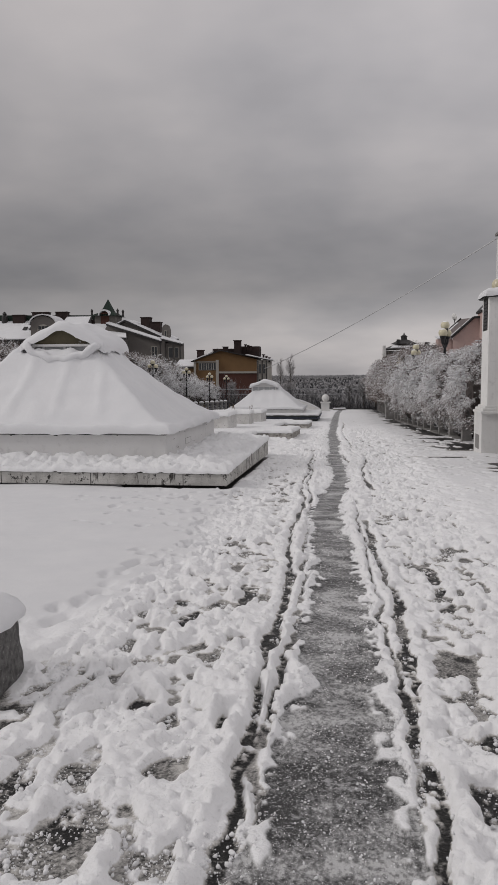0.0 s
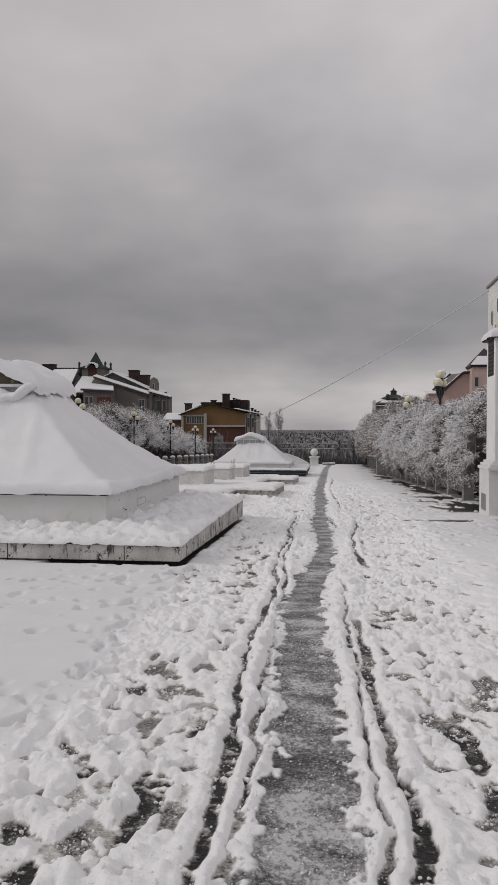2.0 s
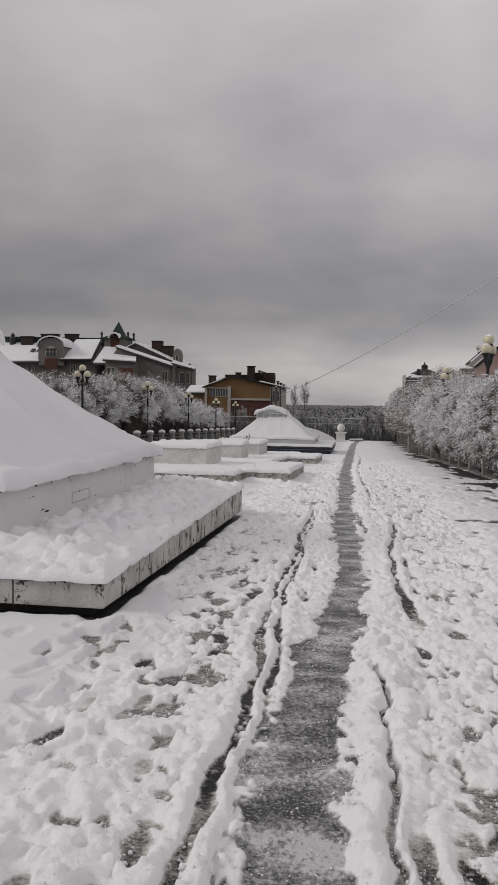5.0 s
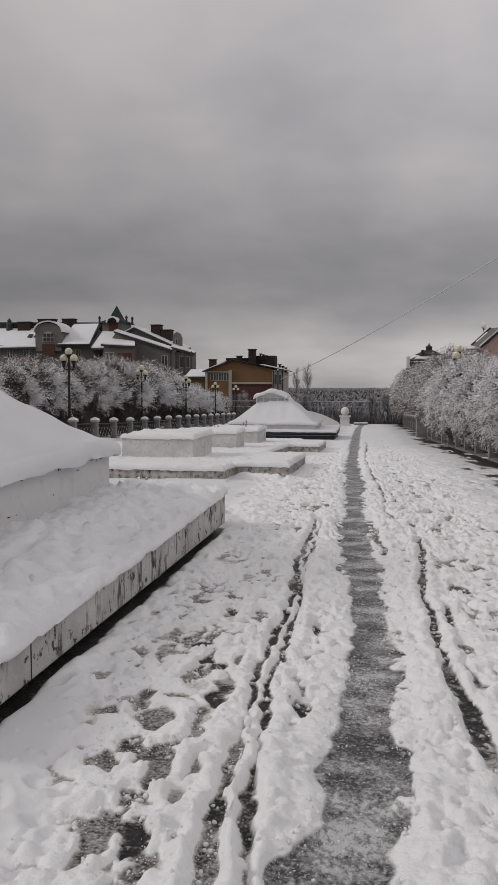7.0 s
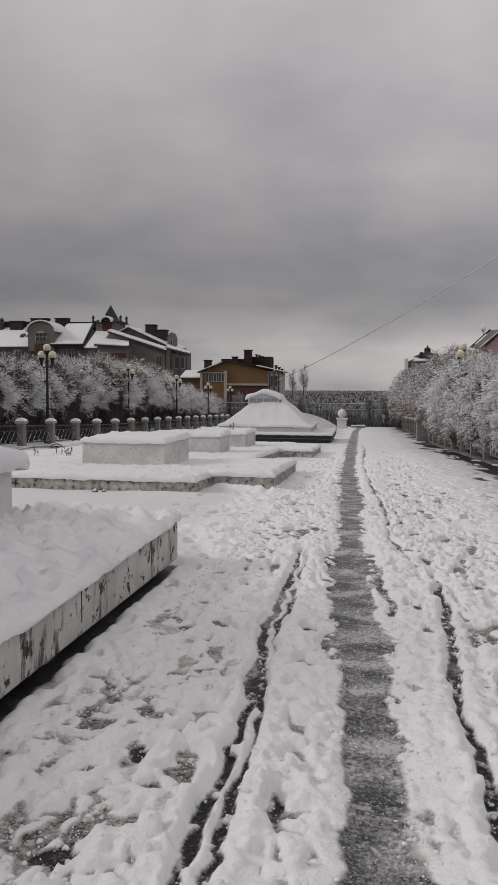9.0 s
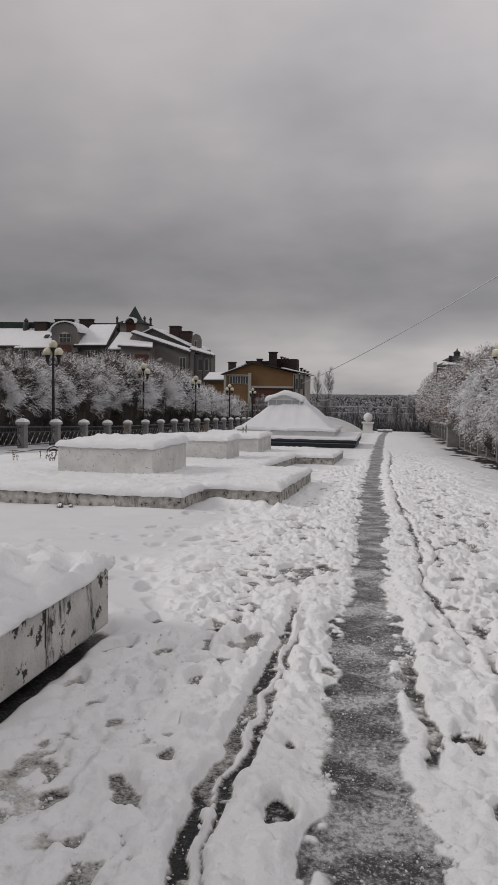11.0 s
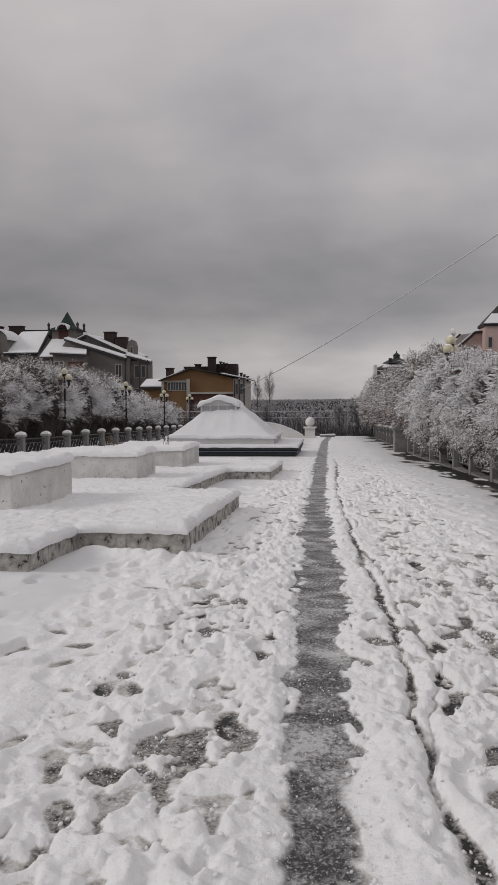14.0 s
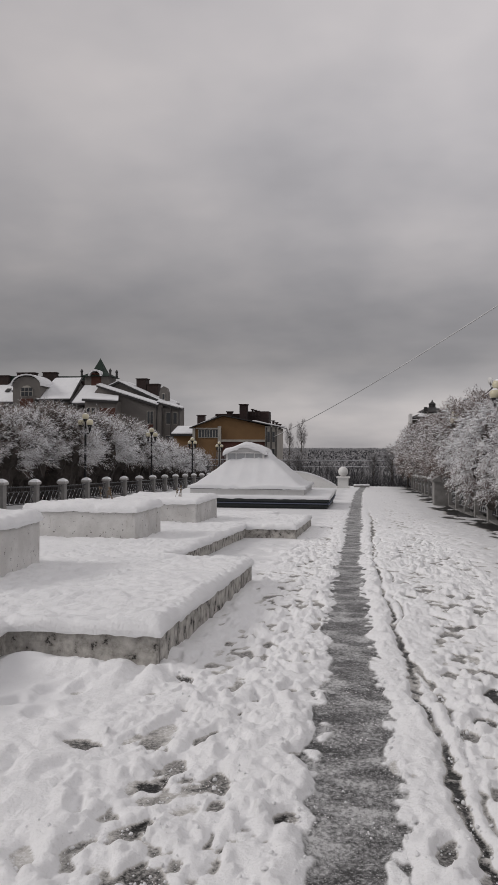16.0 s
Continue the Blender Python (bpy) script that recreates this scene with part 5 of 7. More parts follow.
def fence_panel(length):
    """Black iron: three rails and a lattice of crossed bars."""
    bm = bmesh.new()
    for z, r in ((0.16, 0.022), (0.66, 0.018), (0.86, 0.026)):
        box(bm, -r, r, 0, length, z - r, z + r)
    n = max(2, int(length / 0.42))
    for k in range(n):
        a, b = length * k / n, length * (k + 1) / n
        tube(bm, (0, a, 0.16), (0, b, 0.66), 0.014, sides=5)
        tube(bm, (0, b, 0.16), (0, a, 0.66), 0.014, sides=5)
        tube(bm, (0, (a + b) / 2, 0.66), (0, (a + b) / 2, 0.86), 0.012, sides=5)
        tube(bm, (0, a, 0.16), (0, a, 0.86), 0.012, sides=5)
    return part("panel", bm, M_FROSTIRON, None, "black iron lattice panel")


def railing(name, label, x_at, y0, count, gap, drop):
    f = thing(name, label, "fence", "railings along the promenade")
    proto_post, proto_panel = fence_post(), fence_panel(gap - 0.28)
    proto_post.parent = f
    proto_panel.parent = f
    for k in range(count):
        y = y0 + gap * k
        x, z = x_at(y), lev(y) + drop
        m = pose(x, y, z)
        slope = math.degrees(math.atan2(lev(y + gap) - lev(y), gap))
        q = pose(x, y + 0.14, z, slope, 0, -math.degrees(math.atan2(x_at(y + gap) - x, gap)))
        if k == 0:
            proto_post.matrix_basis, proto_panel.matrix_basis = m, q
        else:
            copy_thing(proto_post, m)
            if k < count - 1:
                copy_thing(proto_panel, q)
    for k in range(count - 1):
        ya, yc = y0 + gap * k + 0.14, y0 + gap * (k + 1) - 0.14
        zf = lev((ya + yc) / 2) + drop
        boxed("footing", (x_at(ya) - 0.13, x_at(ya) + 0.13, ya, yc, zf - 0.3, zf - 0.04), M_POST, f, 0.01)
    return f


railing("railing", "iron lattice railing between grey concrete posts with pointed caps", lambda y: -14.4, 32.2, 20, 3.0, -0.06)
railing("railing", "iron railing with concrete posts under overhanging shrubs", lambda y: 3.83 - 0.003 * (y - 24), 24.8, 22, 2.95, 0.0)

# ---------------------------------------------------------------- street lamps


def street_lamp():
    lamp = thing("street_lamp", "black cast-iron street lamp with a cluster of opal globes", "street lamp", "lamps along the promenade")
    pole = bmesh.new()
    lathe(pole, [(0.17, 0.0), (0.17, 0.12), (0.12, 0.18), (0.1, 0.6), (0.13, 0.66), (0.065, 0.75), (0.055, 1.6), (0.045, 3.25), (0.065, 3.3), (0.065, 3.38), (0.035, 3.43), (0.035, 3.68)], 12)
    part("pole", pole, M_IRON, lamp)
    for k in range(2):
        a = math.pi * k
        dx, dy = math.cos(a), math.sin(a)
        arm = bmesh.new()
        pts = [(0.03, 3.16), (0.13, 3.1), (0.21, 3.16), (0.225, 3.3)]
        for (r0, z0), (r1, z1) in zip(pts, pts[1:]):
            tube(arm, (dx * r0, dy * r0, z0), (dx * r1, dy * r1, z1), 0.024, sides=6)
        lathe(arm, [(0.035, 3.2), (0.06, 3.26), (0.075, 3.4), (0.11, 3.44), (0.12, 3.5), (0.06, 3.52)], 10, (dx * 0.225, dy * 0.225, 0))
        part("arm", arm, M_IRON, lamp)
    for r, z, k in ((0.225, 3.62, 0), (0.225, 3.62, 1), (0.0, 3.9, 2)):
        a = math.pi * k
        g = bmesh.new()
        bmesh.ops.create_uvsphere(g, u_segments=18, v_segments=12, radius=0.162, matrix=Matrix.Translation((r * math.cos(a), r * math.sin(a), z)))
        part("globe", g, M_GLOBE, lamp, "yellowish opal globe", smooth=True)
    top = bmesh.new()
    lathe(top, [(0.04, 3.6), (0.07, 3.66), (0.11, 3.73), (0.12, 3.78), (0.06, 3.8)], 10)
    part("socket", top, M_IRON, lamp)
    return lamp


lamp = street_lamp()
LAMPS = [(-14.9, 45.0, 4, 1.15), (-15.0, 57.6, -8, 1.13), (-14.9, 69.6, 10, 1.09), (-15.0, 82.2, 0, 1.05), (-15.0, 94.0, 6, 1.03), (4.3, 21.5, -58, 1.25), (4.25, 34.0, 64, 1.19), (4.12, 46.5, 62, 1.19), (4.1, 59.0, 68, 1.17)]
for k, (x, y, turn, sc) in enumerate(LAMPS):
    m = pose(x, y, lev(y) - 0.06, 0, 0, turn)
    ob = lamp if k == 0 else copy_thing(lamp, m)
    ob.matrix_basis = m @ Matrix.Scale(sc, 4)

# ---------------------------------------------------------------- snowy shrubs and trees


def twig_mesh(rng, roots, dirs, lens, widths):
    """Thin tapering shoots, three faces each."""
    d = dirs / np.linalg.norm(dirs, axis=1, keepdims=True)
    up = np.tile([0.0, 0.0, 1.0], (len(d), 1))
    side = np.cross(d, up)
    side /= np.maximum(np.linalg.norm(side, axis=1, keepdims=True), 1e-6)
    lift = np.cross(side, d)
    w = widths[:, None]
    sag = np.stack([np.zeros(len(d)), np.zeros(len(d)), -0.12 * lens], 1)
    v = np.stack([roots - side * w, roots + side * w, roots + lift * w * 1.2, roots + d * lens[:, None] + sag], 1).reshape(-1, 3)
    o = np.arange(len(d))[:, None] * 4
    f = np.concatenate([o + [0, 2, 3], o + [2, 1, 3]])
    return v, f


def shrub_crown(rng, rx, ry, rz, zc, clumps, per, low, curl=0.0):
    """Shoots of a crown made of many feathery tufts that lean up and out from a lumpy ellipsoid."""
    roots, dirs, lens, widths = [], [], [], []
    for k in range(clumps):
        # tufts spread evenly over the crown
        s = 1 - (1 - low) * (k + 0.5) / clumps
        a = 2.39996 * k + rng.uniform(-0.3, 0.3)
        c = np.sqrt(max(0.0, 1 - s * s))
        n = np.array([c * np.cos(a), c * np.sin(a), s])
        wide = 1.18 if s < 0 else 1.0
        axis = n + np.array([0, 0, 0.55 - 0.5 * curl]) + rng.normal(0, 0.3, 3)
        axis /= np.linalg.norm(axis)
        reach = rng.uniform(0.4, 0.85) * (1 - 0.3 * curl)
        base = np.array([rx * n[0] * wide, ry * n[1] * wide, rz * n[2]]) * rng.uniform(0.6 + 0.08 * curl, 0.82 + 0.06 * curl) + [0, 0, zc]
        t = rng.uniform(0.0, 1.0, per) ** 0.75
        spray = rng.normal(0, 1.0, (per, 3))
        spray -= (spray @ axis)[:, None] * axis
        spray /= np.linalg.norm(spray, axis=1, keepdims=True)
        fan = reach * (0.16 + 0.34 * t - 0.02 * curl) * np.sqrt(rng.uniform(0, 1, per))
        roots.append(base + axis * (reach * t)[:, None] + spray * fan[:, None])
        dirs.append(axis * 0.9 + spray * (0.35 + 0.5 * fan / reach)[:, None] + rng.normal(0, 0.28 + 0.4 * curl, (per, 3)))
        lens.append(rng.uniform(0.1, 0.24, per) * (1 - 0.48 * curl))
        widths.append(rng.uniform(0.006, 0.013, per) * (1 - 0.05 * curl))
    return np.concatenate(roots), np.concatenate(dirs), np.concatenate(lens), np.concatenate(widths)


def raw_mesh(name, v, f, material, smooth=False):
    me = bpy.data.meshes.new(name)
    me.vertices.add(len(v))
    me.vertices.foreach_set("co", v.astype(np.float32).ravel())
    me.loops.add(f.size)
    me.loops.foreach_set("vertex_index", f.astype(np.int32).ravel())
    me.polygons.add(len(f))
    me.polygons.foreach_set("loop_start", np.arange(0, f.size, f.shape[1], dtype=np.int32))
    me.update(calc_edges=True)
    me.materials.append(material)
    if smooth:
        me.polygons.foreach_set("use_smooth", np.ones(len(f), bool))
    return me


def shrub(seed, rx, ry, rz, zc, clumps, per, label, low=-0.85, twigs=M_TWIG, load_count=130, look_of="dense frosted twigs loaded with snow", curl=0.0):
    rng = np.random.RandomState(seed)
    t = thing("shrub", label, "shrub", "clipped shrubs along the railings")
    v, f = twig_mesh(rng, *shrub_crown(rng, rx, ry, rz, zc, clumps, per, low, curl))
    c = new("crown", raw_mesh("crown", v, f, twigs))
    c.parent = t
    c["kind"] = "stuff"
    c["label"] = look_of
    # snow lodged in the forks
    bm = bmesh.new()
    for k in range(load_count):
        a, s = rng.uniform(0, 2 * np.pi), rng.uniform(-0.25, 1.0)
        q = np.sqrt(max(0, 1 - s * s))
        p = np.array([rx * q * np.cos(a), ry * q * np.sin(a), rz * s]) * rng.uniform(0.84, 1.06) + [0, 0, zc]
        r = rng.uniform(0.03, 0.085)
        bmesh.ops.create_icosphere(bm, subdivisions=1, radius=r, matrix=Matrix.Translation(p) @ Euler((rng.uniform(-0.4, 0.4), rng.uniform(-0.4, 0.4), a)).to_matrix().to_4x4() @ Matrix.Diagonal((rng.uniform(1.0, 2.2), rng.uniform(0.5, 0.8), rng.uniform(0.3, 0.5), 1)))
    s = part("snow_load", bm, M_SNOW, t, "small pads of snow lodged in the twigs", smooth=True)
    s["kind"] = "stuff"
    # solid filler for the inner twigs, its dark colour standing for their shade
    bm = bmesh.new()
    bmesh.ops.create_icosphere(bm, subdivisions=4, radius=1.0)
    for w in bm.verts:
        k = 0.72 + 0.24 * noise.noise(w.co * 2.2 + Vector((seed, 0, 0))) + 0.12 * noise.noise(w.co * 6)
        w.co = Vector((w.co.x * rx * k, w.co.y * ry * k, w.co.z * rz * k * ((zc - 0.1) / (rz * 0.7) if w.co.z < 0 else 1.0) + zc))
    part("core", bm, M_CORE_SOFT if twigs is M_TWIG_SOFT else M_CORE, t, "solid core for inner twigs, with the shade among them in its colour")
    bm = bmesh.new()
    for k in range(5):
        a = 2 * math.pi * k / 5 + seed
        tube(bm, (0.1 * math.cos(a), 0.1 * math.sin(a), -0.3), (0.5 * rx * math.cos(a), 0.5 * ry * math.sin(a), zc), 0.06, 0.025, 6)
    tube(bm, (0, 0, -0.4), (0, 0, zc), 0.11, 0.05, 8)
    part("trunk", bm, M_BARK, t)
    return t


kinds_l = [shrub(s, 2.15, 2.0, 1.75, 2.45, 135, 100, "tall frosted shrub loaded with snow behind the railing", low=-0.6) for s in (1, 2, 3)]
kinds_r = [shrub(s, 1.95, 1.8, 1.7, 1.8, 165, 190, "rounded frosted shrub loaded with snow hanging over the railing", load_count=420, twigs=M_TWIG_SOFT, curl=1.0) for s in (4, 5, 6)]
kinds_b = [shrub(s, 1.95, 1.8, 1.65, 1.9, 110, 90, "brown-twigged shrub with little frost behind the railing", twigs=M_TWIG_BROWN, load_count=50, look_of="brown twigs with little frost", curl=0.7) for s in (7, 8, 9)]
_sr = random.Random(5)


def plant(kinds, spots):
    used = set()
    for x, y, dz, sc in spots:
        k = _sr.randrange(3)
        m = pose(x + _sr.uniform(-0.2, 0.2), y + _sr.uniform(-0.3, 0.3), lev(y) + dz, 0, 0, _sr.uniform(0, 360))
        ob = kinds[k] if k not in used else copy_thing(kinds[k], m)
        used.add(k)
        ob.matrix_basis = m @ Matrix.Scale(sc * _sr.uniform(0.93, 1.06), 4)


def tall_l(y):
    return float(np.interp(y, (34, 47, 62, 73, 84, 96), (0.95, 0.98, 1.24, 1.13, 0.9, 0.78)))


def tall_r(y):
    return float(np.interp(y, (16, 30, 44, 52, 65, 95), (0.93, 0.89, 1.04, 1.36, 1.62, 1.72)))


plant(kinds_l, [(-17.6, y, -0.1, tall_l(y)) for y in (33.5 + 3.05 * k for k in range(21))])
row_r = [(4.8 + 1.9 * max(0.0, tall_r(y) - 1.0) - 0.022 * max(0.0, y - 60), y, 0.0, tall_r(y)) for y in (24.0 + 3.05 * k for k in range(24))]
plant(kinds_r, row_r[:10])
plant(kinds_b, [(5.3, 16.7, 0.25, 0.95)] + row_r[10:])


def bare_tree(seed, h, label):
    """A slender tree: tapered trunk, limbs, and sprays of fine twigs."""
    rng = np.random.RandomState(seed)
    t = thing("tree", label, "tree", "frosted trees beyond the promenade")
    bm = bmesh.new()
    tube(bm, (0, 0, -1.5), (0, 0, h * 0.55), 0.14, 0.08, 8)
    tube(bm, (0, 0, h * 0.55), (0.15, 0, h * 0.97), 0.08, 0.015, 6)
    R, D, L, W = [], [], [], []
    for k in range(34):
        z = h * rng.uniform(0.25, 0.95)
        a = rng.uniform(0, 2 * np.pi)
        ln = h * 0.26 * (1.1 - z / h) + 0.5
        d = np.array([np.cos(a) * 0.75, np.sin(a) * 0.75, 0.75])
        tube(bm, (0, 0, z), tuple(np.array([0, 0, z]) + d * ln), 0.035, 0.008, 5)
        m = 60
        u = rng.uniform(0.15, 1.05, m)
        R.append(np.array([0, 0, z]) + d * ln * u[:, None] + rng.normal(0, 0.09, (m, 3)))
        D.append(d + rng.normal(0, 0.55, (m, 3)))
        L.append(rng.uniform(0.25, 0.6, m))
        W.append(rng.uniform(0.008, 0.016, m))
    part("trunk", bm, M_BARK, t)
    v, f = twig_mesh(rng, *(np.concatenate(q) for q in (R, D, L, W)))
    c = new("crown", raw_mesh("crown", v, f, M_HOAR if h > 6 else M_FROSTWOOD))
    c.parent = t
    return t


tree_a = bare_tree(21, 6.5, "slender frosted birch beyond the end of the promenade")
tree_b = bare_tree(22, 5.0, "small frosted tree beyond the end of the promenade")
for k, (x, y, s, b) in enumerate(((-9.8, 112, 1.22, 0), (-8.3, 112, 1.3, 0), (-8.0, 104, 0.75, 1), (-16.5, 108, 0.85, 1), (-5.2, 112, 0.7, 1), (-18.5, 122, 1.0, 0), (-1.0, 115, 0.6, 1), (2.2, 98, 0.8, 1), (0.4, 102, 0.7, 1), (3.6, 94, 0.75, 1), (-22, 118, 0.9, 1), (-20.3, 104, 0.8, 1))):
    proto = tree_b if b else tree_a
    m = pose(x, y, float(terrain(np.array(x), np.array(float(y)))), 0, 0, 47 * k)
    first = k in (0, 2)
    ob = proto if first else copy_thing(proto, m)
    ob.matrix_basis = m @ Matrix.Diagonal((s * (1 if b else 0.5), s * (1 if b else 0.5), s, 1))

# ---------------------------------------------------------------- gate pier with lettered sign
pier = thing("gate_pier", "tall white rendered gate pier with a snow-capped top", "pier")
pz = lev(19.8)
px0, px1, py0, py1 = 3.55, 5.7, 19.8, 20.75
boxed("base", (px0 - 0.14, px1 + 0.09, py0 - 0.09, py1 + 0.09, pz - 0.2, pz + 0.98), M_PALE, pier, 0.012)
bm = bmesh.new()
for z, o in ((0.98, 0.17), (1.05, 0.12), (1.11, 0.06)):
    box(bm, px0 - o, px1 + o, py0 - o, py1 + o, pz + z, pz + z + 0.07, 0.02)
part("moulding", bm, M_PALE, pier, "rounded moulding round the base")
boxed("shaft", (px0, px1, py0, py1, pz + 1.1, pz + 3.95), M_PALE, pier, 0.015)
bm = bmesh.new()
for k in range(8):
    box(bm, px0 - 0.012, px0 + 0.03, py0 + 0.2, py1 - 0.2, pz + 3.15 + 0.09 * k, pz + 3.21 + 0.09 * k)
part("louvre", bm, M_IRON, pier, "black louvred vent")
# flat plate on the shaft; near black stands for the shade behind the louvres
boxed("vent_recess", (px0 - 0.004, px0 + 0.02, py0 + 0.17, py1 - 0.17, pz + 3.1, pz + 3.92), M_JOINT_SHADE, pier, 0.0)
boxed("cap_plate", (px0 - 0.08, px1 + 0.08, py0 - 0.08, py1 + 0.08, pz + 3.92, pz + 3.98), M_DARKROOF, pier, 0.01)
boxed("hatch", (px0 - 0.15, px0 - 0.138, py0 + 0.25, py1 - 0.2, pz + 0.05, pz + 0.42), M_POST, pier, 0.003, "small grey hatch")
snow_cap("snow_cap", [(px0 - 0.12, px1 + 0.12, py0 - 0.12, py1 + 0.12)], lambda x, y: pz + 3.97 + 0 * x, 0.16, pier, 0.05, 0.16, 0.03, 90, "thick cap of snow")
letter = bpy.data.curves.new("letter", "FONT")
letter.body, letter.size, letter.extrude, letter.bevel_depth = "a", 0.62, 0.03, 0.012
lt = new("letter", letter)
lt.matrix_basis = pose(px0 + 0.4, py0 - 0.035, pz + 3.6, 90, 0, 0)
letter.materials.append(M_IRON)
dg = bpy.context.evaluated_depsgraph_get()
lme = bpy.data.meshes.new_from_object(lt.evaluated_get(dg))
lm = lt.matrix_basis.copy()
bpy.data.objects.remove(lt)
lo = new("letter", lme)
lo.matrix_basis = lm
lo.parent = pier
lo["label"] = "black metal letter a"

# ---------------------------------------------------------------- low pier at the railing, end wall with ball
bx = thing("railing_pier", "squat grey pier with a sloping cap beside the railing", "pier")
zb = lev(58)
boxed("pier_body", (2.95, 3.9, 57.6, 58.6, zb - 0.2, zb + 1.12), M_POST, bx, 0.015)
bm = bmesh.new()
prism(bm, [(2.86, zb + 1.12), (3.99, zb + 1.12), (3.99, zb + 1.2), (3.3, zb + 1.42), (3.2, zb + 1.42), (2.86, zb + 1.2)], 57.5, 58.7)
part("pier_cap", bm, M_POST, bx)

ball = thing("ball_pedestal", "white pedestal topped with a snow-dusted stone ball", "pedestal")
zq = lev(85)
boxed("foot", (-2.9, -1.8, 84.5, 85.6, zq - 0.1, zq + 0.12), M_PALE, ball, 0.02)
boxed("shaft", (-2.8, -1.9, 84.6, 85.5, zq + 0.12, zq + 0.82), M_PALE, ball, 0.02)
boxed("cornice", (-2.92, -1.78, 84.48, 85.62, zq + 0.82, zq + 0.95), M_PALE, ball, 0.02)
g = bmesh.new()
lathe(g, [(0.3, zq + 0.95), (0.2, zq + 1.0), (0.2, zq + 1.04)], 14, (-2.35, 85.05, 0))
bmesh.ops.create_uvsphere(g, u_segments=20, v_segments=14, radius=0.42, matrix=Matrix.Translation((-2.35, 85.05, zq + 1.38)))
part("ball", g, M_PALE, ball, smooth=True)

arc = thing("end_wall", "low white wall with an arched top at the end of the terrace", "wall")
out = [(-11.0, zq - 0.2)] + [(-2.95, zq - 0.2)]
top = []
for k in range(17):
    u = k / 16
    xx = -2.95 - 4.6 * u
    top.append((xx, zq + 0.12 + 1.2 * math.sin(min(1.0, u * 1.25) * math.pi / 2) ** 0.9))
top += [(-11.0, zq + 0.5)]
part("wall_body", prism(bmesh.new(), out + top, 84.9, 85.2), M_PALE, arc)
part("snow_cap", prism(bmesh.new(), [(x, z - 0.01) for x, z in top] + [(x, z + 0.09) for x, z in reversed(top)], 84.85, 85.25), M_SNOW, arc)
for x0, x1, y0, y1, h in ((-2.9, -2.2, 63.2, 63.9, 0.22), (-3.6, -2.4, 66.5, 68.0, 0.25)):
    b = thing("low_kerb", "low snow-capped kerb block", "kerb", "kerb blocks")
    z = lev((y0 + y1) / 2)
    boxed("kerb_body", (x0, x1, y0, y1, z - 0.1, z + h), M_PLINTH, b, 0.015)
    snow_cap("snow_cap", [(x0 - 0.03, x1 + 0.03, y0 - 0.03, y1 + 0.03)], lambda x, y: z + h + 0 * x, 0.1, b, 0.08, 0.1, 0.02, 33)
ek = thing("end_kerb", "snow-capped kerb across the end of the promenade", "kerb")
slab("kerb_body", [(-1.5, -0.1, 88.0, 88.4)], lambda x, y: lev(88) + 0.14, lambda x, y: lev(88) - 0.3, M_POST, ek)
snow_cap("snow_cap", [(-1.52, -0.08, 87.98, 88.42)], lambda x, y: lev(88) + 0.14 + 0 * x, 0.09, ek, 0.08, 0.1, 0.02, 34)

# ---------------------------------------------------------------- cables


def cable(name, a, b, sag, r, material, label):
    bm = bmesh.new()
    a, b = Vector(a), Vector(b)
    pts = [a.lerp(b, k / 24) - Vector((0, 0, sag * 4 * (k / 24) * (1 - k / 24))) for k in range(25)]
    turn = (b - a).to_track_quat("Z", "Y")
    rings = [[bm.verts.new(p + turn @ Vector((r * math.cos(q * math.pi / 4), r * math.sin(q * math.pi / 4), 0))) for q in range(8)] for p in pts]
    for lo, hi in zip(rings, rings[1:]):
        for q in range(8):
            bm.faces.new((lo[q], lo[(q + 1) % 8], hi[(q + 1) % 8], hi[q]))
    bm.faces.new(rings[0][::-1])
    bm.faces.new(rings[-1])
    bmesh.ops.recalc_face_normals(bm, faces=bm.faces)
    ob = part(name, bm, material, smooth=True)
    return tagged(ob, label, "cable")


cable("overhead_cable", (-15.2, 140.0, 2.6), (12.56, 67.0, 12.9), 0.7, 0.05, M_WIRE, "single grey overhead cable slung across the promenade")
for z in (-0.35, -1.05):
    cable("power_line", (-34, 104, z), (30, 104, z + 0.2), 0.25, 0.05, M_PIPE, "pale cable crossing beyond the terrace")

# ---------------------------------------------------------------- distant woods


def spiky_wood(name, seed, count, x0, x1, y0, y1, h0, h1, material, label):
    rng = np.random.RandomState(seed)
    x, y = rng.uniform(x0, x1, count), rng.uniform(y0, y1, count)
    z = terrain(x, y)
    h = rng.uniform(h0, h1, count)
    w = h * rng.uniform(0.14, 0.28, count)
    V, F = [], []
    rings = ((0.0, 0.35), (0.3, 1.0), (0.62, 0.72), (0.85, 0.36))
    sides = 6
    ang = rng.uniform(0, 6.28, count)
    for t, k in rings:
        for s in range(sides):
            a = ang + 2 * np.pi * s / sides
            q = w * k * rng.uniform(0.6, 1.25, count)
            V.append(np.stack([x + q * np.cos(a), y + q * np.sin(a), z + h * t * rng.uniform(0.9, 1.1, count)], 1))
    V.append(np.stack([x, y, z + h], 1))
    n = len(V)
    V = np.stack(V, 1).reshape(-1, 3)
    o = np.arange(count)[:, None] * n
    for r in range(len(rings) - 1):
        for s in range(sides):
            a, b = r * sides + s, r * sides + (s + 1) % sides
            F.append(o + [a, b, b + sides])
            F.append(o + [a, b + sides, a + sides])
    for s in range(sides):
        F.append(o + [3 * sides + s, 3 * sides + (s + 1) % sides, n - 1])
    ob = new(name, raw_mesh(name, V, np.concatenate(F), material))
    return tagged(ob, label, "woods", kind="stuff")


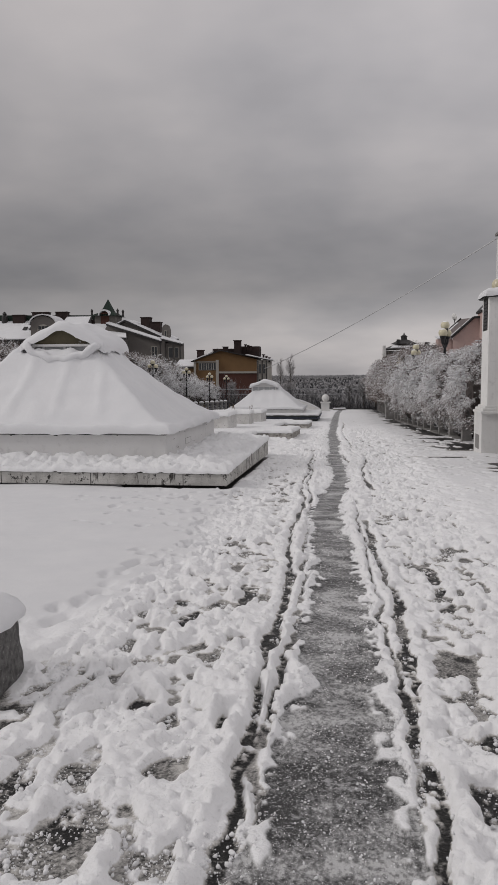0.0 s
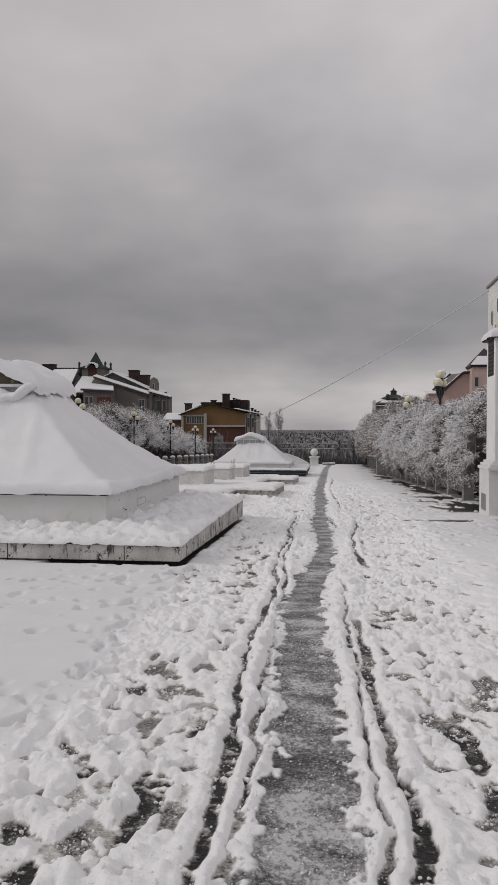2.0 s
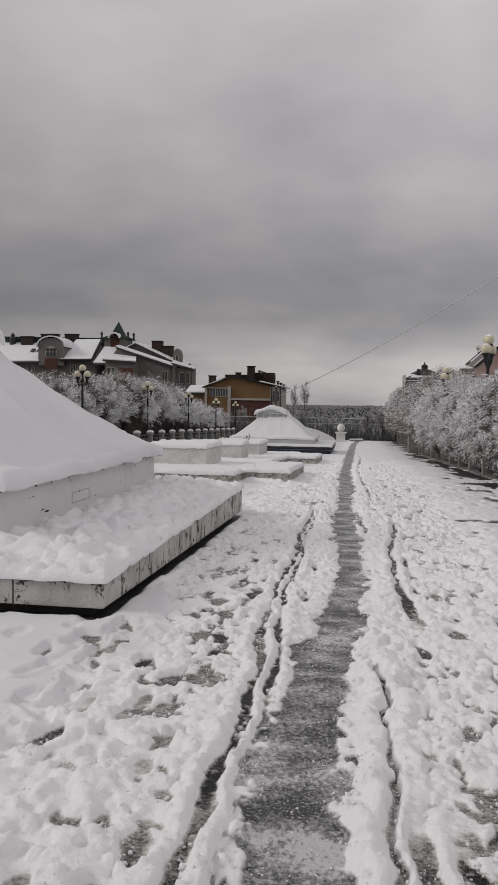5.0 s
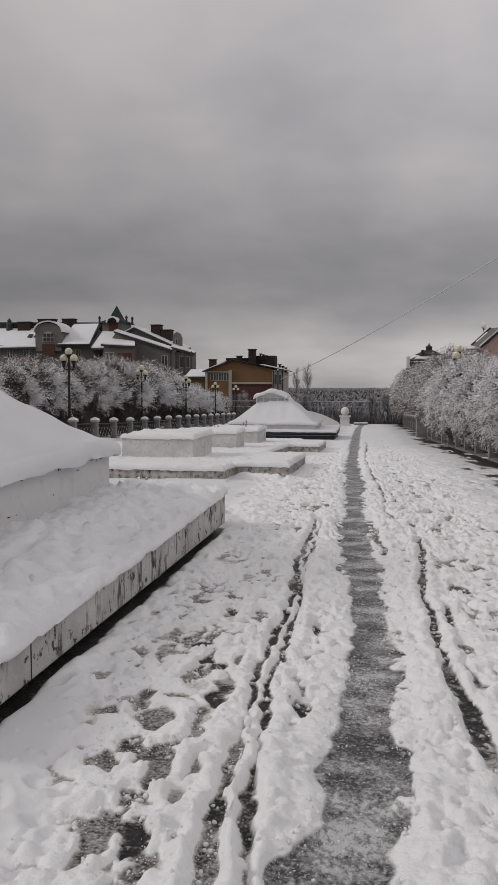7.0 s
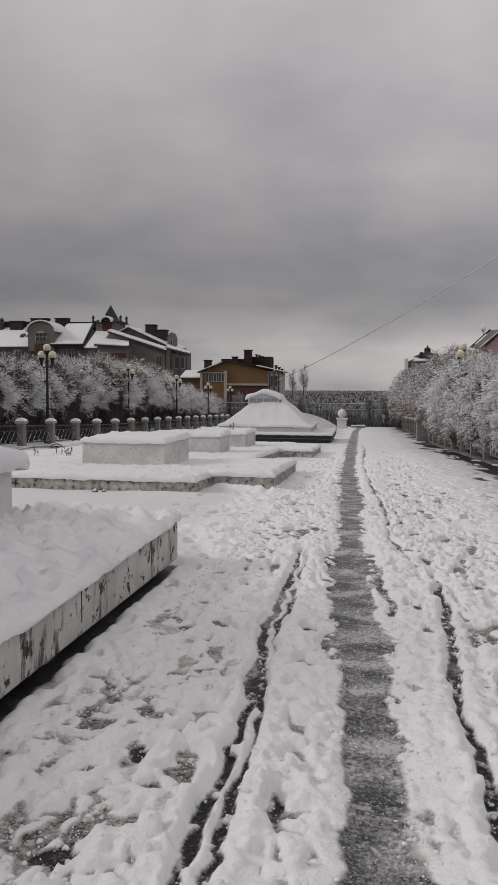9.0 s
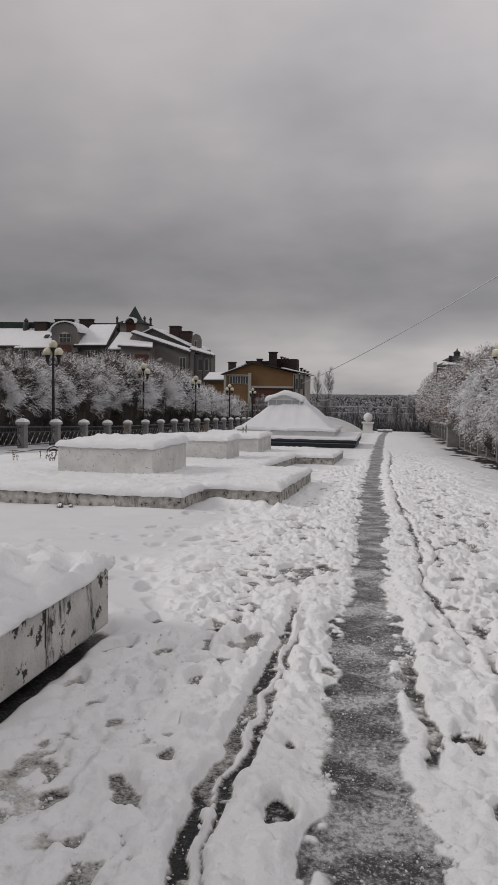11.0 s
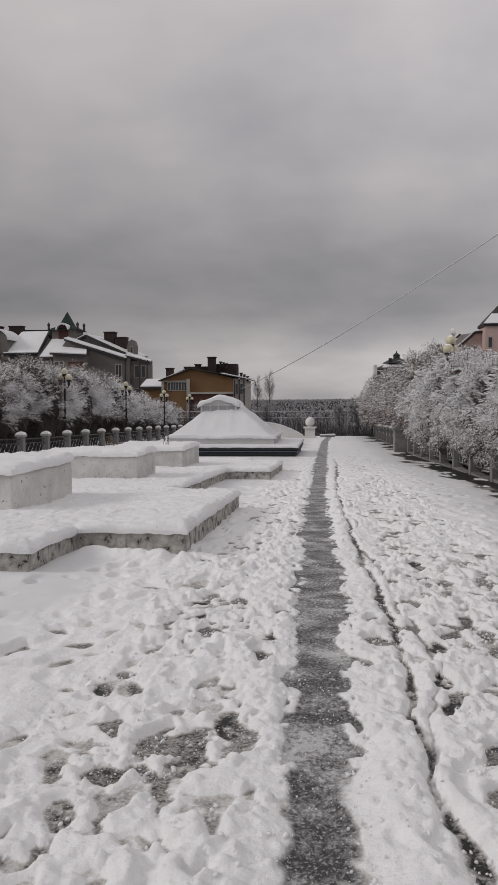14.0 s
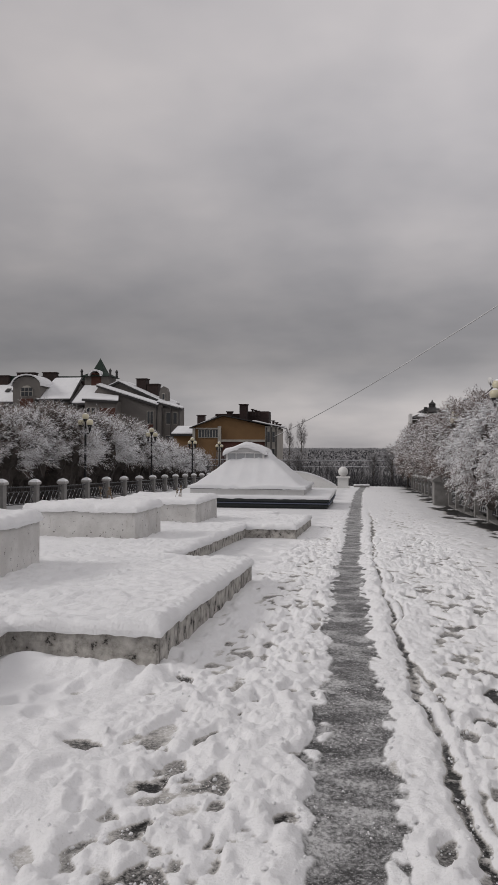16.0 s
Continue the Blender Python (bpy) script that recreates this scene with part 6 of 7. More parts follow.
def thicket(name, seed, count, x0, x1, y0, y1, h0, h1, wide, material, label):
    """Bare upright trunks and boughs, far too many to count."""
    rng = np.random.RandomState(seed)
    x, y = rng.uniform(x0, x1, count), y0 + (y1 - y0) * rng.uniform(0, 1, count) ** 1.6
    clump = 0.55 + 0.9 * vnoise(x * 0.09, y * 0.05, seed)
    h = rng.uniform(h0, h1, count) * clump
    roots = np.stack([x, y, terrain(x, y) - 0.1 + h * rng.uniform(0, 0.55, count) * (rng.rand(count) < 0.6)], 1)
    dirs = rng.normal(0, 0.3, (count, 3)) + [0, 0, 1.0]
    v, f = twig_mesh(rng, roots, dirs, h * rng.uniform(0.45, 1.0, count), wide * rng.uniform(0.5, 1.4, count))
    return tagged(new(name, raw_mesh(name, v, f, material)), label, "woods", kind="stuff")


thicket("near_thicket", 31, 26000, -45, 32, 93, 175, 0.9, 2.6, 0.03, M_DARKWOOD, "dark leafless thicket just below the terrace")
thicket("frosted_thicket", 35, 26000, -60, 45, 95, 220, 0.9, 3.4, 0.022, M_FROSTWOOD, "frosted leafless boughs below the terrace")
thicket("middle_woods", 32, 30000, -330, 330, 200, 1200, 5, 11, 0.6, M_FROSTWOOD, "frosted woods across the valley")
thicket("dark_woods", 36, 22000, -330, 330, 200, 1300, 5, 10, 0.7, M_DARKWOOD, "dark leafless woods across the valley")
thicket("ridge_woods", 37, 14000, -800, 800, 900, 2400, 4, 9, 2.6, M_FROSTWOOD, "frosted woods climbing the far slope")
thicket("ridge_woods", 38, 14000, -800, 800, 900, 2400, 4, 8, 2.6, M_DARKWOOD, "dark woods climbing the far slope")
spiky_wood("far_woods", 33, 1200, -1100, 1100, 2300, 3300, 3, 5, M_FARHILL, "dark woods on the far ridge")

# ---------------------------------------------------------------- houses


def window(parent, x, y, z, w, h, bars=1, arched=False):
    win = part("window", box(bmesh.new(), x - w / 2 - 0.1, x + w / 2 + 0.1, y - 0.06, y + 0.05, z - h / 2 - 0.1, z + h / 2 + 0.1), M_TRIM, parent, "pale window frame")
    part("pane", box(bmesh.new(), x - w / 2, x + w / 2, y - 0.075, y - 0.055, z - h / 2, z + h / 2), M_PANE, win, "dark pane")
    for k in range(bars):
        xb = x - w / 2 + w * (k + 1) / (bars + 1)
        part("glazing_bar", box(bmesh.new(), xb - 0.05, xb + 0.05, y - 0.1, y - 0.06, z - h / 2, z + h / 2), M_TRIM, win)
    return win


def roof_slope(parent, corners, edge=M_DARKROOF):
    """Snow on a roof slope, with the dark sheet edge showing under it."""
    r = part("roof", sheet(bmesh.new(), corners, 0.34), edge, parent)
    part("snow", sheet(bmesh.new(), [(x, y, z + 0.19) for x, y, z in corners], 0.17), M_SNOW, r, "snow lying on the slope")
    return r


def chimney(parent, x, y, z0, z1, w, d):
    c = part("chimney", box(bmesh.new(), x - w / 2, x + w / 2, y - d / 2, y + d / 2, z0, z1, 0.03), M_BRICK, parent, "dark brick chimney")
    part("chimney_cap", box(bmesh.new(), x - w / 2 - 0.12, x + w / 2 + 0.12, y - d / 2 - 0.12, y + d / 2 + 0.12, z1, z1 + 0.16), M_BRICK, c)
    return c


# long grey house with a turret
h1 = thing("apartment_house", "long grey apartment house with snowy roofs and a green turret", "house")
Y = 150.0
boxed("wall", (-84, -52.5, Y, Y + 14, -12, 9.3), M_GREY, h1, 0.0)
roof_slope(h1, [(-84, Y - 0.6, 9.2), (-64.3, Y - 0.6, 9.2), (-65.2, Y + 6.5, 13.2), (-84, Y + 6.5, 13.2)])
roof_slope(h1, [(-72.0, Y - 1.4, 8.9), (-64.2, Y - 1.4, 9.0), (-64.4, Y + 0.5, 10.0), (-71.5, Y + 0.5, 9.8)])
# wall added behind the roofs, dark so that the gaps look shaded
part("attic_wall", box(bmesh.new(), -66, -50, Y + 4.5, Y + 6.4, 8, 13.2), M_BRICK, h1, "added dark wall, the shade between the roofs put into its colour")
part("ridge", prism(bmesh.new(), [(-84, 13.0), (-50.5, 13.0), (-50.5, 14.25), (-84, 14.7)], Y + 6.4, Y + 8.5), M_GREEN, h1, "green sheet-metal ridge")
roof_slope(h1, [(-59.7, Y - 1.5, 9.3), (-53.1, Y - 1.5, 9.3), (-53.7, Y + 5.5, 13.8), (-59.0, Y + 5.5, 13.8)])
part("gable_side", sheet(bmesh.new(), [(-53.0, Y - 1.3, 9.1), (-53.5, Y + 5.4, 13.6), (-51.6, Y + 5.6, 9.5), (-52.3, Y - 1.1, 7.4)], 0.35), M_GREY, h1, "grey gable side")
for a, b in (((-53.0, Y - 1.7, 9.35), (-53.6, Y + 5.6, 14.0)), ((-52.5, Y - 3.2, 8.6), (-51.6, Y + 1.0, 12.05)), ((-49.1, Y - 3.2, 8.6), (-48.3, Y + 1.0, 12.05)), ((-59.8, Y - 1.65, 9.35), (-53.0, Y - 1.65, 9.35)), ((-84, Y - 0.7, 9.25), (-64.3, Y - 0.7, 9.25))):
    part("verge_board", tube(bmesh.new(), a, b, 0.2, sides=6), M_DARKROOF, h1)
roof_slope(h1, [(-52.4, Y - 3, 8.6), (-49.2, Y - 3, 8.6), (-48.4, Y + 1, 11.95), (-51.5, Y + 1, 11.95)])
# arched dormer
bm = bmesh.new()
prism(bm, [(-64.3, 8.2), (-59.0, 8.2), (-59.0, 11.9)] + [(-61.65 + 2.65 * math.cos(a * math.pi / 10), 11.9 + 1.75 * math.sin(a * math.pi / 10)) for a in range(1, 10)] + [(-64.3, 11.9)], Y - 1.2, Y + 5)
dm = part("dormer", bm, M_GREY, h1, "round-topped grey dormer")
bm = bmesh.new()
arcp = [(-61.65 + r * math.cos(a * math.pi / 12), 11.9 + (r - 0.85) * math.sin(a * math.pi / 12)) for r, rr in ((2.8, 0),) for a in range(13)]
arcq = [(-61.65 + 3.05 * math.cos(a * math.pi / 12), 11.9 + 2.2 * math.sin(a * math.pi / 12)) for a in range(12, -1, -1)]
part("dormer_snow", prism(bm, arcp + arcq, Y - 1.5, Y + 4), M_SNOW, dm, "rim of snow")
bm = bmesh.new()
prism(bm, [(-62.8, 10.0), (-60.4, 10.0), (-60.4, 10.9)] + [(-61.6 + 1.2 * math.cos(a * math.pi / 8), 10.9 + 1.1 * math.sin(a * math.pi / 8)) for a in range(1, 8)] + [(-62.8, 10.9)], Y - 1.3, Y - 1.1)
dw = part("window", bm, M_TRIM, h1, "arched window")
for k in range(3):
    for j in range(2):
        part("pane", box(bmesh.new(), -62.6 + 0.74 * k, -62.0 + 0.74 * k, Y - 1.36, Y - 1.29, 10.1 + 0.85 * j, 10.8 + 0.8 * j), M_PANE, dw)
part("panel", box(bmesh.new(), -62.9, -60.3, Y - 1.34, Y - 1.22, 7.5, 9.6), M_REDBROWN, h1, "red-brown panel under the window")
for xw in (-66.8, -65.6, -70.2, -57.5, -56.0):
    window(h1, xw, Y - 0.02, 7.7, 0.9, 1.5, 1)
for xr in (-67.6, -66.2, -56.3, -55.0):
    part("skylight", sheet(bmesh.new(), [(xr, Y + 2.2, 11.25), (xr + 0.9, Y + 2.2, 11.25), (xr + 0.9, Y + 3.2, 11.85), (xr, Y + 3.2, 11.85)], 0.12), M_DARKROOF, h1)
for xc, w, z in ((-69.8, 2.6, 14.4), (-64.9, 3.6, 14.9), (-60.2, 2.6, 14.9)):
    chimney(h1, xc, Y + 6.0, 12.0, z, w, 1.4)
part("finial", lathe(bmesh.new(), [(0.7, 12.5), (0.7, 14.2), (0.35, 14.5), (0.5, 14.8), (0.1, 15.3)], 8, (-73.2, Y + 6, 0)), M_DARKROOF, h1)
# turret
tw = part("turret", box(bmesh.new(), -51.4, -47.0, Y + 1.0, Y + 5.4, 8, 13.9), M_GREY, h1, "square turret")
bm = bmesh.new()
tip = bm.verts.new((-49.2, Y + 3.2, 17.3))
cs = [bm.verts.new(c) for c in ((-52.1, Y + 0.3, 13.7), (-46.3, Y + 0.3, 13.7), (-46.3, Y + 6.1, 13.7), (-52.1, Y + 6.1, 13.7))]
mid = [bm.verts.new(c) for c in ((-50.4, Y + 2.0, 14.6), (-48.0, Y + 2.0, 14.6), (-48.0, Y + 4.4, 14.6), (-50.4, Y + 4.4, 14.6))]
for k in range(4):
    j = (k + 1) % 4
    bm.faces.new((cs[k], cs[j], mid[j], mid[k]))
    bm.faces.new((mid[k], mid[j], tip))
bm.faces.new(cs[::-1])
part("turret_roof", bm, M_GREEN, tw, "steep green sheet-metal roof")
part("eyebrow", prism(bmesh.new(), [(-49.2 + 1.25 * math.cos(a * math.pi / 10), 13.75 + 1.2 * math.sin(a * math.pi / 10)) for a in range(11)] + [(-49.2 + 1.0 * math.cos(a * math.pi / 10), 13.7 + 0.95 * math.sin(a * math.pi / 10)) for a in range(10, -1, -1)], Y + 0.1, Y + 2.0), M_SNOW, tw, "snowy rim of the turret dormer")
part("turret_window", box(bmesh.new(), -50.1, -48.3, Y + 0.9, Y + 1.02, 11.9, 14.4), M_REDBROWN, tw, "red-brown shutter")
for xs_, ys_ in ((-46.4, Y + 0.6), (-51.9, Y + 0.8), (-46.0, Y + 3.0)):
    part("finial", lathe(bmesh.new(), [(0.25, 13.6), (0.2, 14.4), (0.3, 14.7), (0.05, 15.1)], 6, (xs_, ys_, 0)), M_DARKROOF, tw)
# gable body with long sloping roofs
part("gable_wall", prism(bmesh.new(), [(-49.6, -12), (-36.2, -12), (-36.2, 8.2), (-44.9, 11.1), (-47.9, 11.8), (-49.6, 9.5)], Y - 1.0, Y + 1.5), M_GREY, h1, "broad grey gable")
roof_slope(h1, [(-48.2, Y - 1.6, 11.9), (-36.9, Y - 1.6, 8.3), (-36.9, Y + 0.6, 8.7), (-48.2, Y + 0.6, 12.3)])
part("upper_gable", prism(bmesh.new(), [(-48.5, 4), (-36.3, 4), (-36.3, 8.5), (-44.9, 12.6), (-48.5, 11.0)], Y + 1.5, Y + 9), M_GREY, h1)
roof_slope(h1, [(-45.0, Y + 0.9, 12.8), (-35.6, Y + 0.9, 8.55), (-35.6, Y + 9, 9.2), (-45.0, Y + 9, 13.0)])
roof_slope(h1, [(-45.0, Y + 0.9, 12.8), (-45.0, Y + 9, 13.0), (-49.0, Y + 9, 11.2), (-49.0, Y + 0.9, 11.0)])
boxed("right_wing", (-36.3, -33.2, Y - 0.4, Y + 3, -12, 7.9), M_GREY, h1, 0.0)
roof_slope(h1, [(-37.2, Y - 0.9, 8.9), (-32.7, Y - 0.9, 7.7), (-33.2, Y + 3, 8.0), (-37.2, Y + 3, 9.6)])
part("parapet", prism(bmesh.new(), [(-37.6, 8.4), (-36.0, 8.4), (-36.0, 10.8), (-36.3, 11.6), (-36.8, 11.9), (-37.3, 11.6), (-37.6, 10.8)], Y + 2, Y + 3.5), M_GREY, h1, "round-headed grey parapet")
window(h1, -36.8, Y + 1.98, 10.0, 0.4, 1.0, 0)
chimney(h1, -41.6, Y + 5, 9.5, 13.4, 1.9, 2.0)
chimney(h1, -39.5, Y + 5, 9.0, 12.4, 2.1, 2.0)
for z in (6.1, 2.0):
    window(h1, -38.4, Y - 1.02, z, 1.0, 2.2, 1)
    window(h1, -35.2, Y - 0.42, z - 0.1, 0.8, 2.0, 0)
    window(h1, -34.0, Y - 0.42, z - 0.1, 0.6, 2.0, 0)
part("under_panel", box(bmesh.new(), -38.95, -37.85, Y - 1.08, Y - 1.0, 3.6, 4.9), M_REDBROWN, h1)
for xp in (-37.2, -36.2, -34.6, -33.1):
    part("downpipe", tube(bmesh.new(), (xp, Y - 1.1, -10), (xp, Y - 1.1, 8.0), 0.09, sides=6), M_DARKROOF, h1)
part("bay", prism(bmesh.new(), [(-49.6, 2), (-43.8, 2), (-43.8, 8.9), (-49.6, 9.4)], Y - 3.5, Y - 0.9), M_GREY, h1, "projecting grey bay")
roof_slope(h1, [(-50.0, Y - 4, 9.3), (-43.3, Y - 4, 8.9), (-44.2, Y - 1.2, 9.9), (-48.8, Y - 1.2, 10.4)])
part("bay_panel", box(bmesh.new(), -46.8, -44.0, Y - 3.6, Y - 3.48, 2, 7.7), M_REDBROWN, h1, "red-brown panel")
for xw in (-48.9, -48.0):
    window(h1, xw, Y - 3.52, 7.0, 0.6, 1.4, 0)

# ochre house
h2 = thing("ochre_house", "ochre gabled house with dark red chimneys and snowy eaves", "house")
Y = 140.0
part("gable_wall", prism(bmesh.new(), [(-28.4, -14), (-16.6, -14), (-16.6, 4.4), (-23.4, 6.0), (-28.4, 4.2)], Y, Y + 0.5), M_BROWN, h2, "ochre rendered gable")
boxed("rear", (-28.0, -15.0, Y + 0.5, Y + 12, -14, 4.2), M_TRIM, h2, 0.0)
part("lower_wall", box(bmesh.new(), -24.0, -16.6, Y - 0.12, Y, -14, 1.8), M_REDBROWN, h2, "dark red lower wall")
part("cornice", box(bmesh.new(), -24.0, -16.5, Y - 0.3, Y - 0.121, 1.8, 2.15), M_TRIM, h2)
part("pilaster", box(bmesh.new(), -24.3, -23.75, Y - 0.35, Y - 0.122, -14, 4.3), M_TRIM, h2)
part("pilaster", box(bmesh.new(), -28.5, -28.1, Y - 0.35, Y - 0.002, -14, 4.0), M_TRIM, h2)
w = window(h2, -25.9, Y - 0.02, 3.1, 3.2, 1.2, 6)
part("lintel", box(bmesh.new(), -28.0, -23.9, Y - 0.25, Y - 0.06, 3.85, 4.05), M_TRIM, h2)
part("verge", sheet(bmesh.new(), [(-29.0, Y - 0.6, 4.1), (-23.4, Y - 0.6, 6.15), (-23.4, Y + 12, 6.15), (-29.0, Y + 12, 4.1)], 0.15), M_DARKROOF, h2)
part("verge", sheet(bmesh.new(), [(-23.4, Y - 0.6, 6.15), (-14.4, Y - 0.6, 4.3), (-14.4, Y + 12, 4.3), (-23.4, Y + 12, 6.15)], 0.15), M_DARKROOF, h2)
part("roof_snow", sheet(bmesh.new(), [(-29.0, Y + 1.5, 4.35), (-25.8, Y + 1.5, 5.7), (-25.8, Y + 11, 6.9), (-29.0, Y + 11, 5.0)], 0.2), M_SNOW, h2)
part("roof_snow", sheet(bmesh.new(), [(-18.8, Y + 0.5, 5.3), (-14.6, Y + 0.5, 4.45), (-14.6, Y + 11, 4.6), (-18.8, Y + 11, 5.6)], 0.2), M_SNOW, h2)
boxed("attic", (-26.0, -16.8, Y + 6, Y + 9, 4, 6.6), M_BRICK, h2, 0.0, "dark red attic wall")
boxed("attic_step", (-21.6, -16.8, Y + 5.9, Y + 8.8, 4, 7.0), M_BRICK, h2, 0.0)
chimney(h2, -20.9, Y + 5, 5, 8.0, 1.3, 1.2)
chimney(h2, -28.2, Y + 5, 4, 6.2, 1.2, 1.2)
chimney(h2, -23.3, Y + 5, 5.4, 6.8, 0.9, 0.9)
for k in range(3):
    chimney(h2, -19.4 + 0.5 * k, Y + 5, 6.2, 7.2 - 0.15 * k, 0.3, 0.3)
for k in range(3):
    chimney(h2, -16.0 + 0.55 * k, Y + 6, 4, 5.3 - 0.3 * k, 0.35, 0.4)
side = part("side_wall", box(bmesh.new(), -16.6, -14.6, Y - 0.1, Y + 0.5, -14, 4.3), M_TRIM, h2, "pale side wall")
for xp in (-16.4, -15.6, -14.8):
    part("downpipe", tube(bmesh.new(), (xp, Y - 0.2, -12), (xp, Y - 0.2, 4.1), 0.1, sides=6), M_DARKROOF, h2)
for z in (2.6, -0.2):
    for xw in (-16.0, -15.2):
        window(h2, xw, Y - 0.12, z, 0.4, 1.7, 0)
annex = thing("annex", "low brown annex with a snowy roof between the houses", "house")
boxed("wall", (-32.5, -28.8, Y + 3, Y + 8, -14, 3.1), M_BROWN, annex, 0.0)
roof_slope(annex, [(-32.8, Y + 2.5, 3.1), (-28.6, Y + 2.5, 3.1), (-28.6, Y + 7, 4.4), (-32.8, Y + 7, 4.4)])

# pink house
h3 = thing("pink_house", "pink rendered house with a steep brown roof and corner turret", "house")
Y = 165.0
M_BROWNROOF = surf("brown_sheet_roof", (0.17, 0.14, 0.135), (0.12, 0.1, 0.098), 0.6, 0.7, 0.1, 8.0)
part("gable_wall", prism(bmesh.new(), [(22.3, -14), (44, -14), (44, 13.0), (28.6, 13.3), (26.4, 13.05), (22.6, 9.4), (22.3, 9.1)], Y, Y + 0.6), M_PINK, h3, "pink rendered gable")
boxed("rear", (22.6, 44, Y + 0.6, Y + 8, -14, 8.9), M_PINK, h3, 0.0)
part("roof_slope", sheet(bmesh.new(), [(21.9, Y - 0.3, 9.2), (26.4, Y - 0.3, 13.25), (24.9, Y + 7, 13.5), (21.1, Y + 7, 10.0)], 0.2), M_BROWNROOF, h3, "steep brown sheet-metal roof")
part("roof_top", sheet(bmesh.new(), [(26.4, Y - 0.3, 13.25), (30, Y - 0.3, 13.45), (30, Y + 7, 13.9), (24.9, Y + 7, 13.5)], 0.2), M_BROWNROOF, h3)
for (xa, ya, za), (xb, yb, zb) in (((21.9, Y - 0.4, 9.2), (26.4, Y - 0.4, 13.3)), ((21.1, Y + 7, 10.0), (24.9, Y + 7, 13.55)), ((26.4, Y - 0.4, 13.3), (30, Y - 0.4, 13.5))):
    part("verge", tube(bmesh.new(), (xa, ya, za), (xb, yb, zb), 0.26, sides=6), M_DARKROOF, h3, "dark verge board")
for u0, u1, v0, v1 in ((0.05, 0.5, 0.12, 0.2), (0.55, 0.95, 0.1, 0.17), (0.2, 0.75, 0.82, 0.95)):
    low, top = Vector((21.9, Y - 0.3, 9.2)), Vector((26.4, Y - 0.3, 13.25))
    low2, top2 = Vector((21.1, Y + 7, 10.0)), Vector((24.9, Y + 7, 13.5))
    quad = [low.lerp(top, u).lerp(low2.lerp(top2, u), v) + Vector((-0.05, 0, 0.12)) for u, v in ((u0, v0), (u1, v0), (u1, v1), (u0, v1))]
    part("roof_snow", sheet(bmesh.new(), [tuple(q) for q in quad], 0.12), M_SNOW, h3, "strip of snow on the roof")
boxed("low_wing", (19.4, 22.2, Y + 1.0, Y + 6, -14, 9.0), M_PINK, h3, 0.0)
part("wing_snow", sheet(bmesh.new(), [(19.2, Y + 0.7, 9.1), (22.3, Y + 0.7, 9.2), (22.3, Y + 6, 9.9), (19.2, Y + 6, 9.8)], 0.22), M_SNOW, h3)
tu = part("turret", box(bmesh.new(), 27.7, 33.6, Y - 3.2, Y + 2.6, -14, 14.2), M_PINK, h3, "pink corner turret")
part("turret_cornice", box(bmesh.new(), 27.4, 33.9, Y - 3.5, Y + 2.9, 14.2, 14.55), M_DARKROOF, tu)
bm = bmesh.new()
tp = bm.verts.new((30.6, Y - 0.3, 18.4))
cs = [bm.verts.new(c) for c in ((27.3, Y - 3.6, 14.55), (34.0, Y - 3.6, 14.55), (34.0, Y + 3.0, 14.55), (27.3, Y + 3.0, 14.55))]
for k in range(4):
    bm.faces.new((cs[k], cs[(k + 1) % 4], tp))
bm.faces.new(cs[::-1])
part("turret_roof", bm, M_DARKROOF, tu, "pointed dark roof")
part("turret_snow", sheet(bmesh.new(), [(27.35, Y - 3.7, 14.75), (33.9, Y - 3.7, 14.75), (32.3, Y - 2.1, 16.6), (29.0, Y - 2.1, 16.6)], 0.12), M_SNOW, tu)
window(tu, 28.6, Y - 3.22, 11.2, 0.6, 1.8, 0)
window(tu, 31.2, Y - 3.22, 11.2, 0.9, 1.8, 1)
dish = part("dish", lathe(bmesh.new(), [(0.05, 0.0), (0.5, 0.1), (0.85, 0.3), (0.8, 0.33), (0.45, 0.16), (0.05, 0.06)], 14), M_PALE, h3, "white satellite dish")
dish.matrix_basis = pose(23.2, Y + 7, 13.9, 0, 75, 30)
part("dish_mast", tube(bmesh.new(), (23.7, Y + 7.1, 12.0), (23.3, Y + 7, 13.9), 0.07, sides=6), M_DARKROOF, h3)

# white apartment block
h4 = thing("apartment_block", "pale apartment block with small windows and balconies", "house")
Y = 60.0
boxed("wall", (12.55, 27, Y, Y + 7.2, -4, 13.1), M_PALE, h4, 0.0)
boxed("roof_edge", (12.4, 27.2, Y - 0.2, Y + 7.4, 13.1, 13.3), M_POST, h4, 0.02)
for yw, zw_, ww, hw_ in ((Y + 1.5, 11.2, 0.35, 0.9), (Y + 3.2, 11.1, 0.35, 0.9), (Y + 5.4, 10.4, 0.35, 0.9), (Y + 1.2, 9.3, 0.8, 1.4), (Y + 3.6, 8.9, 0.8, 1.4), (Y + 5.6, 8.5, 0.8, 1.4), (Y + 2.4, 6.2, 0.8, 1.4), (Y + 5.0, 6.0, 0.8, 1.4)):
    w = part("window", box(bmesh.new(), 12.49, 12.58, yw - ww / 2 - 0.08, yw + ww / 2 + 0.08, zw_ - hw_ / 2 - 0.08, zw_ + hw_ / 2 + 0.08), M_TRIM, h4, "pale window frame")
    part("pane", box(bmesh.new(), 12.475, 12.495, yw - ww / 2, yw + ww / 2, zw_ - hw_ / 2, zw_ + hw_ / 2), M_PANE, w, "dark pane")
for k in range(3):
    window(h4, 13.1, Y - 0.02, 9.8 - 2.9 * k, 0.7, 1.4, 1)
    window(h4, 14.7, Y - 0.02, 9.8 - 2.9 * k, 1.2, 1.6, 1)
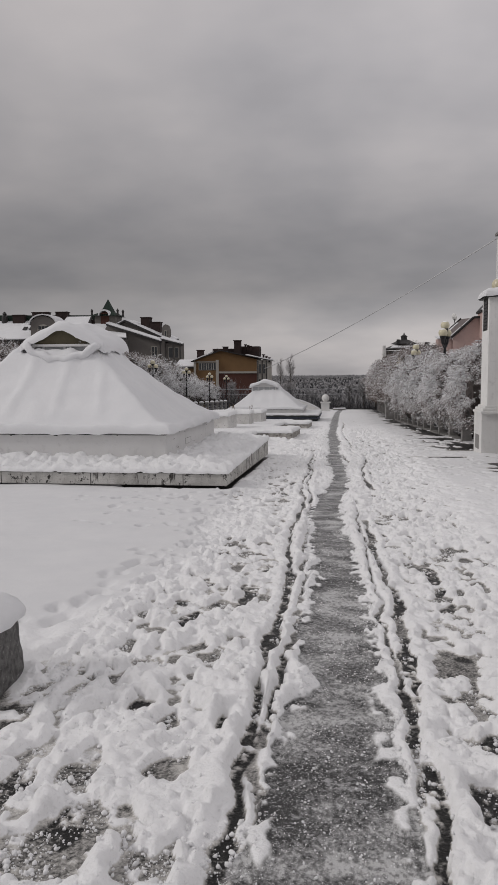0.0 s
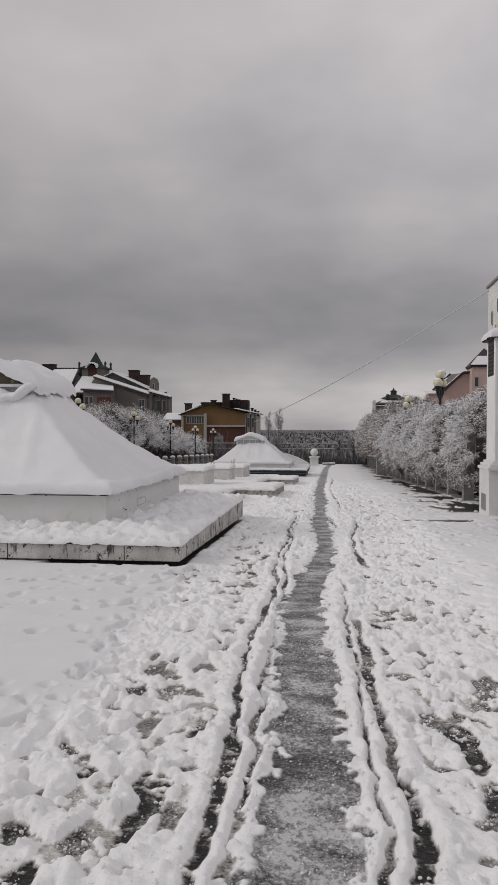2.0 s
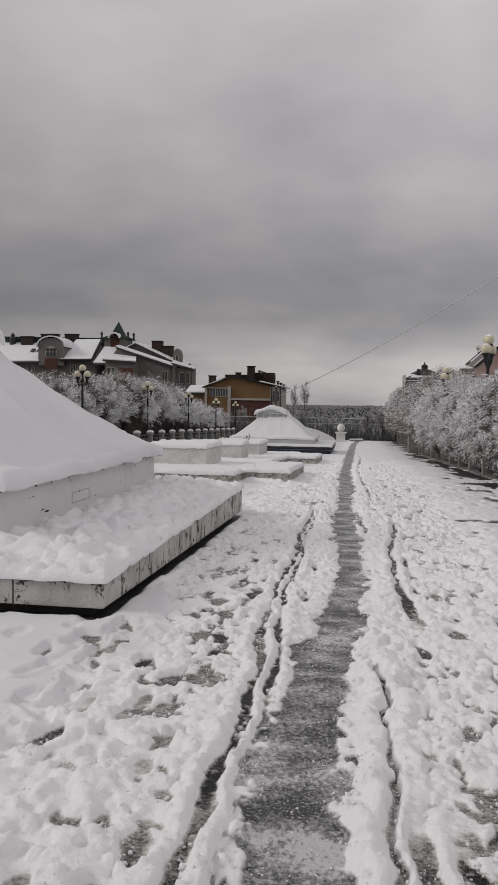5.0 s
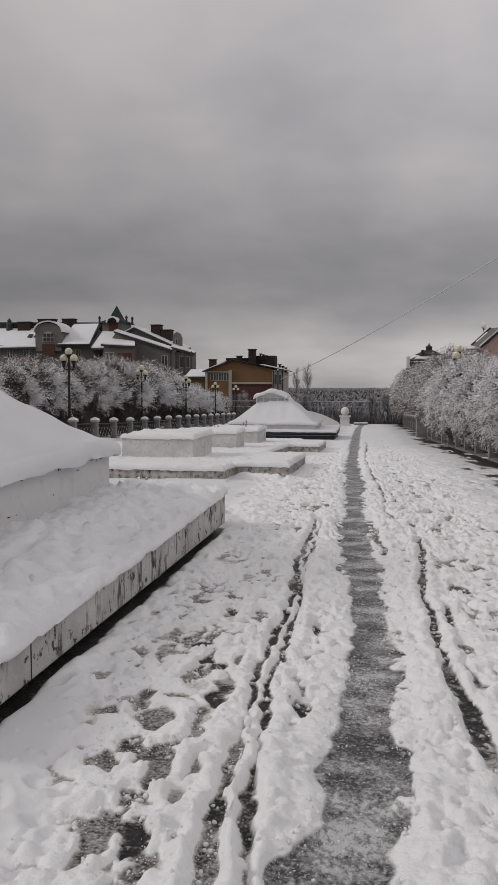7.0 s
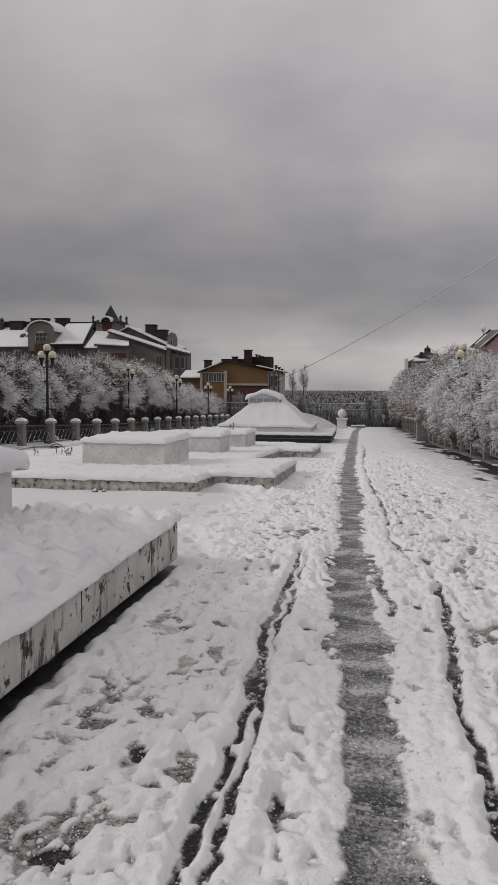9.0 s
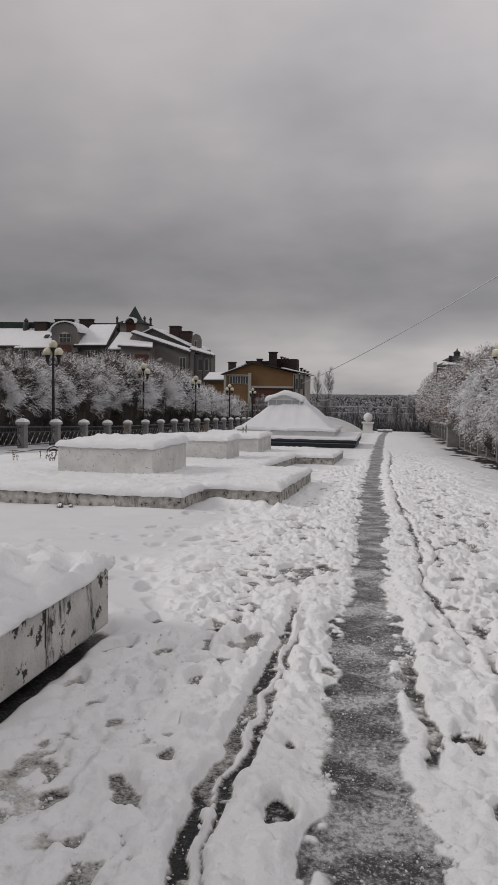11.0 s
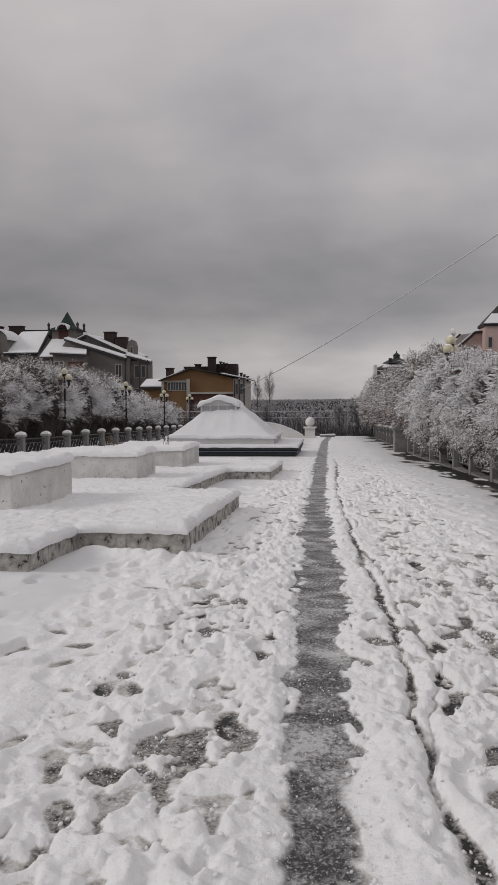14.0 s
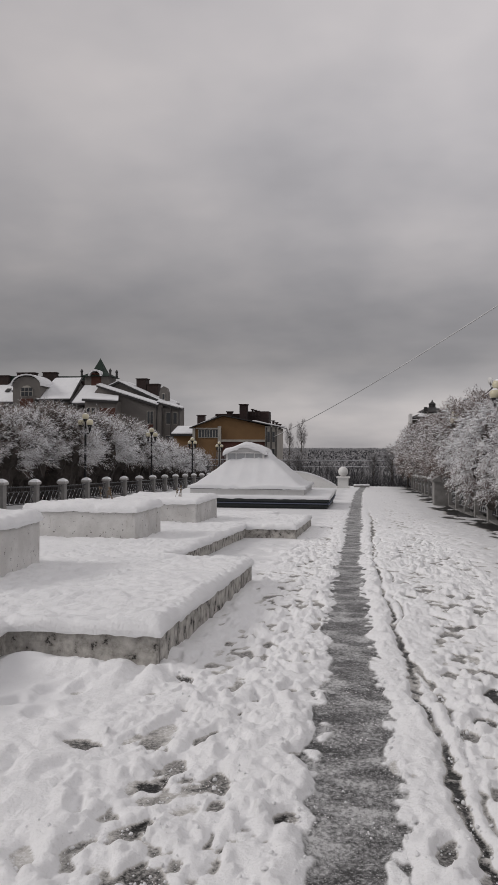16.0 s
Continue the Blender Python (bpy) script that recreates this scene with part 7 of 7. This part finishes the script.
for k in range(2):
    part("balcony", box(bmesh.new(), 12.3, 14.0, Y - 0.9, Y - 0.012, 7.4 - 2.9 * k, 8.2 - 2.9 * k, 0.02), M_POST, h4, "grey balcony")

# building with a dark cupola
h5 = thing("cupola_building", "low pale building with a dark snowy roof and small cupola", "house")
Y = 110.0
boxed("wall", (5.4, 14, Y, Y + 10, -6, 5.4), M_GREY, h5, 0.0)
part("roof", sheet(bmesh.new(), [(5.0, Y - 0.6, 5.6), (14.4, Y - 0.6, 5.9), (12, Y + 4, 6.3), (6.5, Y + 4, 6.3)], 0.2), M_DARKROOF, h5)
part("snow", sheet(bmesh.new(), [(6.0, Y, 5.85), (9.8, Y, 5.95), (9.0, Y + 2, 6.6), (6.8, Y + 2, 6.6)], 0.1), M_SNOW, h5)
boxed("drum", (6.9, 9.1, Y + 1.2, Y + 3.4, 5.8, 6.5), M_DARKROOF, h5, 0.0)
bm = lathe(bmesh.new(), [(1.9, 6.4), (0.9, 6.9), (0.42, 7.05), (0.42, 7.4), (0.5, 7.45), (0.1, 7.75), (0.05, 8.0)], 8, (8.0, Y + 2.2, 0))
part("cupola", bm, M_DARKROOF, h5, "dark cupola")
boxed("end_parapet", (5.0, 5.35, Y - 0.8, Y + 2, 4.6, 6.1), M_PALE, h5, 0.02)
boxed("vent", (10.9, 11.5, Y + 1.7, Y + 2.3, 5.8, 6.6), M_DARKROOF, h5, 0.0)
boxed("vent", (6.9, 7.3, Y + 0.8, Y + 1.2, 6.2, 7.0), M_DARKROOF, h5, 0.0)
h5.matrix_basis = pose(0.6, 6, 1.3) @ Matrix.Scale(1.85, 4) @ pose(-0.3, -6, -2.05)

# ---------------------------------------------------------------- bench half sunk in the snow, dry plants, stones


def bench_end(y):
    bm = bmesh.new()
    for r0, w in ((0.28, 0.035), (0.2, 0.03), (0.12, 0.03)):
        pts = [(-10.9 + r0 * math.cos(k * math.pi / 12), y, lev(y) - 0.03 + r0 * 1.05 * math.sin(k * math.pi / 12)) for k in range(13)]
        for a, b in zip(pts, pts[1:]):
            tube(bm, a, b, w / 2, sides=6)
    box(bm, -11.2, -10.6, y - 0.02, y + 0.02, lev(y) - 0.1, lev(y) - 0.02)
    return bm


bench = thing("bench", "low bench with black ringed iron ends, buried in snow", "bench")
for yb_ in (36.6, 39.4):
    part("iron_end", bench_end(yb_), M_IRON, bench, "black iron end of three rings")
for k in range(4):
    xb_ = -11.14 + 0.16 * k
    part("slat", sheet(bmesh.new(), [(xb_, 36.7, lev(36.7) + 0.16), (xb_ + 0.13, 36.7, lev(36.7) + 0.16), (xb_ + 0.13, 39.3, lev(39.3) + 0.16), (xb_, 39.3, lev(39.3) + 0.16)], 0.04), M_DARKROOF, bench)
snow_cap("snow_cap", [(-11.2, -10.5, 36.75, 39.3)], lambda x, y: level(y) + 0.16, 0.13, bench, 0.06, 0.12, 0.03, 61, "thick snow on the seat")


def dry_plant(x, y, z, seed):
    r = random.Random(seed)
    t = thing("dry_plant", "withered brown stems poking out of the snow", "plant", "dry stems on the plinths")
    for k in range(r.randint(3, 6)):
        a, h = r.uniform(0, 6.28), r.uniform(0.12, 0.3)
        bm = bmesh.new()
        x0, y0 = x + r.uniform(-0.12, 0.12), y + r.uniform(-0.12, 0.12)
        tip_ = (x0 + 0.35 * h * math.cos(a), y0 + 0.35 * h * math.sin(a), z + h)
        tube(bm, (x0, y0, z - 0.05), tip_, 0.007, 0.004, 5)
        for j in range(r.randint(2, 4)):
            u = r.uniform(0.35, 1.0)
            c = Vector((x0, y0, z)).lerp(Vector(tip_), u)
            bmesh.ops.create_icosphere(bm, subdivisions=1, radius=1.0, matrix=Matrix.Translation(c + Vector((r.uniform(-0.03, 0.03), 0, 0))) @ Euler((r.uniform(-1, 1), r.uniform(-1, 1), a)).to_matrix().to_4x4() @ Matrix.Diagonal((0.035, 0.014, 0.008, 1)))
        part("stem", bm, M_STEM, t)
    return t


for k, (x, y, z) in enumerate(((-7.72, 29.2, lev(29.2) + 0.25), (-7.2, 28.8, lev(28.8) + 0.25), (-7.95, 28.5, lev(28.5) + 0.25), (-4.7, 37.0, lev(37.4) + 0.86), (-5.2, 27.7, lev(27) + 0.86), (-4.95, 32.9, lev(32.5) + 0.86))):
    dry_plant(x, y, z, 70 + k)
for x, y, r in ((-4.64, 23.5, 0.06), (-4.5, 23.55, 0.04), (-3.9, 23.6, 0.045)):
    bm = bmesh.new()
    bmesh.ops.create_icosphere(bm, subdivisions=2, radius=r)
    for w in bm.verts:
        w.co *= 0.85 + 0.4 * noise.noise(w.co * 14 + Vector((x, y, 0)))
        w.co.z *= 0.75
    st = part("stone", bm, surf("rubble", (0.2, 0.19, 0.18), (0.07, 0.066, 0.06), 20.0, 0.9, 0.6, 90.0, upsnow=0.45), None)
    st.matrix_basis = pose(x, y, lev(y) + 0.02)
    tagged(st, "dark lump of rubble dusted with snow", "stone", "stones")
